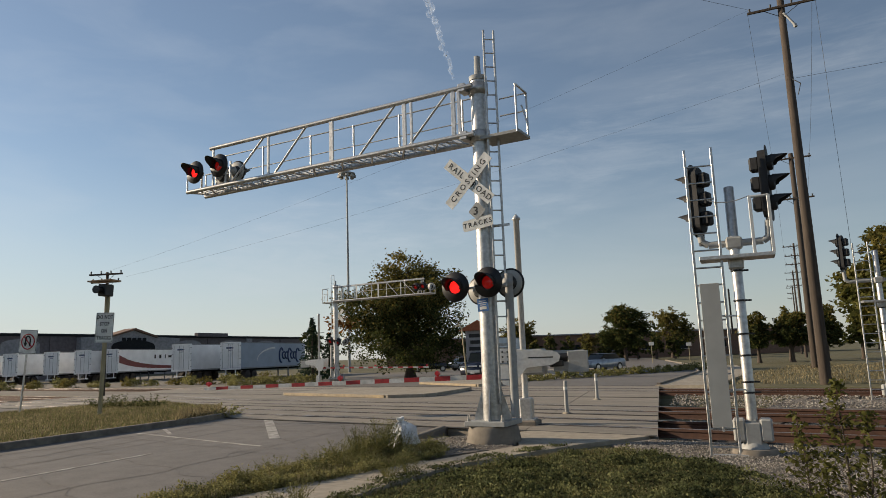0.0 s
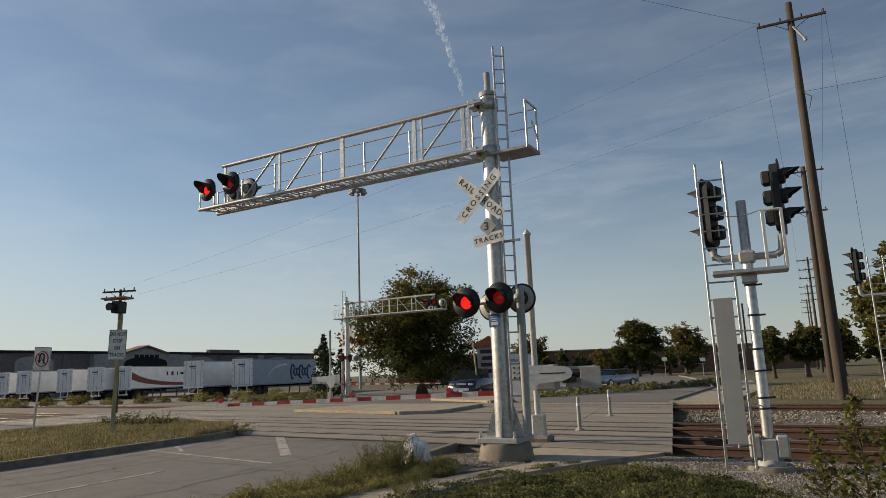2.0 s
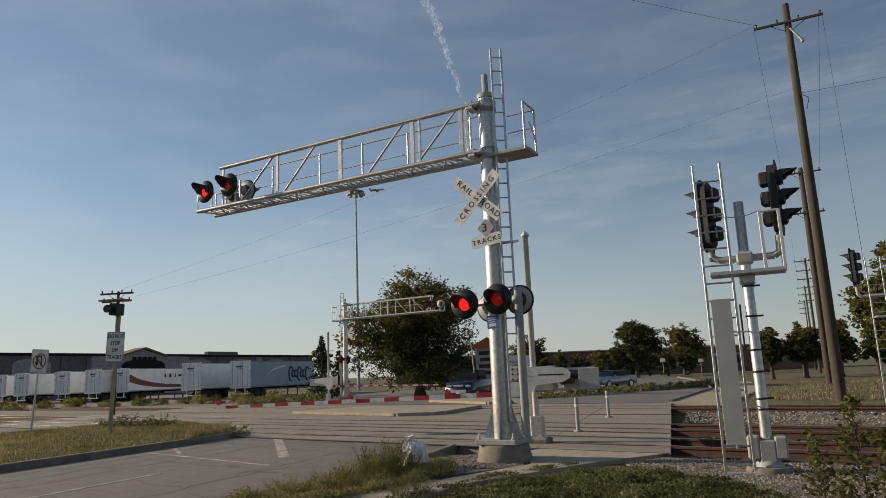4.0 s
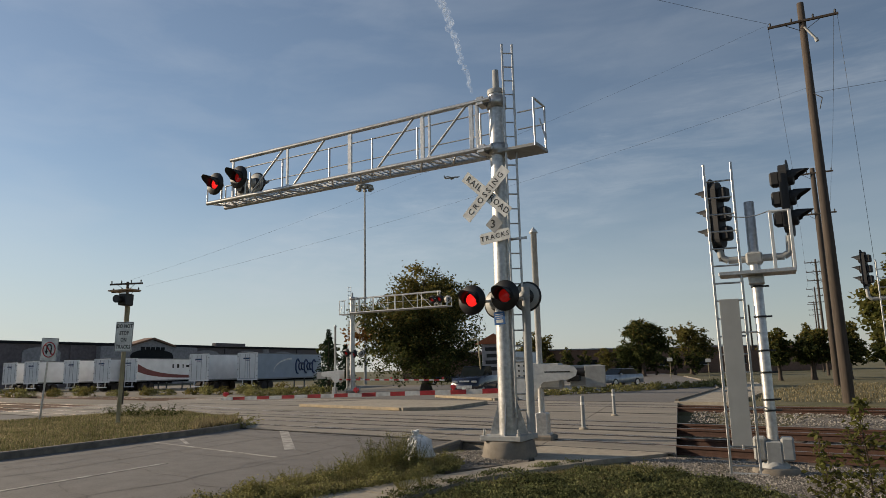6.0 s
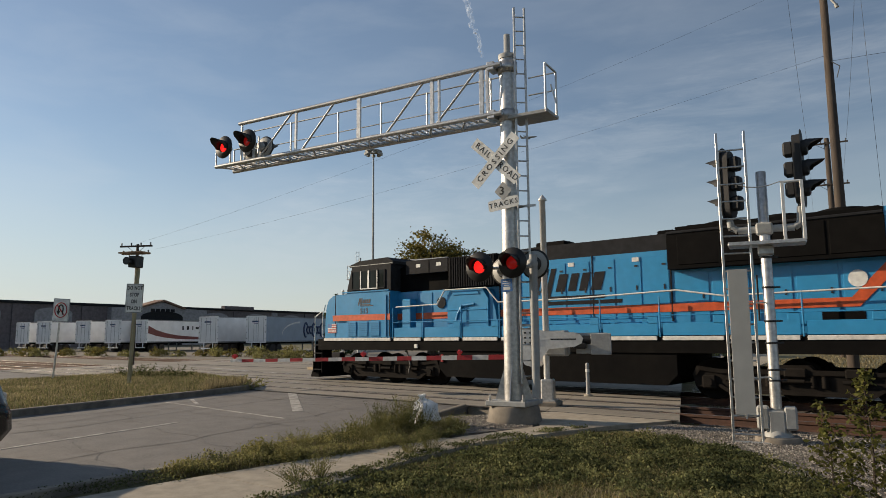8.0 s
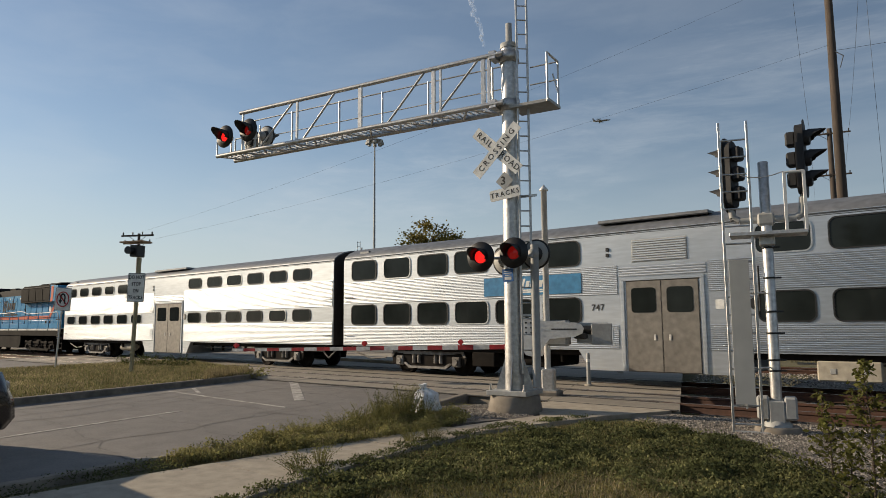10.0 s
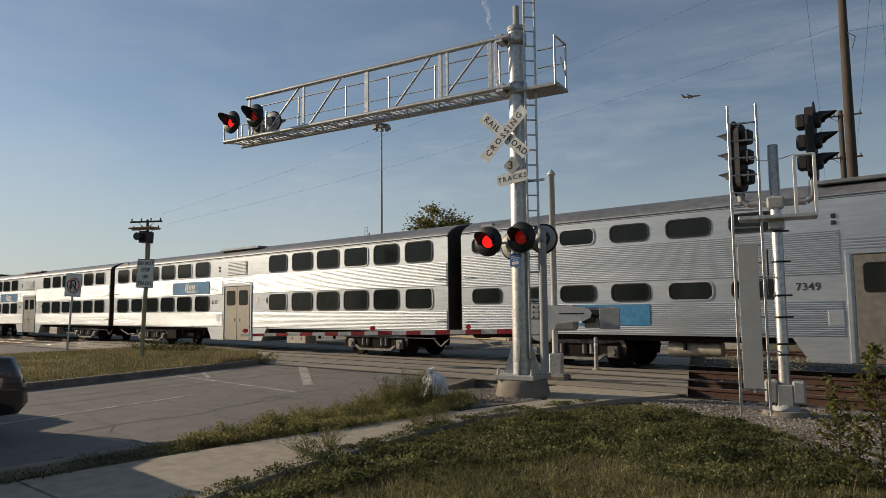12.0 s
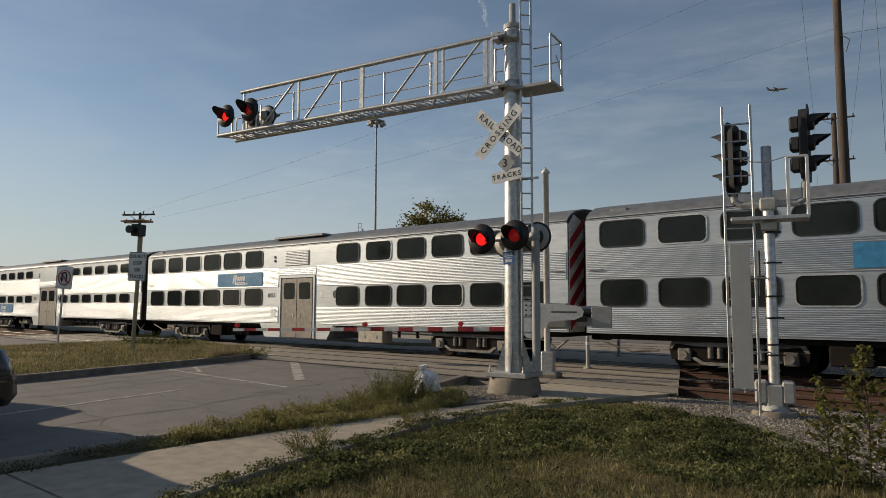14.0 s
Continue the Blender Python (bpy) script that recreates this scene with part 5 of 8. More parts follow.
    for e, (ea, eb) in enumerate(((-0.03, 0.0), (L, L + 0.03))):
        part("end_wall", once("end%d" % e, lambda: Geo().prism([(y * 0.985, z * 0.992) for y, z in SHELL], ea, eb, TO_X), M["rubber"]), None, car, "brown-black car end")
    part("coupler", once("coupler", lambda: Geo().box((-0.3, 0, 0.85), (0.6, 0.25, 0.25), 0.03).box((L + 0.3, 0, 0.85), (0.6, 0.25, 0.25), 0.03), M["under"]), None, car)
    if stripes:
        # striped cab end
        end = part("cab_end", Geo().prism([(-1.5, 0.98), (-0.62, 0.98), (-0.62, 4.3), (-1.2, 4.5), (-1.5, 4.2)][::-1], L + 0.03, L + 0.05, TO_X), M["whitepaint"], car, "white cab end with red slanted stripes")
        for q in range(5):
            z = 1.0 + q * 0.60
            part("stripe", Geo().prism([(-1.5, z), (-0.62, z + 0.75), (-0.62, z + 1.05), (-1.5, z + 0.3)][::-1], L + 0.05, L + 0.056, TO_X), M["red"], end)
    return car


def emblem(parent, m, h, mat):
    """A slanted run of plain bars over two underlines, the operator's mark in plain shapes."""
    def bar(x0, x1, y0, y1, lean=0.28):
        return [(x0 + y0 * lean, y0), (x1 + y0 * lean, y0), (x1 + y1 * lean, y1), (x0 + y1 * lean, y1)]
    g = Geo()
    for x0, x1, y0, y1 in ((-0.62, -0.50, -0.28, 0.36), (-0.45, -0.37, -0.10, 0.36), (-0.32, -0.20, -0.28, 0.36), (-0.10, 0.10, -0.10, 0.24), (0.17, 0.34, -0.10, 0.24), (0.41, 0.58, -0.10, 0.24), (0.66, 0.88, -0.10, 0.24), (-0.30, 0.98, -0.26, -0.19), (-0.3, 1.35, -0.36, -0.29)):
        g.prism([(x * h, y * h) for x, y in bar(x0, x1, y0, y1)], 0.0, 0.004 + 0.001 * (x0 + 1), m)
    return part("emblem", g, M[mat], parent)


def locomotive():
    t = thing("locomotive", "sky-blue diesel locomotive with an orange stripe and black roof", "locomotive", group="train cars")
    R90 = Matrix.Rotation(radians(90), 4, "X")

    def solid(pts, half, name, mat, label="", parent=None, y0=None):
        """Outline in u, z, drawn out across the locomotive."""
        return part(name, Geo().prism(pts, -half if y0 is None else y0, half, R90), M[mat], parent or t, label)
    fr = solid([(0.65, 1.20), (21.9, 1.20), (21.9, 1.62), (0.65, 1.62)], 1.45, "frame", "loco_black", "black underframe")
    bays = [0.95, 4.75, 6.2, 7.9, 9.45, 11.2, 12.95, 14.7, 16.45, 18.2, 19.95, 21.7]
    for ua, ub in zip(bays, bays[1:]):
        part("sill_edge", Geo().box(((ua + ub) / 2, -1.47, 1.59), (ub - ua - 0.16, 0.04, 0.11), 0.01), M["whitepaint"], fr, "white edge of the walkway")
    nose = part("nose", Geo().prism([(1.02, 1.66), (2.45, 1.66), (2.45, 3.34), (1.50, 3.30), (1.22, 3.14), (1.10, 2.9), (1.04, 2.4)], -1.42, 1.42, R90), M["loco_blue"], t, "short rounded blue nose")
    part("nose_rail", Geo().tube([(0.85, -1.40, 1.7), (0.85, -1.40, 2.55), (1.02, -1.42, 2.95)], 0.022, 8), M["whitepaint"], nose)
    part("nose_seam", Geo().box((1.62, -1.424, 2.5), (0.02, 0.012, 1.6)), M["loco_dark"], nose)
    cab = solid([(2.35, 1.66), (4.65, 1.66), (4.65, 3.36), (2.35, 3.36)], 1.48, "cab", "loco_blue", "blue driver's cab")
    part("cab_ledge", Geo().box((3.35, -1.49, 3.38), (2.5, 0.05, 0.05), 0.01), M["loco_blue"], cab)
    up = solid([(2.32, 3.36), (4.68, 3.36), (4.68, 4.36), (2.62, 4.36)], 1.48, "cab_top", "loco_dark", "charcoal upper cab", cab)
    solid([(2.44, 4.34), (4.75, 4.34), (4.75, 4.44), (4.45, 4.60), (3.0, 4.56), (2.5, 4.44)], 1.44, "cab_roof", "loco_dark", "charcoal cab roof with a pale sheen line", cab)
    # pale strip that paints the sheen along the roof's edge
    part("roof_sheen", Geo().box((3.6, -1.45, 4.37), (2.3, 0.04, 0.03)), M["dull"], cab)
    for u0, u1, bright in ((2.66, 3.06, 0), (3.14, 3.50, 1), (3.58, 3.98, 1), (4.06, 4.36, 0)):
        wn = part("cab_window", Geo().prism(rounded(u1 - u0, 0.66, 0.05), 0.0, 0.01, side((u0 + u1) / 2, 3.82, -1.482)), M["glass"], cab)
        part("window_bar", Geo().box((u0 - 0.02, -1.5, 3.82), (0.035, 0.03, 0.68)).box((u1 + 0.02, -1.5, 3.82), (0.035, 0.03, 0.68)).box(((u0 + u1) / 2, -1.5, 3.48), (u1 - u0 + 0.06, 0.03, 0.035)), M["alu" if bright else "loco_dark"], wn)
    part("windscreen", Geo().add([(2.33, -1.2, 3.42), (2.60, -1.2, 4.25), (2.60, 1.2, 4.25), (2.33, 1.2, 3.42)], [(0, 1, 2, 3)], Matrix.Translation((-0.01, 0, 0))), M["glass"], cab)
    for q in range(3):
        gr = part("grille", Geo().box((2.65 + q * 0.62, -1.49, 1.98), (0.48, 0.02, 0.55), 0.005), M["loco_blue_deep"], cab)
        for s in range(8):
            part("slat", once("gslat", lambda: Geo().box((0, -1.505, 0), (0.46, 0.02, 0.03)), M["loco_blue"]), None, gr).location = (2.65 + q * 0.62, 0, 1.75 + s * 0.066)
    part("door_post", Geo().box((4.45, -1.50, 2.45), (0.06, 0.03, 1.5), 0.005), M["loco_blue_deep"], cab)
    part("door_seam", Geo().box((4.62, -1.485, 2.5), (0.03, 0.012, 1.6)), M["loco_dark"], cab)
    emblem(cab, side(3.25, 2.98, -1.484), 0.42, "ink")
    lettering("number", "513", 0.27, side(3.3, 2.64, -1.486), cab, M["ink"], 0.008, 1.1)
    fl = part("flag", Geo().box((1.45, -1.43, 2.02), (0.5, 0.01, 0.36)), M["whitepaint"], nose, "small red and white striped flag")
    for q in range(4):
        part("stripe", Geo().box((1.45, -1.438, 1.88 + q * 0.09), (0.5, 0.004, 0.04)), M["red"], fl)
    part("canton", Geo().box((1.32, -1.441, 2.12), (0.22, 0.004, 0.16)), M["blue_sign"], fl)
    # hood sections behind the cab
    low = solid([(4.65, 1.66), (9.3, 1.66), (9.3, 3.30), (4.65, 3.30)], 1.05, "equipment_hood", "loco_blue", "low blue equipment hood")
    for u in (5.3, 6.0, 6.7):
        part("hood_door", Geo().box((u, -1.06, 2.55), (0.62, 0.02, 1.35), 0.006), M["loco_blue_deep"], low)
    part("side_case", Geo().box((5.35, -1.22, 2.35), (0.42, 0.32, 1.35), 0.03), M["loco_blue"], low, "tall blue equipment case")
    part("round_fan", Geo().cyl((6.75, -1.06, 2.85), (6.75, -1.10, 2.85), 0.2, n=18), M["loco_dark"], low)
    dk = solid([(4.68, 3.30), (9.3, 3.30), (9.3, 4.30), (5.0, 4.30), (4.68, 4.2)], 0.95, "dark_hood", "loco_black", "black recessed air intake hood")
    solid([(5.2, 3.92), (7.15, 3.92), (7.15, 4.40), (5.2, 4.40)], 1.22, "hood_top", "loco_dark", "charcoal intake box", dk)
    part("hood_seam", Geo().box((6.3, -1.222, 4.16), (0.03, 0.012, 0.46)), M["loco_black"], dk)
    for u in (5.8, 6.75):
        part("sticker", Geo().box((u, -1.225, 4.2), (0.2, 0.01, 0.12)), M["white_sign"], dk)
    gb = part("intake_grille", Geo().box((8.25, -0.65, 3.84), (2.05, 1.30, 1.06), 0.03), M["loco_black"], t, "black ribbed intake grille")
    for q in range(19):
        part("rib", once("intake_rib", lambda: Geo().box((0, -1.31, 3.84), (0.035, 0.04, 1.0)), M["loco_dark"]), None, gb).location = (7.34 + q * 0.101, 0, 0)
    blower = part("blower_housing", Geo().prism([(7.25, 1.7), (8.95, 1.7), (8.95, 2.9), (8.7, 3.28), (7.25, 3.28)], 0.2, 1.36, R90), M["loco_blue"], t, "blue boxed blower housing")
    part("bulge", Geo().prism([(8.95, 1.7), (9.32, 1.7), (9.2, 2.5), (9.05, 3.0), (8.95, 3.2)], 0.4, 1.30, R90), M["loco_blue_deep"], blower)
    part("housing_ledge", Geo().box((8.05, -1.37, 3.1), (1.1, 0.05, 0.09), 0.02).box((8.05, -1.37, 2.56), (1.7, 0.03, 0.04), 0.01), M["loco_blue"], blower)
    part("brace", Geo().tube([(7.6, -1.37, 2.1), (7.72, -1.37, 2.45), (7.9, -1.37, 2.7), (8.4, -1.37, 2.74)], 0.045, 8), M["loco_blue_deep"], blower)
    hood = solid([(9.3, 1.66), (15.0, 1.66), (15.0, 4.0), (9.3, 4.0)], 1.12, "engine_hood", "loco_blue", "tall blue engine hood with doors")
    solid([(9.3, 4.0), (15.0, 4.0), (15.0, 4.46), (10.6, 4.46), (9.3, 4.40)], 1.05, "hood_roof", "loco_dark", "charcoal hood roof", hood)
    part("exhaust_stack", Geo().box((10.9, -0.3, 4.54), (1.1, 0.7, 0.22), 0.05), M["loco_black"], hood)
    for u in (9.55, 11.9, 13.95):
        part("sticker", Geo().box((u, -1.148, 3.80), (0.2, 0.012, 0.12)), M["white_sign"], hood)
    for u in (9.28, 10.55, 12.6, 14.95):
        part("panel_gap", Geo().box((u, -1.135, 2.9), (0.035, 0.04, 2.2)), M["loco_dark"], hood)
    for q in range(7):
        u = 9.72 + q * 0.80
        dr = part("hood_door", once("hdoor", lambda: Geo().box((0, -1.13, 3.0), (0.75, 0.02, 1.72), 0.006), M["loco_blue"]), None, hood)
        dr.location = (u, 0, 0)
        part("latch", once("hlatch", lambda: Geo().box((0.24, -1.145, 3.0), (0.04, 0.02, 0.14)).box((0.24, -1.145, 3.62), (0.1, 0.02, 0.05)), M["black"]), None, dr)
    for q in range(6):
        part("lower_case", once("lcase", lambda: Geo().box((0, -1.20, 1.86), (0.80, 0.16, 0.36), 0.03), M["loco_blue_deep"]), None, hood).location = (9.85 + q * 0.96, 0, 0)
    # large black mark on the engine hood
    emblem(hood, side(11.55, 3.16, -1.146), 1.55, "loco_dark")
    rad = solid([(15.0, 1.66), (21.2, 1.66), (21.2, 3.42), (15.0, 3.42)], 1.12, "radiator_hood", "loco_blue", "blue rear hood")
    part("radiator", Geo().prism([(15.0, 3.42), (20.0, 3.42), (20.0, 4.52), (15.6, 4.56), (15.0, 4.40)], -1.48, 1.48, R90), M["loco_black"], t, "black flared radiator section")
    for q in range(4):
        part("radiator_screen", Geo().box((15.85 + q * 1.2, -1.485, 3.92), (1.12, 0.03, 0.80), 0.01), M["loco_black"], t, "black wire screen")
    part("radiator_eave", Geo().box((17.5, -1.44, 4.40), (5.0, 0.14, 0.08), 0.02), M["loco_dark"], t)
    part("fan_deck", Geo().box((17.5, 0, 4.57), (4.8, 2.2, 0.08), 0.02), M["loco_black"], t)
    for u in (16.2, 17.6, 19.0):
        part("cooling_fan", Geo().lathe([(0.66, 4.60), (0.66, 4.72), (0.5, 4.76), (0.0, 4.74)], 18, Matrix.Translation((u, 0, 0))), M["loco_black"], t, "black domed roof fan")
    part("horn", Geo().box((14.6, -0.3, 4.55), (0.5, 0.4, 0.2), 0.04), M["loco_black"], t)
    tail = solid([(20.0, 3.42), (21.2, 3.42), (21.2, 4.45), (20.0, 4.52)], 1.47, "tail_panel", "loco_blue", "blue rear panel")
    for q in range(5):
        u = 15.5 + q * 1.0
        dr = part("hood_door", Geo().box((u, -1.13, 2.62), (0.9, 0.02, 1.45), 0.006), M["loco_blue"], rad)
        part("latch", Geo().box((u + 0.3, -1.145, 2.7), (0.04, 0.02, 0.14)), M["black"], dr)
    part("vent", Geo().box((19.0, -1.14, 1.98), (0.9, 0.02, 0.42), 0.005), M["loco_black"], rad)
    part("round_badge", Geo().cyl((19.35, -1.15, 2.95), (19.35, -1.165, 2.95), 0.2, n=20), M["white_sign"], rad, "round white badge")
    for z in (1.95, 2.25, 3.0, 3.3):
        part("step_slot", Geo().box((20.6, -1.135, z), (0.6, 0.02, 0.08)), M["loco_dark"], rad)
    # orange stripe, low along the side and rising at the rear
    part("stripe", Geo().box((3.1, -1.489, 2.41), (3.1, 0.008, 0.22)), M["loco_orange"], cab, "orange-red stripe")
    part("stripe", Geo().box((6.9, -1.078, 2.41), (4.6, 0.008, 0.22)), M["loco_orange"], low, "orange-red stripe")
    part("stripe", Geo().box((12.15, -1.150, 2.41), (5.7, 0.008, 0.22)), M["loco_orange"], hood, "orange-red stripe")
    part("stripe", Geo().prism([(15.0, 2.30), (19.35, 2.30), (20.42, 3.42), (20.05, 3.42), (19.2, 2.52), (15.0, 2.52)], 1.150, 1.158, R90), M["loco_orange"], rad, "orange-red stripe rising to the roof")
    part("stripe", Geo().prism([(20.05, 3.42), (20.42, 3.42), (20.56, 3.7), (20.56, 4.44), (20.2, 4.44), (20.2, 3.75)], 1.472, 1.480, R90), M["loco_orange"], tail, "orange-red stripe rising to the roof")
    part("number_board", Geo().box((21.0, -1.474, 3.62), (0.34, 0.012, 0.30)), M["blue_sign"], tail)
    # walkway rails
    hr = part("hand_rail", Geo().tube([(4.9, -1.44, 2.74), (6.85, -1.44, 2.78), (7.2, -1.44, 3.25), (8.95, -1.44, 3.25), (9.4, -1.44, 2.76), (12.0, -1.44, 2.76), (15.2, -1.44, 2.86), (16.4, -1.44, 2.66), (21.2, -1.44, 2.72), (21.45, -1.44, 2.5), (21.45, -1.44, 1.0)], 0.024, 8), M["whitepaint"], t, "white walkway hand rail")
    for u in bays[1:-1]:
        part("post", Geo().cyl((u, -1.44, 1.62), (u, -1.44, 2.72), 0.022, n=6), M["loco_blue"], hr)
    part("mid_rail", Geo().tube([(4.75, -1.44, 2.2), (21.4, -1.44, 2.2)], 0.014, 6), M["loco_blue"], hr)
    for ua, ub in zip(bays[1:], bays[2:]):
        part("toe_board", Geo().box(((ua + ub) / 2, -1.42, 1.83), (ub - ua - 0.12, 0.03, 0.34), 0.01).box((ub - 0.20, -1.42, 2.08), (0.28, 0.03, 0.22), 0.01), M["loco_blue"], hr)
    for u in (0.62, 21.95):
        st = part("steps", Geo(), M["loco_black"], t, "boarding steps")
        for q in range(4):
            part("step", Geo().box((u, -1.2, 0.42 + q * 0.32), (0.5, 0.5, 0.04), 0.005), M["loco_dark"], st)
        part("step_side", Geo().box((u - 0.26, -1.2, 0.9), (0.03, 0.5, 1.2)).box((u + 0.26, -1.2, 0.9), (0.03, 0.5, 1.2)), M["loco_black"], st)
        part("step_rail", Geo().tube([(u - 0.2, -1.42, 0.7), (u - 0.2, -1.42, 2.5), (u + 0.2, -1.42, 2.7)], 0.02, 6), M["whitepaint"], st)
    part("plough", Geo().prism([(0.1, 0.12), (0.62, 0.12), (0.62, 0.85), (0.4, 0.85)], -1.35, 1.35, R90), M["loco_black"], t, "black snow plough")
    part("coupler", Geo().box((0.15, 0, 0.9), (0.7, 0.3, 0.3), 0.04), M["loco_dark"], t)
    part("fuel_tank", Geo().prism([(6.9, 0.62), (7.2, 0.34), (14.8, 0.34), (15.1, 0.62), (15.1, 1.2), (6.9, 1.2)], -1.4, 1.4, R90), M["loco_black"], t, "long black fuel tank")
    for u in (4.3, 17.9):
        wheel_truck(t, u, 4.1, 0.53, False, 3)
        for q in range(3):
            part("brake_gear", Geo().box((u - 1.3 + q * 1.3, -1.24, 0.75), (0.5, 0.12, 0.22), 0.03).cyl((u - 1.6 + q * 1.3, -1.28, 0.55), (u - 1.1 + q * 1.3, -1.28, 0.55), 0.05, n=8), M["under"], t)
    part("hose", Geo().tube([(5.3, -1.3, 1.2), (5.5, -1.32, 0.7), (5.4, -1.32, 0.4)], 0.025, 6), M["truck_grey"], t)
    part("red_valve", Geo().box((7.05, -1.43, 0.95), (0.10, 0.05, 0.25), 0.01), M["red"], t)
    part("marker", Geo().box((5.9, -1.47, 1.35), (0.16, 0.04, 0.14), 0.01), M["white_sign"], t)
    return t


LOCO = locomotive()
CARS = [
    gallery_car("railway_carriage", "older two-level stainless coach behind the locomotive", old=True, louvre=False),
    gallery_car("railway_carriage", "two-level ribbed stainless coach with a blue emblem panel", logo="x", number="747", number_u=10.6),
    gallery_car("railway_carriage", "two-level ribbed stainless coach numbered 6117 with tan doors", logo="x", number="6117", door_mat="door_tan", number_u=10.55),
    gallery_car("railway_carriage", "older two-level stainless coach numbered 7349 with narrow windows", old=True, logo="x", number="7349", number_u=10.35, logo_u=(2.91, 6.59), logo_z=(1.24, 1.82), louvre=False),
    gallery_car("railway_carriage", "two-level ribbed stainless coach numbered 8553 with a striped end", logo="x", number="8553", stripes=True),
    gallery_car("railway_carriage", "last two-level ribbed stainless coach with a blue emblem panel", logo="x"),
]


# ---- poles, wires and the distance ----
def cross_arm(parent, z, w, turn, y=0.16):
    m = Matrix.Rotation(radians(turn), 4, "Z")
    arm = part("cross_arm", Geo().box((0, -y, z), (w, 0.09, 0.11), 0.01, m), M["pole_wood"], parent)
    for k in range(4):
        x = -w / 2 + 0.12 + k * (w - 0.24) / 3
        part("insulator", Geo().lathe([(0.02, 0.0), (0.05, 0.05), (0.03, 0.09), (0.06, 0.13), (0.0, 0.2)], 8, m @ Matrix.Translation((x, -y, z + 0.05))), M["wire"], arm)
    part("brace", Geo().cyl((-w * 0.28, -y, z), (0, -y * 0.6, z - 0.5), 0.015, n=5, m=m).cyl((w * 0.28, -y, z), (0, -y * 0.6, z - 0.5), 0.015, n=5, m=m), M["wire"], arm)
    return arm


def utility_pole(x, y, h, arms, turn, label, r=0.19, z=-0.1, tx=0.0):
    t = thing("utility_pole", label, "utility pole", pose(x, y, z, 0, tx, 0), group="utility poles")
    part("pole", Geo().lathe([(r, 0.0), (r * 0.92, h * 0.3), (r * 0.62, h), (0, h + 0.02)], 14), M["pole_wood"], t, "weathered brown wooden pole")
    for az, w in arms:
        cross_arm(t, az, w, turn)
    return t


big = utility_pole(-5.28, 33.4, 18.2, [(17.25, 2.9)], 12, "tall weathered wooden utility pole with one cross arm", 0.24)
part("cutout", Geo().cyl((0.10, -0.2, 16.9), (0.5, -0.25, 16.2), 0.05, n=8).cyl((0.5, -0.25, 16.2), (0.55, -0.25, 16.05), 0.08, n=8), M["dull"], big, "grey fuse cutout")
part("bracket", Geo().tube([(0.12, -0.12, 13.7), (0.45, -0.16, 13.4), (0.3, -0.15, 12.9)], 0.02, 6), M["wire"], big)
utility_pole(-9.1, 54.2, 15.6, [(15.2, 2.6), (12.2, 2.4)], 12, "old greenish wooden pole farther up the line", 0.26)
for k, (x, y) in enumerate(((-17.0, 96), (-24.0, 132), (-31, 168))):
    utility_pole(x, y, 14.5, [(14.1, 2.6), (12.9, 2.4), (11.8, 2.4)], 12, "distant wooden utility pole with several cross arms", 0.18)
utility_pole(-43.56, 21.33, 7.9, [(7.75, 2.3), (7.25, 2.0)], 30, "short dark wooden line pole with two cross arms", 0.14)


def wire(a, b, sag, r=0.0075, label="thin dark overhead wire"):
    a, b = Vector(a), Vector(b)
    pts = [a.lerp(b, k / 16) - Vector((0, 0, sag * 4 * (k / 16) * (1 - k / 16))) for k in range(17)]
    return tagged(part("overhead_wire", Geo().tube(pts, r, 5), M["wire"]), label, "wire")


wire((-6.6, 33.1, 17.4), (-43.4, 21.4, 7.9), 0.6, 0.004)
wire((-5.4, 33.2, 13.9), (-42.2, 21.8, 7.4), 0.5, 0.004)
wire((-5.2, 33.2, 13.6), (40, 45, 17), 0.8)
wire((-6.6, 33.1, 17.4), (-30, -20, 17), 1.0)
wire((-4.0, 33.6, 17.4), (-7.9, 54.4, 15.3), 0.4)
wire((-6.7, 33.2, 17.4), (-10.3, 54, 15.3), 0.4)
wire((-10.3, 54, 15.3), (-18.2, 96, 14.2), 0.6)
wire((-7.9, 54.4, 15.3), (-15.8, 96, 14.2), 0.6)
wire((-3.9, 33.7, 17.35), (-3.7, 33.9, 0.0), 0.0)
wire((-18.2, 96, 14.2), (-25, 132, 14.2), 0.6)

flood = thing("floodlight_mast", "very tall slim steel mast with a ring of floodlights", "light mast", pose(-67.8, 66.6, 0))
part("mast", Geo().lathe([(0.22, 0.0), (0.10, 28.0)], 12), M["dull"], flood)
rim = part("light_ring", Geo().lathe([(0.5, 27.6), (1.2, 27.7), (1.2, 27.85), (0.4, 28.1)], 16), M["dull"], flood)
for k in range(8):
    a = 2 * math.pi * k / 8
    part("floodlight", Geo().box((1.05 * math.cos(a), 1.05 * math.sin(a), 27.4), (0.45, 0.45, 0.4), 0.06), M["dull"], rim)

# long store building
M["wall_dark"] = material("mauve_grey_block", (0.17, 0.145, 0.15), 0.9, second=(0.145, 0.125, 0.13), grain=2, stains=0.15)
M["brick"] = material("red_brown_brick", (0.22, 0.13, 0.09), 0.9, second=(0.17, 0.10, 0.07), grain=3, stains=0.2)
M["wall_pale"] = material("pale_grey_render", (0.34, 0.33, 0.34), 0.9, second=(0.30, 0.29, 0.30), grain=2, stains=0.15)
store = thing("store_building", "long low grey store with arched panels and a gabled entrance", "building", pose(-132, 0, 0, 0, 0, math.degrees(math.atan2(133, -25))))
SL = 138.0
part("wall", Geo().box((SL / 2 - 20, 12, 4.2), (SL + 40, 24, 8.4)), M["wall_dark"], store)
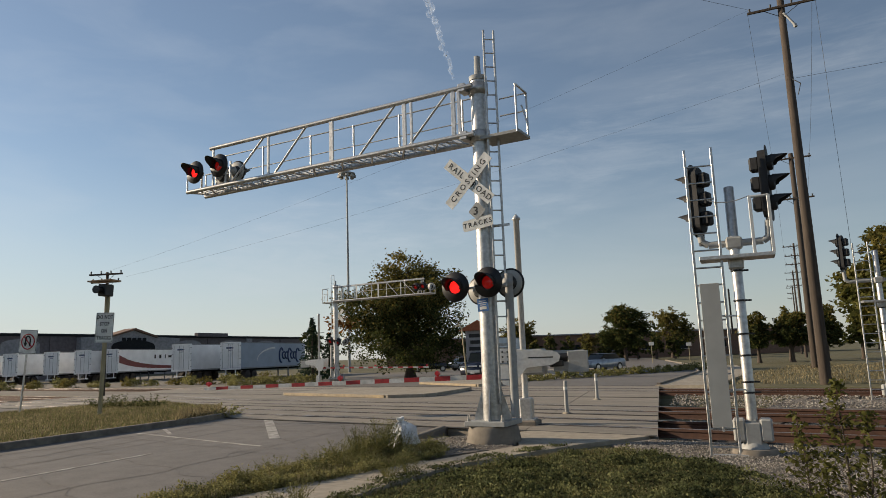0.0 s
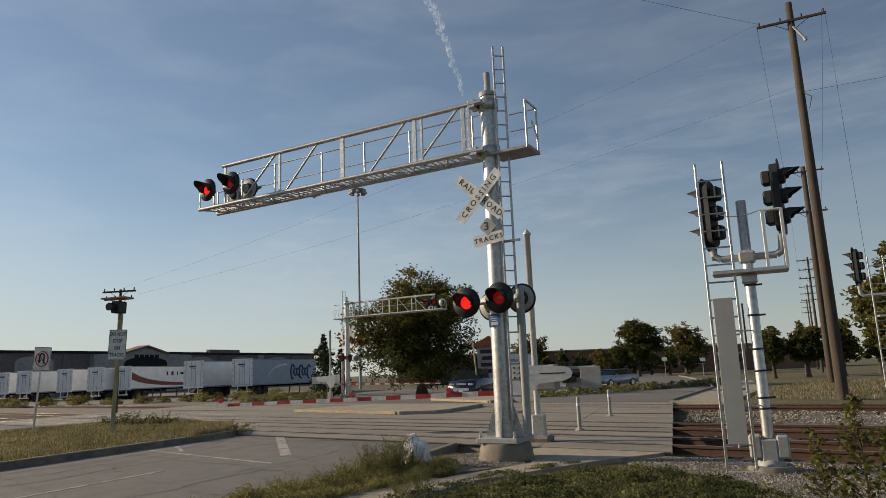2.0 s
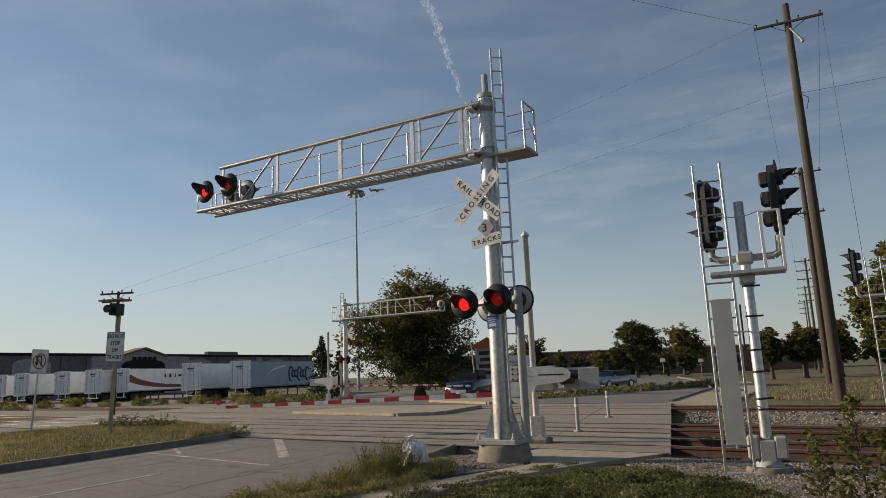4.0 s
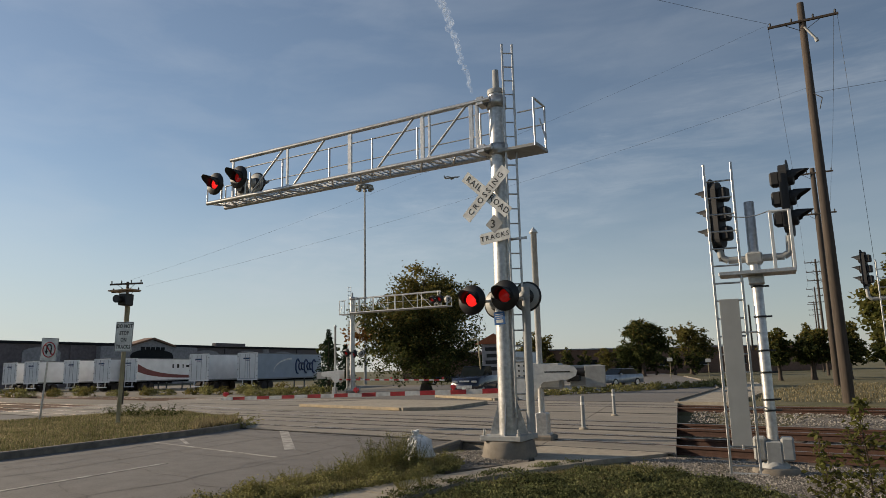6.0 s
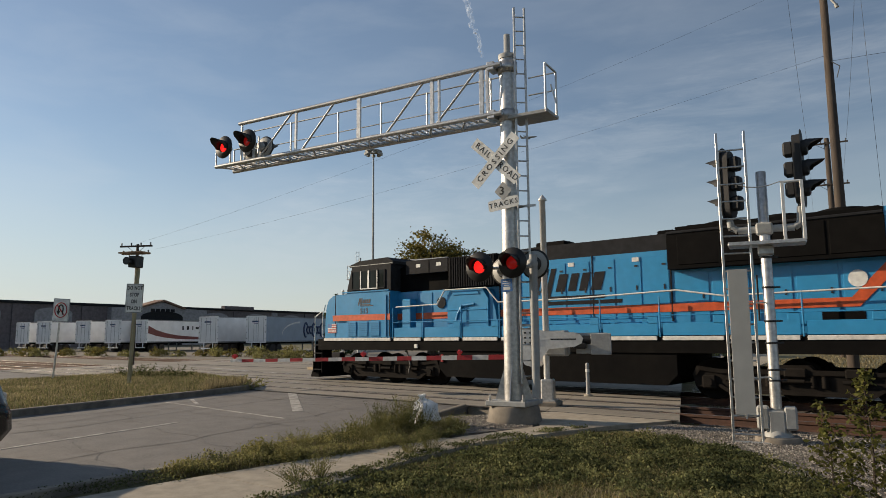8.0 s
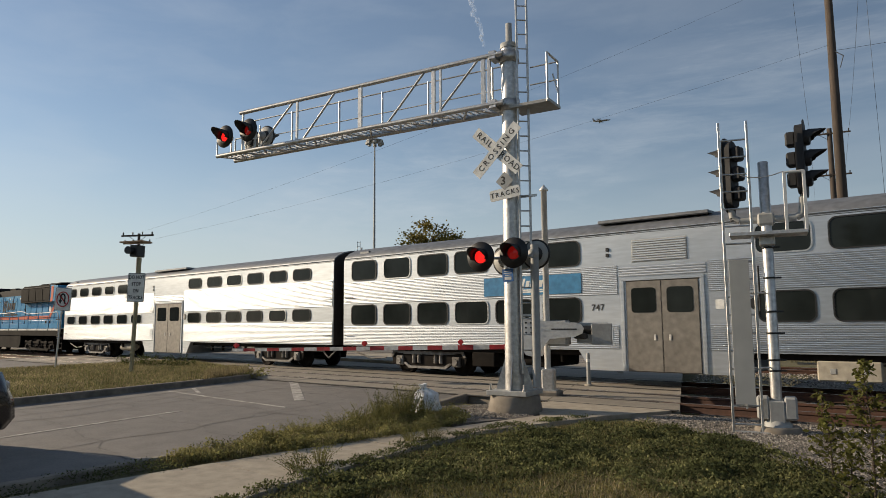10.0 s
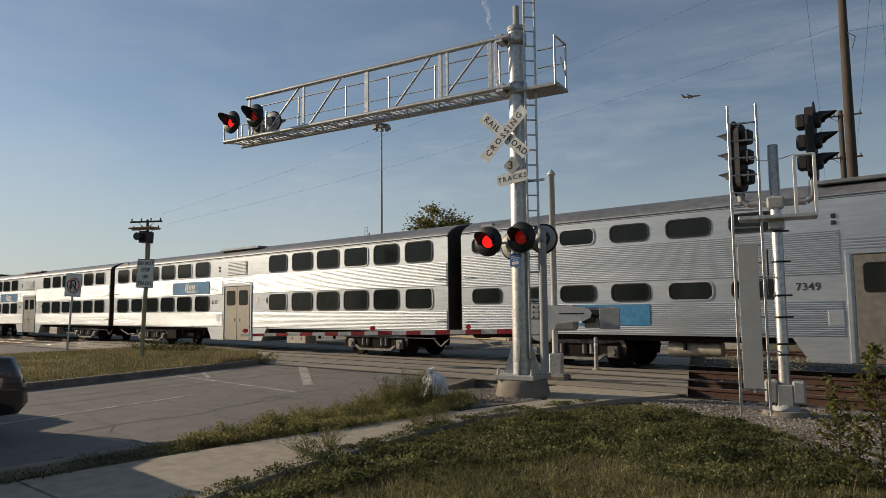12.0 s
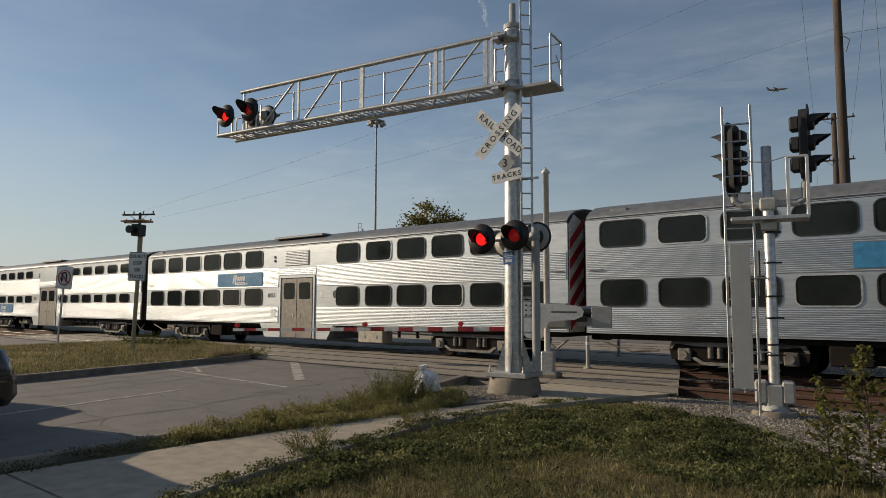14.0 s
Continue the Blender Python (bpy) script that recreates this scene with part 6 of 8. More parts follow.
part("parapet", Geo().box((SL / 2 - 20, -0.15, 8.55), (SL + 40.4, 0.6, 0.5), 0.03), M["loco_dark"], store, "dark coping along the roof")
for k in range(12):
    u = -30 + k * 13.5
    if 58 < u < 90:
        continue
    pan = [(u, 0.2), (u + 7.4, 0.2), (u + 7.4, 6.7)] + [(u + 3.7 + 3.7 * math.cos(math.pi * q / 8), 6.7 + 1.0 * math.sin(math.pi * q / 8)) for q in range(1, 8)] + [(u, 6.7)]
    part("arched_panel", Geo().prism(pan, 0.0, 0.15, Matrix.Rotation(radians(90), 4, "X")), M["wall_pale"], store, "pale arched wall panel")
    part("pilaster", Geo().box((u + 10.4, -0.12, 4.1), (2.2, 0.3, 8.2), 0.03), M["wall_pale"] if k % 3 == 1 else M["wall_dark"], store)
ent = part("entrance", Geo().prism([(66, 0), (91, 0), (91, 8.1), (83.6, 8.3), (78.5, 9.6), (73.4, 8.3), (66, 8.1)], -0.5, 1.4, Matrix.Rotation(radians(90), 4, "X")), M["wall_pale"], store, "pale gabled entrance front")
part("arch", Geo().prism([(73, 0.1), (84, 0.1), (84, 6.3)] + [(78.5 + 5.5 * math.cos(math.pi * q / 8), 6.3 + 1.3 * math.sin(math.pi * q / 8)) for q in range(1, 8)] + [(73, 6.3)], 1.4, 1.5, Matrix.Rotation(radians(90), 4, "X")), M["loco_dark"], ent)
part("gable_roof", Geo().prism([(72.6, 8.1), (78.5, 9.75), (84.4, 8.1), (84.4, 8.5), (78.5, 10.15), (72.6, 8.5)], -1.5, 1.9, Matrix.Rotation(radians(90), 4, "X")), M["brick"], ent, "brown gable roof")
for k in range(5):
    part("sign_bar", Geo().box((75.9 + k * 1.30, -1.55, 7.75), (0.95, 0.2, 0.7), 0.05), M["loco_dark"], ent)
part("raised_parapet", Geo().box((102, -0.3, 9.0), (10, 1.2, 0.9), 0.05), M["wall_dark"], store)
# low brick building beyond the road
hall = thing("brick_building", "long low red-brown brick building behind the trees", "building", pose(-66, 124, 0, 0, 0, 40))
part("wall", Geo().box((10, 10, 2.5), (90, 20, 5.0)), M["brick"], hall)
part("coping", Geo().box((10, -0.1, 5.1), (90.4, 0.5, 0.25), 0.03), M["wall_pale"], hall)
for k in range(9):
    wn = part("window", Geo().box((-20 + k * 7.5, -0.04, 2.3), (2.4, 0.1, 1.4), 0.02), M["glass"], hall)
    part("window_frame", Geo().box((-20 + k * 7.5, -0.06, 1.55), (2.6, 0.2, 0.12), 0.02), M["wall_pale"], wn)

# parked semi-trailers
M["trailer_white"] = material("white_trailer_skin", (0.82, 0.83, 0.84), 0.5, second=(0.76, 0.77, 0.78), grain=1, stains=0.15, contrast=0.4)
M["trailer_blue"] = material("pale_blue_trailer_skin", (0.36, 0.42, 0.50), 0.5, second=(0.32, 0.38, 0.46), grain=1, stains=0.15, contrast=0.4)
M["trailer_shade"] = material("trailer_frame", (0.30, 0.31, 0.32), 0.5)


def trailer(x, y, turn, mark, label):
    """A box semi-trailer, its doors at local x = 0 facing -x; 13.6 m long."""
    t = thing("semi_trailer", label, "trailer", pose(x, y, -0.03, 0, 0, turn), group="parked trailers")
    part("box", Geo().box((6.8, 0, 2.62), (13.6, 2.55, 2.80), 0.04), M["trailer_blue" if mark == "script" else "trailer_white"], t, "white box body")
    part("side_rail", Geo().box((6.8, -1.28, 1.24), (13.5, 0.05, 0.14), 0.01).box((6.8, -1.28, 3.97), (13.5, 0.05, 0.10), 0.01), M["trailer_shade"], t)
    for s in (-0.63, 0.63):
        dr = part("rear_door", Geo().box((-0.02, s, 2.62), (0.05, 1.2, 2.6), 0.01), M["trailer_white"], t)
        for q in (-0.35, 0.35):
            part("lock_rod", Geo().cyl((-0.07, s + q, 1.3), (-0.07, s + q, 3.9), 0.02, n=6), M["trailer_shade"], dr)
        for q in range(4):
            part("hinge", Geo().box((-0.06, s * 1.96, 1.6 + q * 0.68), (0.04, 0.12, 0.1)), M["trailer_shade"], dr)
    part("rear_frame", Geo().box((-0.03, 0, 1.2), (0.1, 2.55, 0.16), 0.01).box((-0.03, -1.25, 2.6), (0.1, 0.08, 2.8), 0.01).box((-0.03, 1.25, 2.6), (0.1, 0.08, 2.8), 0.01).box((-0.03, 0, 4.0), (0.1, 2.55, 0.1), 0.01), M["trailer_white"], t)
    part("bumper", Geo().box((0.0, 0, 0.55), (0.1, 1.8, 0.1), 0.01).box((0.0, -0.6, 0.85), (0.08, 0.08, 0.6)).box((0.0, 0.6, 0.85), (0.08, 0.08, 0.6)), M["trailer_white"], t)
    for q in (1.4, 2.6):
        for s in (-0.95, 0.95):
            wh = part("wheel", Geo().cyl((q, s - 0.28, 0.5), (q, s + 0.28, 0.5), 0.5, n=18), M["rubber"], t)
    for y in (-0.7, 0.7):
        part("landing_leg", Geo().box((10.5, y, 0.6), (0.12, 0.12, 1.2)), M["trailer_shade"], t)
    part("chassis", Geo().box((6.8, 0, 1.1), (13.4, 1.0, 0.2)), M["loco_black"], t)
    R90 = Matrix.Rotation(radians(90), 4, "X")
    if mark == "swoosh":
        pts = [(0.1, 3.3)] + [(0.1 + 13.2 * q / 10, 1.75 + 1.5 * math.exp(-q / 2.6)) for q in range(1, 11)] + [(13.3 - 13.2 * q / 10, 1.45 + 0.9 * math.exp(-(10 - q) / 2.2)) for q in range(0, 11)]
        part("red_band", Geo().prism(pts[::-1], 1.285, 1.292, R90), M["swoosh"], t, "dark red curved band")
        for q, w in enumerate((0.35, 0.5, 0.25, 0.9, 1.6)):
            part("writing_bar", Geo().box((6.3 + q * 0.95, -1.287, 3.05), (w * 0.8, 0.008, 0.5 if q < 3 else 0.3)), M["ink"], t)
    if mark == "script":
        part("crescent", Geo().prism(([(3.0 + 4.2 * (1 - math.cos(q * 0.12)), 2.0 + 1.55 * math.sin(q * 0.12)) for q in range(13)] + [(3.1 + 4.2 * (1 - math.cos(q * 0.12)), 2.0 + 1.35 * math.sin(q * 0.12)) for q in range(12, -1, -1)])[::-1], 1.285, 1.292, R90), M["white_sign"], t)
        for q in range(7):
            hgt = (1.7, 0.8, 0.8, 1.6, 0.8, 0.8, 1.6)[q]
            part("writing_bar", Geo().tube([(8.0 + q * 0.62 + 0.45 * math.cos(a * 0.7), -1.29, 2.55 + hgt / 2 * math.sin(a * 0.7)) for a in range(1, 8)], 0.11, 5), M["script_blue"], t)
    part("door_mark", Geo().box((-0.055, 0.1, 3.45), (0.012, 0.9, 0.16)).box((-0.055, 0.0, 3.2), (0.012, 0.5, 0.06)), M["script_blue"], t, "bars of blue writing on the doors")
    return t


M["swoosh"] = material("maroon_band", (0.22, 0.05, 0.045), 0.5)
M["script_blue"] = material("navy_writing", (0.03, 0.06, 0.16), 0.5)
TURN = math.degrees(math.atan2(59.9 - 46.99, -68.5 + 64.75))
for x, y, mark, lab in ((-63.8, 44.9, "script", "pale blue-grey semi-trailer with dark blue script bars"), (-68.2, 41.8, "", "plain white semi-trailer beside others"), (-71.0, 44.9, "", "plain white semi-trailer beside others"), (-85.0, 42.4, "swoosh", "white semi-trailer with a maroon curved band"),
                        (-87.2, 40.1, "", "plain white semi-trailer in the row"), (-93.2, 39.0, "", "plain white semi-trailer in the row"), (-99.5, 36.6, "", "plain white semi-trailer in the row"), (-106.0, 36.3, "", "plain white semi-trailer in the row")):
    trailer(x, y, TURN + 3, mark, lab)
trailer(-52, 74, 100, "", "white semi-trailer half hidden behind the big tree")

# cabinets and signs beyond the crossing
pylon = thing("roadside_sign", "roadside store sign with an orange gabled top", "sign", pose(-30.6, 44.0, 0, 0, 0, 30))
M["orange_roof"] = material("orange_tile", (0.38, 0.12, 0.05), 0.8)
part("panel", Geo().box((0, 0, 2.3), (1.9, 0.4, 2.6), 0.04), M["wall_pale"], pylon)
part("top", Geo().prism([(-1.5, 3.6), (1.5, 3.6), (0, 4.4)], -0.4, 0.4, Matrix.Rotation(radians(90), 4, "X")), M["orange_roof"], pylon)
part("post", Geo().box((-1.0, 0, 0.5), (0.3, 0.3, 1.0)).box((1.0, 0, 0.5), (0.3, 0.3, 1.0)), M["concrete"], pylon)
for k in range(4):
    part("writing_bar", Geo().box((0, -0.21, 3.2 - k * 0.5), (1.4 - 0.2 * (k % 2), 0.02, 0.28)), M["ink"], pylon)
bent = thing("leaning_pole", "thin pale leaning street pole", "pole", pose(-27.6, 38.2, 0, 0, -5, 0))
part("pole", Geo().tube([(0, 0, 0), (0, 0, 3.6), (-0.2, 0, 3.85), (-0.5, 0, 3.75)], 0.05, 8), M["post_wood"], bent)
light_arm = thing("traffic_signal_arm", "distant grey traffic signal mast arm over the road", "traffic signal", pose(-40.5, 144, 0, 0, 0, 20))
part("pole", Geo().cyl((0, 0, 0), (0, 0, 6.0), 0.14, n=10), M["galv"], light_arm)
part("arm", Geo().cyl((0, 0, 5.5), (-12, 0, 5.1), 0.09, n=8), M["galv"], light_arm)
for x in (-11, -6):
    part("signal_head", Geo().box((x, 0, 4.7), (0.35, 0.3, 1.0), 0.03), M["black"], light_arm)
for x, y, h in ((-30.6, 80, 2.6), (-27.5, 84, 2.4)):
    sg = thing("street_sign", "small distant sign on a thin post", "sign", pose(x, y, 0, 0, 0, 15), group="distant signs")
    part("post", Geo().cyl((0, 0, 0), (0, 0, h), 0.04, n=6), M["post_wood"], sg)
    part("panel", Geo().box((0, -0.06, h - 0.3), (0.6, 0.03, 0.4), 0.01), M["white_galv"], sg)
shed = thing("white_building", "small white building seen between the trees", "building", pose(2.0, 78, 0, 0, 0, 15))
part("wall", Geo().box((0, 0, 2.0), (6, 6, 4.0), 0.03), M["trailer_white"], shed)
part("roof", Geo().prism([(-3.3, 4.0), (3.3, 4.0), (0, 5.2)], -3.3, 3.3, Matrix.Rotation(radians(90), 4, "X")), M["wall_pale"], shed)
part("window", Geo().box((-1.2, -3.02, 2.1), (1.0, 0.08, 1.2), 0.01), M["glass"], shed)


def motor_car(name, m, paint, label, kind="car", lit=False):
    """A road vehicle whose nose points to +x."""
    t = thing(name, label, "car", m)
    tall = {"car": 1.0, "wagon": 1.12}.get(kind, 1.28)
    W = 0.90 if kind in ("car", "wagon") else 1.0
    R90 = Matrix.Rotation(radians(90), 4, "X")
    low = [(-2.25, 0.32), (2.2, 0.30), (2.34, 0.45), (2.32, 0.68), (2.12, 0.86 * tall), (1.0, 0.98 * tall), (-2.1, 1.0 * tall), (-2.3, 0.8)]
    b = Geo()
    n = len(low)
    v = []
    for y, s in ((-W, 0.94), (-W * 0.93, 1.0), (W * 0.93, 1.0), (W, 0.94)):
        v += [(x * (s if abs(y) == W else 1.0), y, 0.62 + (z - 0.62) * s) for x, z in low]
    f = [(r * n + k, (r + 1) * n + k, (r + 1) * n + (k + 1) % n, r * n + (k + 1) % n) for r in range(3) for k in range(n)]
    b.add(v, f + [tuple(range(n)), tuple(range(3 * n, 4 * n))[::-1]], None, True)
    body = part("body", b, paint, t)
    top = [(-1.75, 0.96 * tall), (1.05, 0.96 * tall), (0.35, 1.42 * tall), (-1.2, 1.44 * tall)] if kind != "pickup" else [(-0.9, 0.96 * tall), (1.0, 0.96 * tall), (0.45, 1.46 * tall), (-0.7, 1.48 * tall)]
    part("cabin", Geo().prism(top, -W * 0.82, W * 0.82, R90), M["glass"], t, "dark glazed cabin")
    part("roof", Geo().box(((top[2][0] + top[3][0]) / 2, 0, top[2][1] + 0.02), (top[2][0] - top[3][0] + 0.1, W * 1.6, 0.05), 0.02), paint, t)
    for s in (-1, 1):
        part("headlight", Geo().box((2.24, s * W * 0.68, 0.70 * tall), (0.12, 0.36, 0.14), 0.03), M["alu"], t)
        part("mirror", Geo().box((0.75, s * (W + 0.08), 1.02 * tall), (0.12, 0.18, 0.14), 0.03), paint, t)
        for x in (1.42, -1.38):
            wh = part("wheel", Geo().cyl((x, s * W * 0.80, 0.34), (x, s * (W + 0.01), 0.34), 0.34, n=20), M["rubber"], t)
            part("rim", Geo().cyl((x, s * (W + 0.005), 0.34), (x, s * (W + 0.02), 0.34), 0.21, n=14), M["alu"], wh)
    part("grille", Geo().box((2.31, 0, 0.55), (0.06, W * 1.1, 0.22), 0.02).box((2.3, 0, 0.72 * tall), (0.06, 0.7, 0.10), 0.02), M["alu"] if kind == "pickup" else M["loco_black"], t)
    part("number_plate", Geo().box((2.35, 0, 0.47), (0.02, 0.32, 0.15)), M["white_sign"], t)
    return t


M["navy"] = material("dark_navy_paint", (0.008, 0.012, 0.028), 0.22, second=(0.007, 0.010, 0.024), grain=3, stains=0.6, coat=0.6)
M["silver"] = material("silver_paint", (0.45, 0.46, 0.48), 0.35, metal=0.5, second=(0.40, 0.41, 0.43), grain=3, stains=0.6, coat=0.4)
M["dark_car"] = material("black_paint_gloss", (0.008, 0.008, 0.010), 0.2, second=(0.01, 0.01, 0.012), grain=3, stains=0.6, coat=0.6)
ROAD_TURN = math.degrees(math.atan2(0.966, -0.26))
PICKUP = motor_car("pickup_truck", pose(-28.4, 38.6, 0, 0, 0, ROAD_TURN + 180), M["navy"], "dark navy pickup truck waiting behind the far gate", "pickup")
motor_car("parked_car", pose(-25.6, 55.0, 0, 0, 0, ROAD_TURN + 150), M["silver"], "silver estate car parked beyond the weeds")
motor_car("waiting_car", pose(-11.36, 1.22, 0, 0, 0, 104), M["dark_car"], "black car waiting at the stop line", "suv")
VAN = motor_car("creeping_car", pose(-14.9, 1.6, 0, 0, 0, 104), M["silver"], "tall car creeping up to the stop line", "suv")
for k, (x, y) in enumerate(((-50, 62), (-47.5, 66), (-38, 72))):
    motor_car("parked_car", pose(x, y, 0, 0, 0, 40 + k * 20), M[("dark_car", "silver", "navy")[k]], "distant car parked beyond the big tree")

# high vapour trail and an airliner far off
M["vapour"] = bpy.data.materials.new("vapour")
M["vapour"].use_nodes = True
vn = M["vapour"].node_tree
vb = vn.nodes["Principled BSDF"]
vb.inputs["Base Color"].default_value, vb.inputs["Roughness"].default_value = (0.9, 0.9, 0.9, 1), 1.0
# weak emission stands in for sunlight scattered by the vapour
vb.inputs["Emission Color"].default_value, vb.inputs["Emission Strength"].default_value = (0.75, 0.82, 0.9, 1), 0.30
vtc, vns, vrm = vn.nodes.new("ShaderNodeTexCoord"), vn.nodes.new("ShaderNodeTexNoise"), vn.nodes.new("ShaderNodeMapRange")
vns.inputs["Scale"].default_value, vns.inputs["Detail"].default_value = 0.045, 6
vrm.inputs["From Min"].default_value, vrm.inputs["From Max"].default_value, vrm.inputs["To Max"].default_value = 0.42, 0.72, 0.15
vn.links.new(vtc.outputs["Object"], vns.inputs["Vector"])
vn.links.new(vns.outputs["Fac"], vrm.inputs["Value"])
vn.links.new(vrm.outputs["Result"], vb.inputs["Alpha"])
trail, line = Geo(), [Vector(p) for p in ((-1890, 2330, 1810), (-1853, 2360, 1666), (-1820, 2385, 1537), (-1796, 2403, 1423), (-1773, 2420, 1324), (-1766, 2425, 1270))]
for k in range(70):
    s = k / 69 * 4.999
    p = line[int(s)].lerp(line[int(s) + 1], s - int(s))
    wob = Vector((22 * noise.noise((k * 0.25, 3, 0)), 18 * noise.noise((k * 0.3, 7, 1)), 0))
    r = (15 + 11 * noise.noise((k * 0.5, 1, 2))) * (1.25 - 0.8 * k / 69)
    trail.lathe([(0.0, -r), (r * 0.7, -r * 0.7), (r, 0), (r * 0.7, r * 0.7), (0.0, r)], 10, Matrix.Translation(p + wob))
tagged(part("vapour_trail", trail, M["vapour"]), "thin broken white vapour trail high in the sky", "vapour trail", kind="stuff")

PLANE = thing("airliner", "distant dark airliner crossing the sky", "aeroplane", pose(0, 0, 400))
part("fuselage", Geo().lathe([(0.0, -19), (1.2, -17), (2.0, -13), (2.0, 10), (1.3, 16), (0.3, 19.5)], 12, Matrix.Rotation(radians(-90), 4, "Y")), M["trailer_shade"], PLANE)
part("wing", Geo().prism([(-4, 0), (3, 0), (9, 17), (6.5, 17)], -0.3, 0.3).prism([(6.5, -17), (9, -17), (3, 0), (-4, 0)], -0.3, 0.3), M["trailer_shade"], PLANE)
part("tail_fin", Geo().prism([(13, 1.5), (18.5, 1.5), (20, 7), (17.5, 7)], -0.2, 0.2, Matrix.Rotation(radians(90), 4, "X")), M["trailer_shade"], PLANE)
part("tailplane", Geo().prism([(14, -6), (18, -6), (17, 0), (18, 6), (14, 6), (12.5, 0)][::1], 0.8, 1.1), M["trailer_shade"], PLANE)
for s in (-5.5, 5.5):
    part("engine", Geo().cyl((-3, s, -1.6), (1, s, -1.6), 1.0, n=10), M["trailer_shade"], PLANE)


# ---- trees, bushes and grass ----
RNG = np.random.default_rng(7)
M["bark"] = material("bark", (0.10, 0.075, 0.055), 0.95, second=(0.06, 0.045, 0.035), grain=10, stains=2, bump=0.02, bump_scale=12, stretch_by=(1, 1, 0.3))
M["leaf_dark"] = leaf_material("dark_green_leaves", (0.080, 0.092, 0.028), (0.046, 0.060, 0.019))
M["leaf_gold"] = leaf_material("gold_leaves", (0.21, 0.165, 0.045), (0.11, 0.105, 0.03))
M["leaf_orange"] = leaf_material("orange_leaves", (0.30, 0.13, 0.03), (0.2, 0.1, 0.03))
M["needles"] = leaf_material("spruce_needles", (0.020, 0.040, 0.020), (0.014, 0.028, 0.016))
M["leaf_weed"] = leaf_material("weed_leaves", (0.29, 0.265, 0.105), (0.17, 0.17, 0.062), 0.5)
M["leaf_clover"] = leaf_material("broad_weed_leaves", (0.140, 0.150, 0.062), (0.072, 0.082, 0.034), 0.65)
M["leaf_pale"] = leaf_material("fresh_weed_leaves", (0.27, 0.265, 0.115), (0.16, 0.165, 0.065), 0.5)
M["leaf_lawn"] = leaf_material("lawn_clover_leaves", (0.25, 0.205, 0.075), (0.14, 0.125, 0.042))
M["blade"] = leaf_material("grass_blades", (0.22, 0.205, 0.095), (0.125, 0.13, 0.052), 0.6)
M["blade_dry"] = leaf_material("dry_grass_blades", (0.36, 0.30, 0.18), (0.22, 0.185, 0.10), 0.55)
M["leaf_sapling"] = leaf_material("sapling_leaves", (0.15, 0.14, 0.04), (0.09, 0.10, 0.025))


def raw_mesh(name, verts, faces_n, mat, corners=4):
    """A mesh from an array of loose polygons that all have the same number of corners."""
    me = bpy.data.meshes.new(name)
    nv, nf = len(verts), faces_n
    me.vertices.add(nv)
    me.vertices.foreach_set("co", np.asarray(verts, np.float32).ravel())
    me.loops.add(nf * corners)
    me.loops.foreach_set("vertex_index", np.arange(nf * corners, dtype=np.int32))
    me.polygons.add(nf)
    me.polygons.foreach_set("loop_start", np.arange(0, nf * corners, corners, dtype=np.int32))
    me.materials.append(mat)
    me.update(calc_edges=True)
    return me


def leaves(points, size, rng, droop=0.3, ratio=0.55):
    """Pointed leaf shapes of about that length at the points, turned at random."""
    n = len(points)
    a = rng.uniform(0, 2 * np.pi, n)
    t = rng.uniform(-0.9, 0.9, n) - droop * 0.5
    d = np.stack([np.cos(a) * np.cos(t), np.sin(a) * np.cos(t), np.sin(t)], 1)
    s = np.cross(d, rng.normal(size=(n, 3)))
    s /= np.linalg.norm(s, axis=1, keepdims=True) + 1e-9
    L = (size * rng.uniform(0.6, 1.3, n))[:, None]
    p = np.asarray(points)
    return np.stack([p, p + d * L * 0.5 + s * L * ratio * 0.5, p + d * L, p + d * L * 0.5 - s * L * ratio * 0.5], 1).reshape(-1, 3)


def clump_points(lobes, clumps, per, spread, rng):
    """Points in many small clumps near the surface of overlapping lobes (x, y, z, rx, ry, rz)."""
    out = []
    lob = np.array(lobes, float)
    w = (lob[:, 3] * lob[:, 4] * lob[:, 5]) ** (2 / 3)
    pick = rng.choice(len(lob), clumps, p=w / w.sum())
    for i in pick:
        d = rng.normal(size=3)
        d /= np.linalg.norm(d)
        c = lob[i, :3] + d * lob[i, 3:] * rng.uniform(0.45, 1.0)
        out.append(c + rng.normal(size=(per, 3)) * spread * np.array([1, 1, 0.6]))
    return np.concatenate(out)


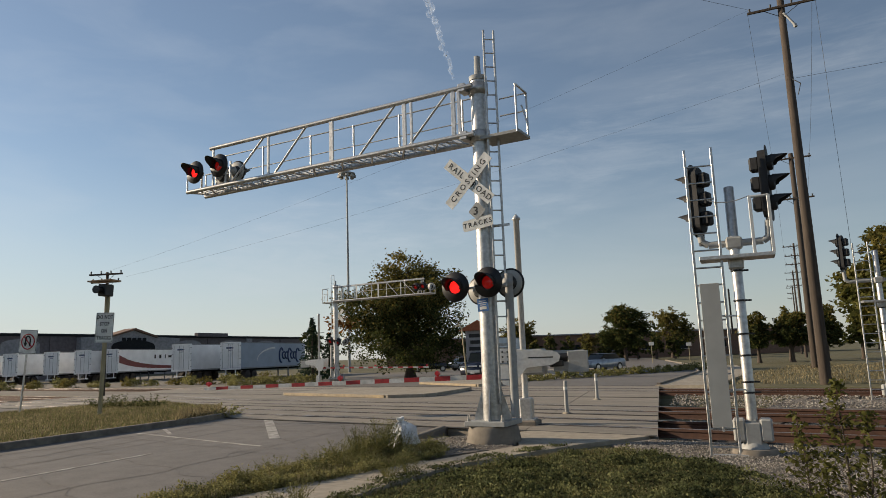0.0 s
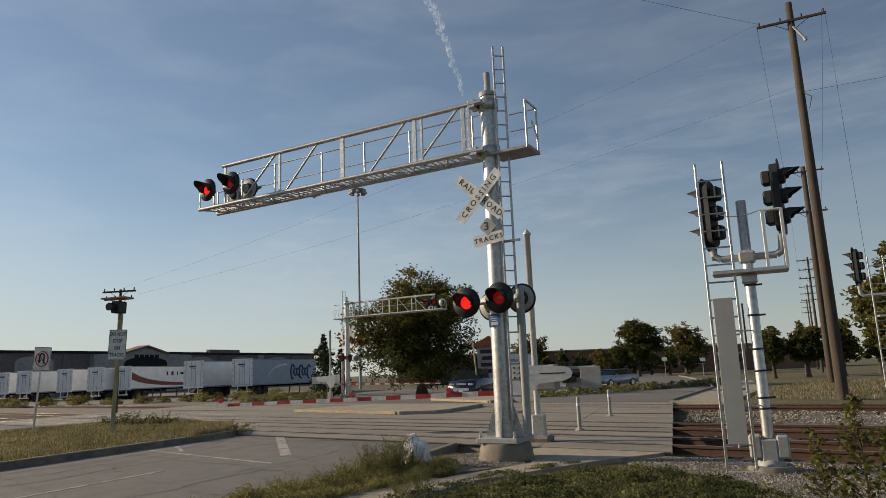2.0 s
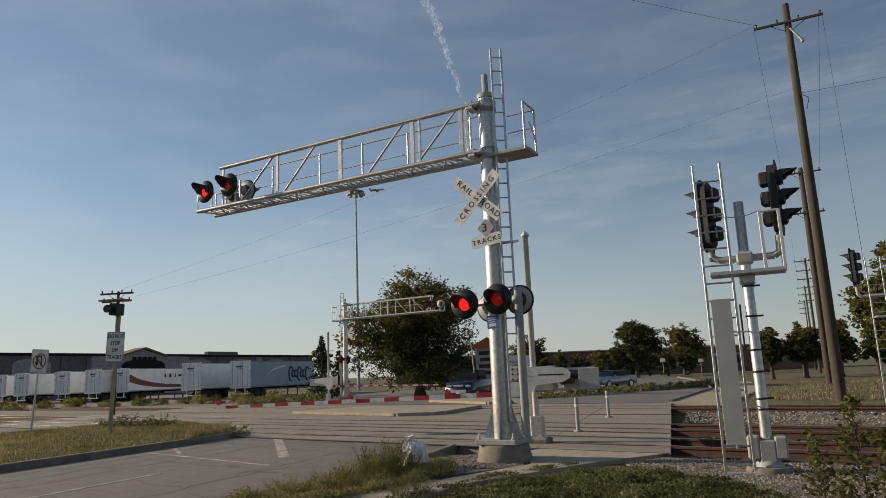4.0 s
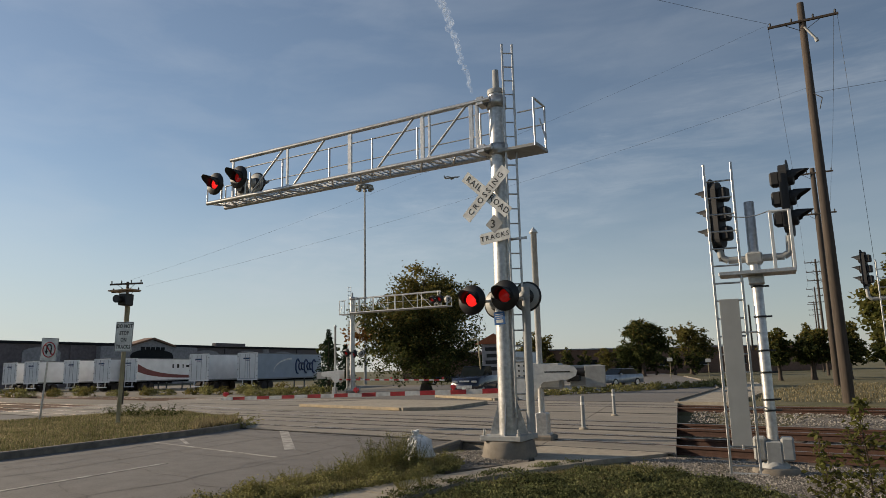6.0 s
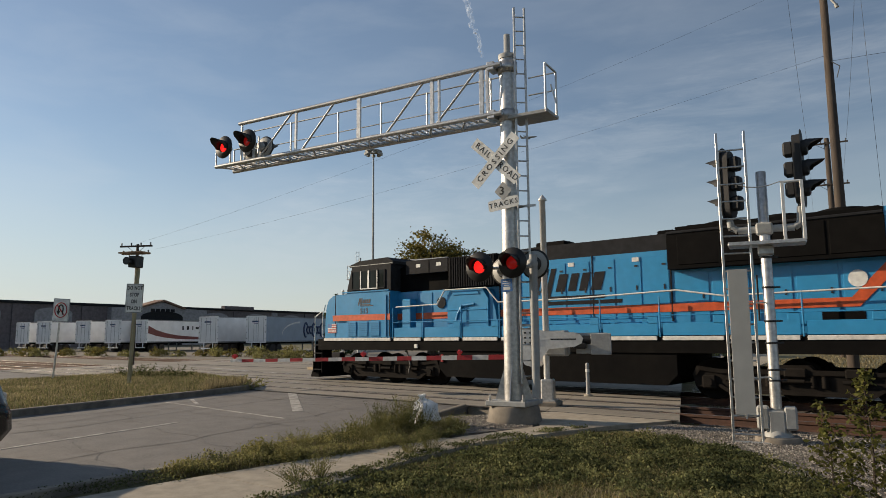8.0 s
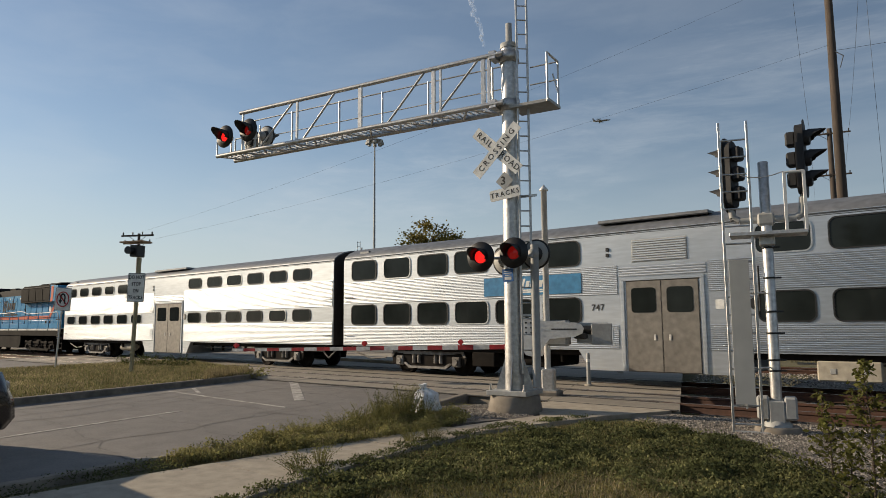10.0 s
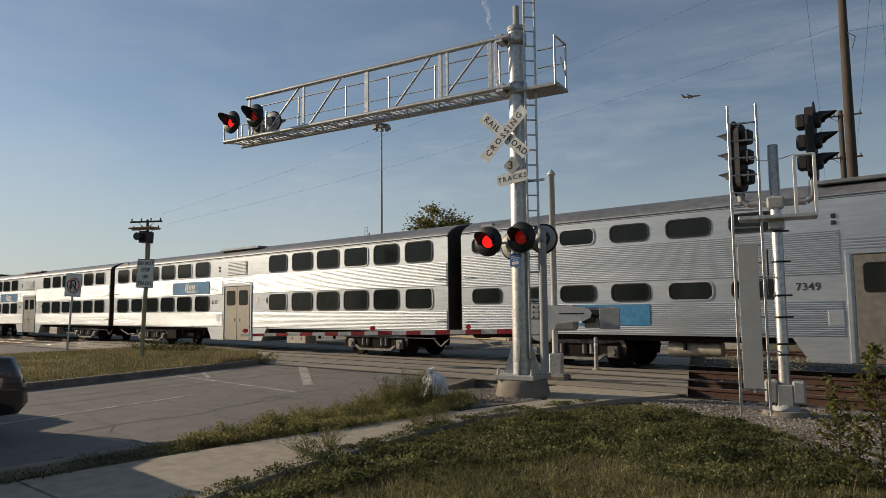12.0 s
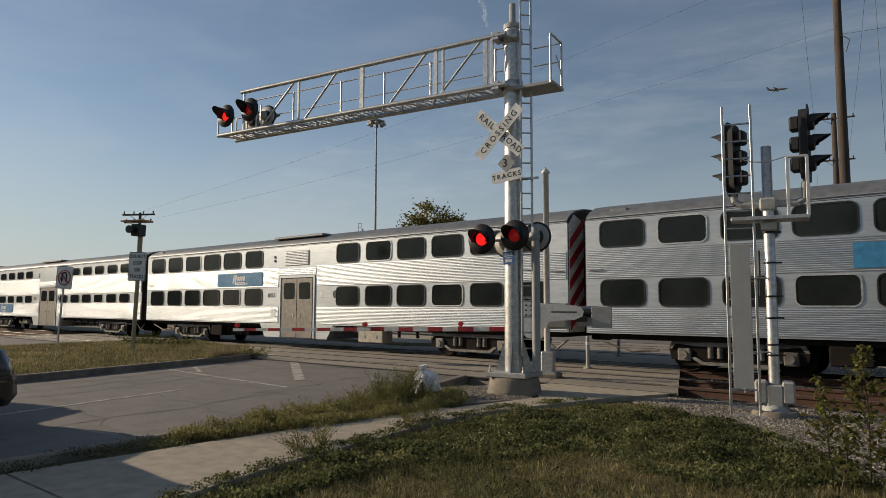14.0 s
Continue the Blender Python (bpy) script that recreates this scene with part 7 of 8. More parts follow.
def broad_tree(x, y, h, w, label, clumps=260, per=34, leaf=0.34, mat="leaf_dark", gold=0.25, trunk=None, seed=1, base=0.12, name="tree"):
    """A broadleaf tree: tapered trunk, limbs, and a ragged crown of small leaves in clumps."""
    rng = np.random.default_rng(seed)
    t = thing(name, label, "tree", pose(x, y, -0.05))
    tr = trunk or h * 0.035
    part("trunk", Geo().lathe([(tr * 1.5, 0), (tr, h * 0.06), (tr * 0.8, h * 0.35), (tr * 0.25, h * 0.85)], 10), M["bark"], t)
    lobes = []
    for k in range(9):
        a = rng.uniform(0, 2 * np.pi)
        rr = rng.uniform(0.12, 0.30) * w
        zc = h * rng.uniform(0.36, 0.78)
        narrow = 1.0 - 0.7 * max(0.0, (zc / h - 0.55))
        lobes.append((rr * np.cos(a) * narrow, rr * np.sin(a) * narrow, zc, w * rng.uniform(0.16, 0.26), w * rng.uniform(0.16, 0.26), h * rng.uniform(0.12, 0.19)))
    lobes.append((0, 0, h * 0.80, w * 0.20, w * 0.20, h * 0.19))
    lobes.append((0, 0, h * 0.45, w * 0.36, w * 0.36, h * 0.28))
    if base < 0.1:
        lobes.append((0, 0, h * 0.27, w * 0.42, w * 0.42, h * 0.22))
    for k, lb in enumerate(lobes[:9]):
        a = Vector((0, 0, h * 0.2 + k * h * 0.03))
        mid = a.lerp(Vector(lb[:3]), 0.5) + Vector((0, 0, h * 0.04))
        part("limb", Geo().cyl(a, mid, tr * 0.45, tr * 0.3, n=6).cyl(mid, lb[:3], tr * 0.3, tr * 0.1, n=6), M["bark"], t)
    pts = clump_points(lobes, clumps, per, w * 0.026, rng)
    pts = pts[pts[:, 2] > h * base]
    # gold leaves are picked by height, more of them towards the top
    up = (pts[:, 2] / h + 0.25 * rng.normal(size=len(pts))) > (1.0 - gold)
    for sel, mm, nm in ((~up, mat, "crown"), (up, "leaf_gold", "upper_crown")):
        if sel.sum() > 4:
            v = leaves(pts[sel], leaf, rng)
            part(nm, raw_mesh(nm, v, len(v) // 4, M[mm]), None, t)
    return t


big_tree = broad_tree(-38.9, 45.5, 11.3, 14.0, "large spreading broadleaf tree with dark green leaves, gold towards the top", 1000, 60, 0.25, seed=3, gold=0.46, base=0.04)
extra = leaves(np.random.default_rng(5).normal(size=(420, 3)) * np.array([0.7, 0.7, 0.35]) + np.array([-4.6, -3.2, 4.9]), 0.36, np.random.default_rng(6))
part("orange_bough", raw_mesh("orange_bough", extra, len(extra) // 4, M["leaf_orange"]), None, big_tree, "orange autumn bough")
broad_tree(-43.0, 101.5, 9.0, 10.5, "rounded dark green broadleaf tree beside the road", 340, 38, 0.42, seed=11, gold=0.15, base=0.15)
broad_tree(-43.2, 123, 9.4, 9.5, "broadleaf tree with yellowing crown beside the road", 200, 30, 0.45, seed=12, gold=0.6, base=0.2)
broad_tree(-48.6, 100.5, 4.8, 4.0, "small yellow-green broadleaf tree by the building", 90, 24, 0.34, seed=13, gold=0.7, mat="leaf_weed")
broad_tree(-72, 118, 9.0, 9.0, "yellowing broadleaf tree beyond the crossing", 180, 26, 0.5, seed=14, gold=0.7)
for k in range(9):
    broad_tree(-63 + k * 2.9, 108 + k * 0.8, 4.2 + (k * 37 % 10) * 0.16, 3.8, "low dark green tree in a hedge row", 60, 24, 0.4, seed=20 + k, gold=0.2, base=0.05)
for k, (x, y, h, w) in enumerate(((-17.0, 72.5, 5.3, 4.4), (-14.2, 73.5, 5.6, 4.6), (-11.6, 76, 5.8, 4.8), (-15.6, 80, 5.4, 4.6), (-9.0, 80, 5.6, 4.8))):
    broad_tree(x, y, h, w, "small round street tree on the mown verge", 190, 34, 0.30, seed=40 + k, gold=0.3, base=0.30)
broad_tree(-2.9, 45.0, 8.6, 8.4, "tall broadleaf tree with dense olive green crown", 800, 44, 0.30, seed=51, gold=0.25, mat="leaf_sapling", base=0.12)
broad_tree(2.8, 48, 9.9, 8.6, "tall broadleaf tree with dense olive green crown", 260, 40, 0.38, seed=52, gold=0.3, base=0.12)
for k in range(10):
    broad_tree(-35 + k * 9.5, 165 + (k * 53 % 17), 6.5 + (k * 29 % 7) * 0.5, 9, "distant broadleaf tree on the skyline", 70, 22, 0.7, seed=60 + k, gold=0.25, base=0.02)
for k in range(6):
    broad_tree(-128 + k * 9, 150 + k * 6, 8.0, 8.5, "distant broadleaf tree beyond the store", 70, 22, 0.6, seed=80 + k, gold=0.1, base=0.02)
broad_tree(-104, 92, 9.0, 6.0, "dark broadleaf tree at the end of the store", 110, 26, 0.4, seed=91, gold=0.05)


for k in range(14):
    broad_tree(-70 + k * 9.0, -34 - (k * 41 % 13), 9.0 + (k * 23 % 6) * 0.5, 10, "broadleaf tree across the lots, mirrored in the train windows", 60, 26, 0.8, seed=500 + k, gold=0.1, base=0.02)


def spruce(x, y, h, w, label, seed):
    rng = np.random.default_rng(seed)
    t = thing("spruce_tree", label, "tree", pose(x, y, -0.05))
    part("trunk", Geo().lathe([(0.14, 0), (0.02, h)], 8), M["bark"], t)
    pts = []
    for k in range(22):
        z = h * (0.08 + 0.90 * k / 21)
        r = w / 2 * (1 - z / h) ** 0.85
        for q in range(int(6 + 12 * (1 - z / h))):
            a = rng.uniform(0, 2 * np.pi)
            for s in np.linspace(0.25, 1.0, 7):
                pts.append((r * s * np.cos(a), r * s * np.sin(a), z - 0.28 * r * s + 0.06 * rng.normal()))
    v = leaves(np.array(pts), 0.26, rng, 0.5, 0.45)
    part("crown", raw_mesh("crown", v, len(v) // 4, M["needles"]), None, t)


spruce(-47.0, 41.6, 5.6, 3.4, "dark green spruce tree beside the trailers", 5)
spruce(-49.0, 45.5, 4.4, 2.8, "small dark spruce tree beside the trailers", 6)


def bush(name, x, y, rx, ry, h, label, mat, n, leaf, seed):
    rng = np.random.default_rng(seed)
    pts = clump_points([(0, 0, h * 0.35, rx, ry, h * 0.6)], n, 16, 0.10 * h + 0.03, rng)
    pts = pts[pts[:, 2] > 0.01]
    v = leaves(pts, leaf, rng, -0.4)
    ob = tagged(part(name, raw_mesh(name, v, len(v) // 4, M[mat]), None), label, "bush")
    ob.matrix_basis = pose(x, y, -0.03)
    return ob


for k in range(26):
    x, y = -49.5 - k * 1.5 + RNG.uniform(-0.6, 0.6), 37.5 - k * 0.55 + RNG.uniform(-1.0, 1.0)
    bush("weed_bush", x, y, 0.9, 0.8, 0.6 + 0.5 * RNG.random(), "yellow-green weeds along the gravel yard", "leaf_weed" if k % 3 else "leaf_gold", 34, 0.16, 100 + k)
for k in range(8):
    bush("weed_bush", -46.5 + k * 0.9, 33.4 + k * 0.25, 1.0, 0.9, 0.8, "low green weeds beside the crossing", "leaf_weed", 40, 0.14, 140 + k)
for k in range(12):
    bush("weed_bush", -21.8 + k * 0.75 - 0.3 * k, 38.2 + k * 1.7, 0.9, 1.0, 0.55, "rough green weeds along the far kerb", "leaf_weed", 34, 0.16, 160 + k)


def inside(px, py, poly):
    n, ok = len(poly), np.zeros(len(px), bool)
    for i in range(n):
        (x0, y0), (x1, y1) = poly[i], poly[(i + 1) % n]
        hit = ((y0 > py) != (y1 > py)) & (px < (x1 - x0) * (py - y0) / (y1 - y0 + 1e-12) + x0)
        ok ^= hit
    return ok


def scatter(poly, n, rng):
    p = np.array(poly)
    out = np.zeros((0, 2))
    while len(out) < n:
        q = rng.uniform(p.min(0), p.max(0), (n * 2, 2))
        out = np.concatenate([out, q[inside(q[:, 0], q[:, 1], poly)]])
    return out[:n]


def blades(name, xy, z, h, w, mat, label, rng, lean=0.5):
    """Upright tapered grass blades, each bent once."""
    n = len(xy)
    a = rng.uniform(0, 2 * np.pi, n)
    hh = h * rng.uniform(0.45, 1.25, n)
    b = rng.uniform(0, lean, n) * hh
    side_v = np.stack([-np.sin(a), np.cos(a), 0 * a], 1) * (w * rng.uniform(0.6, 1.2, n) / 2)[:, None]
    way = np.stack([np.cos(a), np.sin(a), 0 * a], 1)
    p = np.concatenate([xy, np.full((n, 1), z)], 1) if np.isscalar(z) else np.concatenate([xy, z[:, None]], 1)
    up = np.array([0, 0, 1.0])
    mid = p + up * (hh * 0.55)[:, None] + way * (b * 0.35)[:, None]
    top = p + up * hh[:, None] + way * b[:, None]
    v = np.stack([p - side_v, p + side_v, mid + side_v * 0.8, mid - side_v * 0.8, mid - side_v * 0.8, mid + side_v * 0.8, top + side_v * 0.12, top - side_v * 0.12], 1).reshape(-1, 3)
    return tagged(part(name, raw_mesh(name, v, len(v) // 4, M[mat]), None), label, "grass", kind="stuff")


def patchy(xy, scale, cut, rng):
    keep = np.array([noise.noise((p[0] * scale, p[1] * scale, 5.0)) for p in xy]) + 0.25 * rng.normal(size=len(xy)) > cut
    return xy[keep]


LAWN = [(-6.62, 9.0), (-5.95, 11.3), (-5.2, 12.0), (-4.2, 11.5), (-3.0, 10.6), (-1.6, 9.0), (-0.5, 7.8), (0.9, 6.7), (2.5, 4.5), (1.0, 1.5), (-5.4, 1.5), (-5.75, 3.0), (-6.2, 4.9), (-6.6, 7.2)]
rg = np.random.default_rng(21)
blades("lawn_grass", scatter(LAWN, 52000, rg), -0.06, 0.075, 0.010, "blade", "short rough yellow-green lawn grass", rg, 0.9)
blades("dry_grass", patchy(scatter(LAWN, 52000, rg), 0.8, -0.05, rg), -0.06, 0.07, 0.009, "blade_dry", "dead straw-coloured grass in the lawn", rg, 1.3)
low = scatter(LAWN, 70000, rg)
lump = np.array([0.55 + 0.9 * noise.noise((p[0] * 3.1, p[1] * 3.1, 2.0)) for p in low])
v = leaves(np.concatenate([low, (-0.055 + 0.075 * rg.random(len(low)) * np.clip(lump, 0.15, 1.3))[:, None]], 1), 0.024, rg, -0.3, 0.5)
tagged(part("lawn_clover", raw_mesh("lawn_clover", v, len(v) // 4, M["leaf_lawn"]), None), "fine low clover mixed into the lawn", "grass", kind="stuff")
WEEDY = [(-6.4, 8.6), (-5.7, 10.8), (-5.0, 11.6), (-4.2, 11.2), (-3.0, 10.6), (-1.8, 9.2), (-1.0, 8.1), (-2.4, 6.9), (-4.2, 7.2), (-5.3, 5.6), (-5.2, 3.0), (-5.6, 3.1), (-6.0, 4.6), (-6.35, 6.4)]


def leafy(name, centres, height, per, size, mat, label, rng, z=0.0, spread=0.045, seed=9.0):
    """Low broad-leaved plants: each a rosette of up-tilted leaves on short stems, taller where the growth is rank."""
    n = len(centres)
    rank = np.array([0.55 + 1.1 * noise.noise((p[0] * 2.2, p[1] * 2.2, seed)) for p in centres])
    top = height * np.clip(rank, 0.2, 1.5) * rng.uniform(0.5, 1.1, n)
    xy = np.repeat(centres, per, 0) + rng.normal(size=(n * per, 2)) * spread
    zz = z + np.repeat(top, per) * rng.random(n * per) ** 0.6
    v = leaves(np.concatenate([xy, zz[:, None]], 1), size, rng, -0.5, 0.62)
    tagged(part(name, raw_mesh(name, v, len(v) // 4, M[mat]), None), label, "weeds", kind="stuff")


leafy("broadleaf_weeds", patchy(scatter(WEEDY, 9500, rg), 0.9, -0.12, rg), 0.14, 12, 0.042, "leaf_clover", "dense dark green broadleaf weeds in the lawn", rg, -0.05)
leafy("pale_weeds", patchy(scatter(WEEDY, 3000, rg), 1.7, 0.05, rg), 0.16, 8, 0.038, "leaf_pale", "lighter fresh green weeds among the dark ones", rg, -0.05, seed=4.0)
leafy("scattered_weeds", patchy(scatter(LAWN, 8500, rg), 1.3, 0.06, rg), 0.08, 8, 0.032, "leaf_clover", "low weeds scattered through the thin lawn", rg, -0.055, seed=2.0)
STRIP = [(-8.35, 4.5), (-8.6, 5.2), (-8.75, 6.0), (-8.95, 7.2), (-9.1, 8.2), (-9.5, 10.2), (-8.9, 10.5), (-8.0, 10.3), (-7.5, 9.6), (-7.45, 8.0), (-7.6, 6.6), (-7.85, 5.6), (-8.0, 4.9)]
xy = patchy(scatter(STRIP, 14000, rg), 1.6, 0.0, rg)
blades("verge_grass", xy, 0.0, 0.13, 0.008, "blade", "rough yellow-green grass along the kerb", rg, 1.0)
blades("verge_straw", patchy(scatter(STRIP, 6000, rg), 1.4, 0.0, rg), 0.0, 0.16, 0.006, "blade_dry", "dry grass stalks along the kerb", rg, 1.0)
leafy("verge_weeds", patchy(scatter(STRIP, 5200, rg), 1.2, -0.2, rg), 0.22, 9, 0.036, "leaf_weed", "low yellow-green weeds spilling over the kerb", rg, 0.0, seed=3.0)
SPILL = [(-5.55, 2.6), (-5.95, 3.3), (-6.25, 4.3), (-6.45, 5.2), (-6.75, 6.3), (-6.85, 7.3), (-6.9, 8.5), (-6.8, 9.6), (-6.4, 11.2), (-6.1, 11.7), (-6.35, 10.4), (-6.66, 9.0), (-6.5, 7.2), (-6.15, 4.9), (-5.5, 2.6)]
leafy("footway_weeds", patchy(scatter(SPILL, 1100, rg), 2.4, 0.0, rg), 0.08, 10, 0.032, "leaf_clover", "dark weeds creeping over the footway edge", rg, 0.02, seed=6.0)
xy = patchy(scatter([(-7.95, 1.6), (-8.45, 3.2), (-8.5, 4.6), (-7.7, 4.6), (-7.75, 3.4), (-7.8, 1.6)], 3500, rg), 2.0, 0.1, rg)
v = leaves(np.concatenate([xy, (0.01 + 0.09 * rg.random(len(xy)) ** 1.5)[:, None]], 1), 0.03, rg, -0.3, 0.5)
tagged(part("kerb_weeds", raw_mesh("kerb_weeds", v, len(v) // 4, M["leaf_clover"]), None), "low weeds and dead leaves along the kerb", "weeds", kind="stuff")


def tall_weed(x, y, h, label, mat, seed, stalks=14, spread=0.22, leaf=0.05, n=26):
    rng = np.random.default_rng(seed)
    t = thing("tall_weed", label, "weed", pose(x, y, -0.03))
    pts = []
    for k in range(stalks):
        a, b = rng.uniform(0, 6.28), rng.uniform(0.2, 1.0) * spread
        root = Vector((0.4 * b * math.cos(a), 0.4 * b * math.sin(a), 0))
        tip = Vector((2.0 * b * math.cos(a), 2.0 * b * math.sin(a), h * rng.uniform(0.6, 1.1)))
        mid = root.lerp(tip, 0.55) - Vector((0.2 * b * math.cos(a), 0.2 * b * math.sin(a), 0))
        part("stem", Geo().cyl(root, mid, 0.005, 0.004, n=4, caps=False).cyl(mid, tip, 0.004, 0.001, n=4, caps=False), M["leaf_weed"], t)
        for q in range(n):
            s = rng.uniform(0.12, 1.0)
            p = root.lerp(mid, s * 2) if s < 0.5 else mid.lerp(tip, s * 2 - 1)
            pts.append(np.array(p) + rng.normal(size=3) * 0.02)
    v = leaves(np.array(pts), leaf, rng, -0.2, 0.35)
    part("leaves", raw_mesh("leaves", v, len(v) // 4, M[mat]), None, t)
    return t


for k, (x, y, h) in enumerate(((-8.55, 9.15, 0.66), (-8.35, 8.9, 0.68), (-8.75, 9.45, 0.62), (-8.2, 9.3, 0.6), (-8.45, 8.5, 0.5), (-8.8, 8.4, 0.42), (-8.1, 8.9, 0.5), (-8.0, 9.7, 0.36), (-8.6, 7.8, 0.36), (-8.3, 7.3, 0.32), (-8.7, 6.9, 0.3), (-8.4, 6.2, 0.3), (-8.35, 5.4, 0.22), (-8.35, 6.7, 0.34), (-8.2, 7.9, 0.42), (-8.65, 8.7, 0.55), (-8.9, 9.0, 0.5), (-7.95, 6.2, 0.26), (-6.9, 8.0, 0.34), (-6.95, 7.6, 0.3), (-6.75, 5.7, 0.3), (-6.6, 5.3, 0.24))):
    tall_weed(x, y, h, "tall wispy green weed growing at the kerb", "leaf_weed" if k % 3 else "leaf_clover", 200 + k, 22, 0.16 if h > 0.45 else 0.22, 0.03 if h > 0.45 else 0.028, 44 if h > 0.45 else 30)
for k, (x, y) in enumerate(((-27.8, 14.2), (-27.0, 14.4), (-28.4, 14.0), (-26.2, 14.7), (-22.0, 14.6), (-20.9, 14.2), (-19.6, 13.3), (-21.6, 13.4))):
    tall_weed(x, y, 0.6 if k < 4 else 0.35, "dark weed clump on the traffic island", "leaf_dark" if k < 4 else "leaf_weed", 230 + k, 20, 0.5, 0.10, 18)
ISLE = [(-16.5, 2.5)] + [(x - 0.1, y) for x, y in ISLAND[1:10]] + [(-29, 2.5)]
isl = scatter(ISLE, 40000, rg)
blades("island_grass", isl, 0.11, 0.095, 0.02, "blade", "rough grass on the traffic island", rg, 0.8)
blades("island_straw", scatter(ISLE, 24000, rg), 0.11, 0.11, 0.018, "blade_dry", "dry grass on the traffic island", rg, 0.8)
blades("far_verge_grass", scatter([(-11, 34), (25, 32), (40, 60), (-12, 62)], 22000, rg), -0.06, 0.15, 0.04, "blade_dry", "mown dry verge grass beyond the tracks", rg, 0.6)
blades("kerb_edge_grass", scatter([(-18.6, 11.2), (-19.4, 13.2), (-20.6, 14.2), (-21.6, 14.4), (-20.4, 12.4)], 1800, rg), 0.11, 0.26, 0.02, "blade_dry", "tall dry grass at the island nose", rg, 0.8)


def sapling(x, y, h, label, seed, stems=1):
    """A leafy upright sapling with broad leaves on arching stems."""
    rng = np.random.default_rng(seed)
    t = thing("sapling", label, "sapling", pose(x, y, -0.03))
    for s in range(stems):
        top = Vector((rng.uniform(-0.12, 0.12), rng.uniform(-0.12, 0.12), h * rng.uniform(0.85, 1.0)))
        part("stem", Geo().cyl((0, 0, 0), top * 0.5 + Vector((0.03, 0, 0)), 0.012, 0.009, n=6).cyl(top * 0.5 + Vector((0.03, 0, 0)), top, 0.009, 0.003, n=6), M["bark"], t)
        pts = []
        for k in range(int(44 * h)):
            f = rng.uniform(0.12, 1.0)
            a, ln = rng.uniform(0, 6.28), (0.30 * (1 - f) + 0.07) * rng.uniform(0.5, 1.2)
            p0 = top * f
            p1 = p0 + Vector((ln * math.cos(a), ln * math.sin(a), ln * 0.5))
            part("twig", Geo().cyl(p0, p1, 0.004, 0.002, n=4, caps=False), M["bark"], t)
            for q in range(8):
                pts.append(np.array(p0.lerp(p1, rng.uniform(0.3, 1.05))) + rng.normal(size=3) * 0.015)
        v = leaves(np.array(pts), 0.06, rng, 0.5, 0.55)
        part("foliage", raw_mesh("foliage", v, len(v) // 4, M["leaf_sapling"]), None, t)


sapling(-1.16, 7.95, 1.50, "leafy yellow-green sapling in the gravel", 301)
sapling(-0.98, 7.7, 1.05, "leafy yellow-green sapling in the gravel", 302)
sapling(-1.58, 8.3, 1.05, "slim leafy sapling in the gravel", 303)
sapling(-0.75, 8.1, 0.9, "slim leafy sapling in the gravel", 304)
sapling(-1.35, 7.6, 0.6, "short leafy sapling in the gravel", 305)


def stones(name, poly, n, size, z, label, seed, mat="gravel"):
    """Loose angular stones."""
    rng = np.random.default_rng(seed)
    xy = scatter(poly, n, rng)
    oct_v = np.array([(1, 0, 0), (0, 1, 0), (-1, 0, 0), (0, -1, 0), (0, 0, 1), (0, 0, -1)], float)
    tri = np.array([(0, 1, 4), (1, 2, 4), (2, 3, 4), (3, 0, 4), (1, 0, 5), (2, 1, 5), (3, 2, 5), (0, 3, 5)])
    s = size * rng.uniform(0.4, 1.25, (n, 1, 1)) / 2
    v = oct_v[None] * s * rng.uniform(0.55, 1.2, (n, 6, 1)) * np.array([1, 1, 0.7])
    a = rng.uniform(0, 6.28, n)
    c, q = np.cos(a)[:, None], np.sin(a)[:, None]
    v = np.stack([v[..., 0] * c - v[..., 1] * q, v[..., 0] * q + v[..., 1] * c, v[..., 2]], -1)
    v += np.concatenate([xy, (z + 0.15 * s[:, 0])], 1)[:, None]
    me = bpy.data.meshes.new(name)
    me.from_pydata(v.reshape(-1, 3).tolist(), [], (tri[None] + 6 * np.arange(n)[:, None, None]).reshape(-1, 3).tolist())
    me.materials.append(M[mat])
    tagged(part(name, me, None), label, "gravel", kind="stuff")


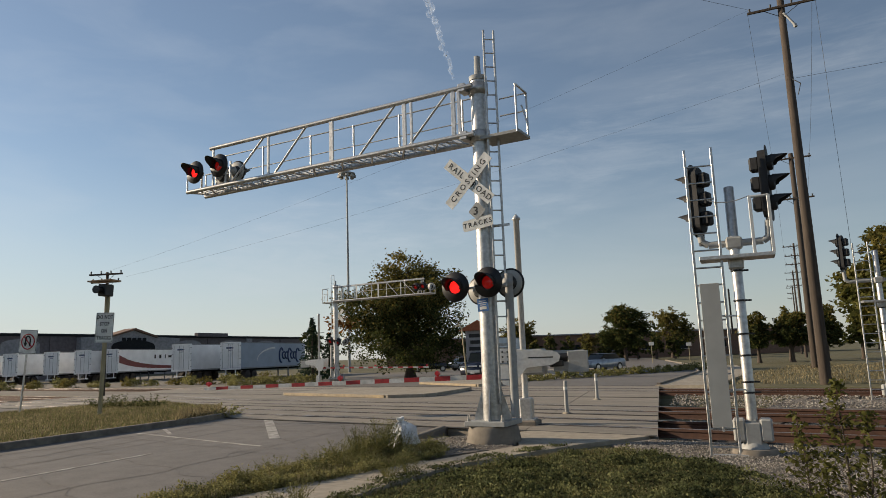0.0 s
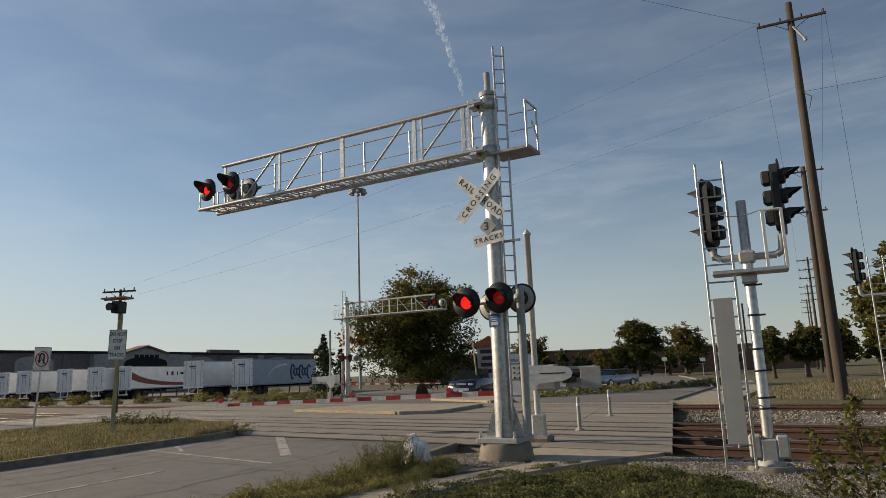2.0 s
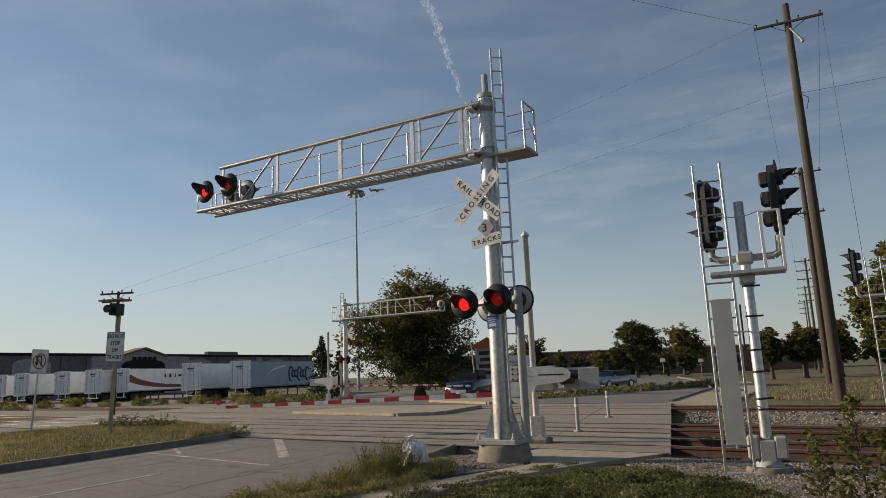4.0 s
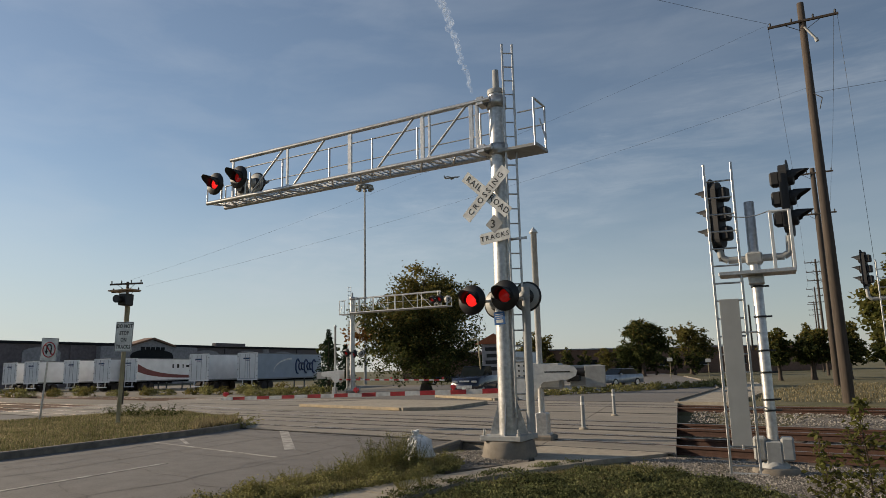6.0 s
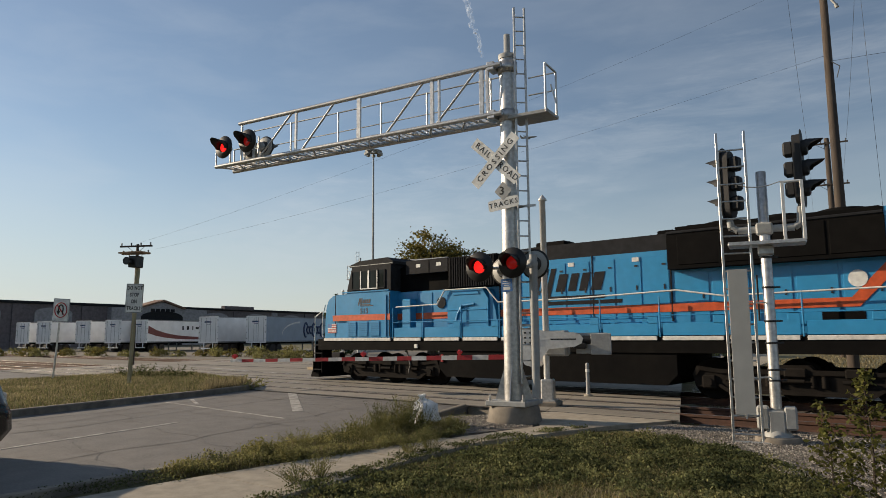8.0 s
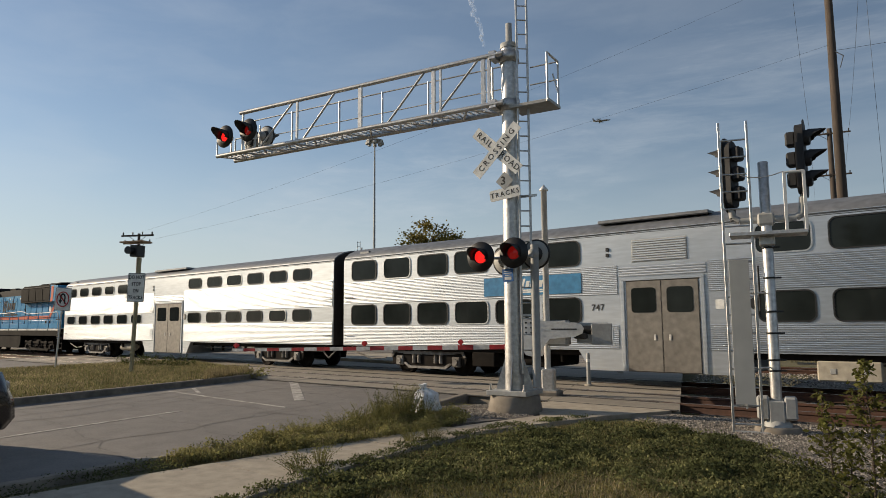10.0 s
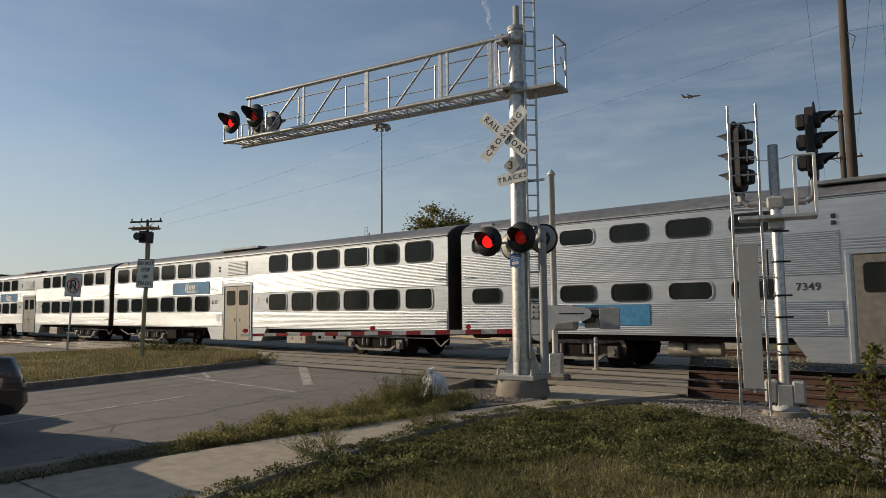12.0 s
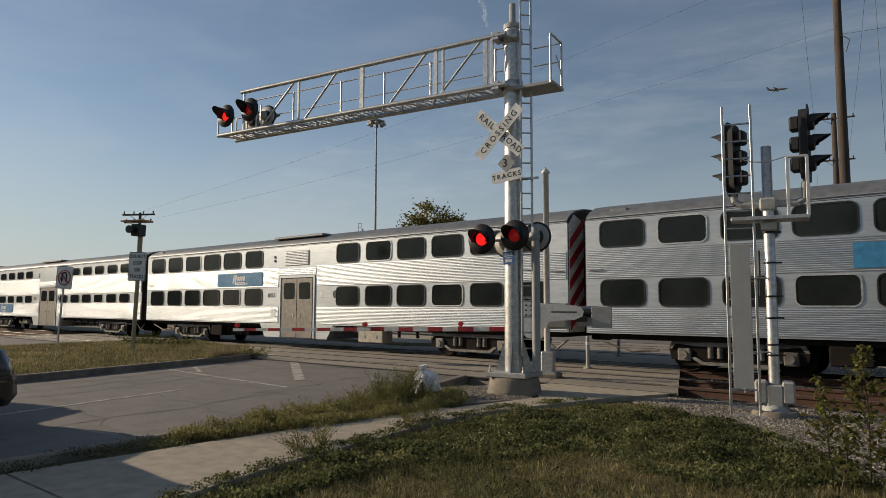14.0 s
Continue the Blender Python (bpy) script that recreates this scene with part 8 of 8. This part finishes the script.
stones("loose_gravel", [(-5.1, 13.1), (-5.5, 12.2), (-4.4, 11.3), (-3.2, 10.4), (-1.8, 8.8), (-0.7, 7.6), (0.7, 6.5), (3, 6), (3, 13.1)], 22000, 0.038, -0.012, "loose grey crushed stone beside the track", 401)
stones("ballast_stones", [(-5.0, 13.5), (6, 13.5), (6, 22.6), (-8.0, 22.6)], 9000, 0.075, -0.22, "crushed stone ballast between the rails", 402)
stones("ballast_stones", [(-8.2, 22.5), (8, 22.5), (8, 30.5), (-10.6, 30.5)], 7000, 0.09, -0.14, "pale crushed stone between the far tracks", 403)
stones("loose_gravel", [(-8.3, 13.2), (-9.5, 10.9), (-8.9, 9.6), (-7.7, 9.6), (-7.1, 11.0), (-8.0, 12.8)], 2500, 0.04, 0.02, "loose gravel round the mast footing", 404)
litter = thing("litter", "scrap of white paper lying in the grass", "litter", pose(-3.0, 5.35, 0.0, 8, 5, 30))
part("scrap", Geo().add([(-0.12, -0.05, 0), (0.02, -0.06, 0.03), (0.13, -0.03, 0.0), (0.12, 0.05, 0.02), (0.0, 0.04, 0.05), (-0.1, 0.05, 0.01)], [(0, 1, 4, 5), (1, 2, 3, 4)]), M["white_sign"], litter)


# ---- what moves ----
FRONT = [(0.0, 162.0), (7.5, -10.45), (8.0, -22.0), (11.0, -91.3), (11.5, -102.8), (12.0, -114.7), (12.5, -125.75), (14.0, -161.6)]  # the locomotive's front, along the track


def motions():
    walk(LOCO, [(t, pose(x, TRACKS[1], 0.0)) for t, x in FRONT])
    for k, car in enumerate(CARS):
        walk(car, [(t, pose(x + 22.62 + 25.9 * k, TRACKS[1], 0.0)) for t, x in FRONT])
    # the pickup rolls up to the far gate and stops
    walk(PICKUP, [(t, pose(-28.4 - 0.26 * d, 38.6 + 0.966 * d, 0, 0, 0, ROAD_TURN + 180)) for t, d in ((0.0, 4.6), (0.5, 3.4), (1.0, 2.0), (1.5, 0.9), (2.0, 0.2), (2.5, 0.0), (14.0, 0.0))])
    # a car in the next lane creeps forward
    walk(VAN, [(t, pose(-14.9 - 0.26 * d, 1.6 + 0.966 * d, 0, 0, 0, ROAD_TURN)) for t, d in ((0.0, -9.0), (8.0, -6.0), (10.5, -1.3), (12.5, -0.3), (14.0, 0.0))])
    walk(PLANE, [(t, pose(x, y, z, 0, 0, 200)) for t, x, y, z in ((0.0, -1307, 931, 406), (5.0, -981, 1135, 425), (11.0, -588, 1380, 447), (12.5, -467, 1425, 445), (14.0, -342, 1460, 440))])


motions()
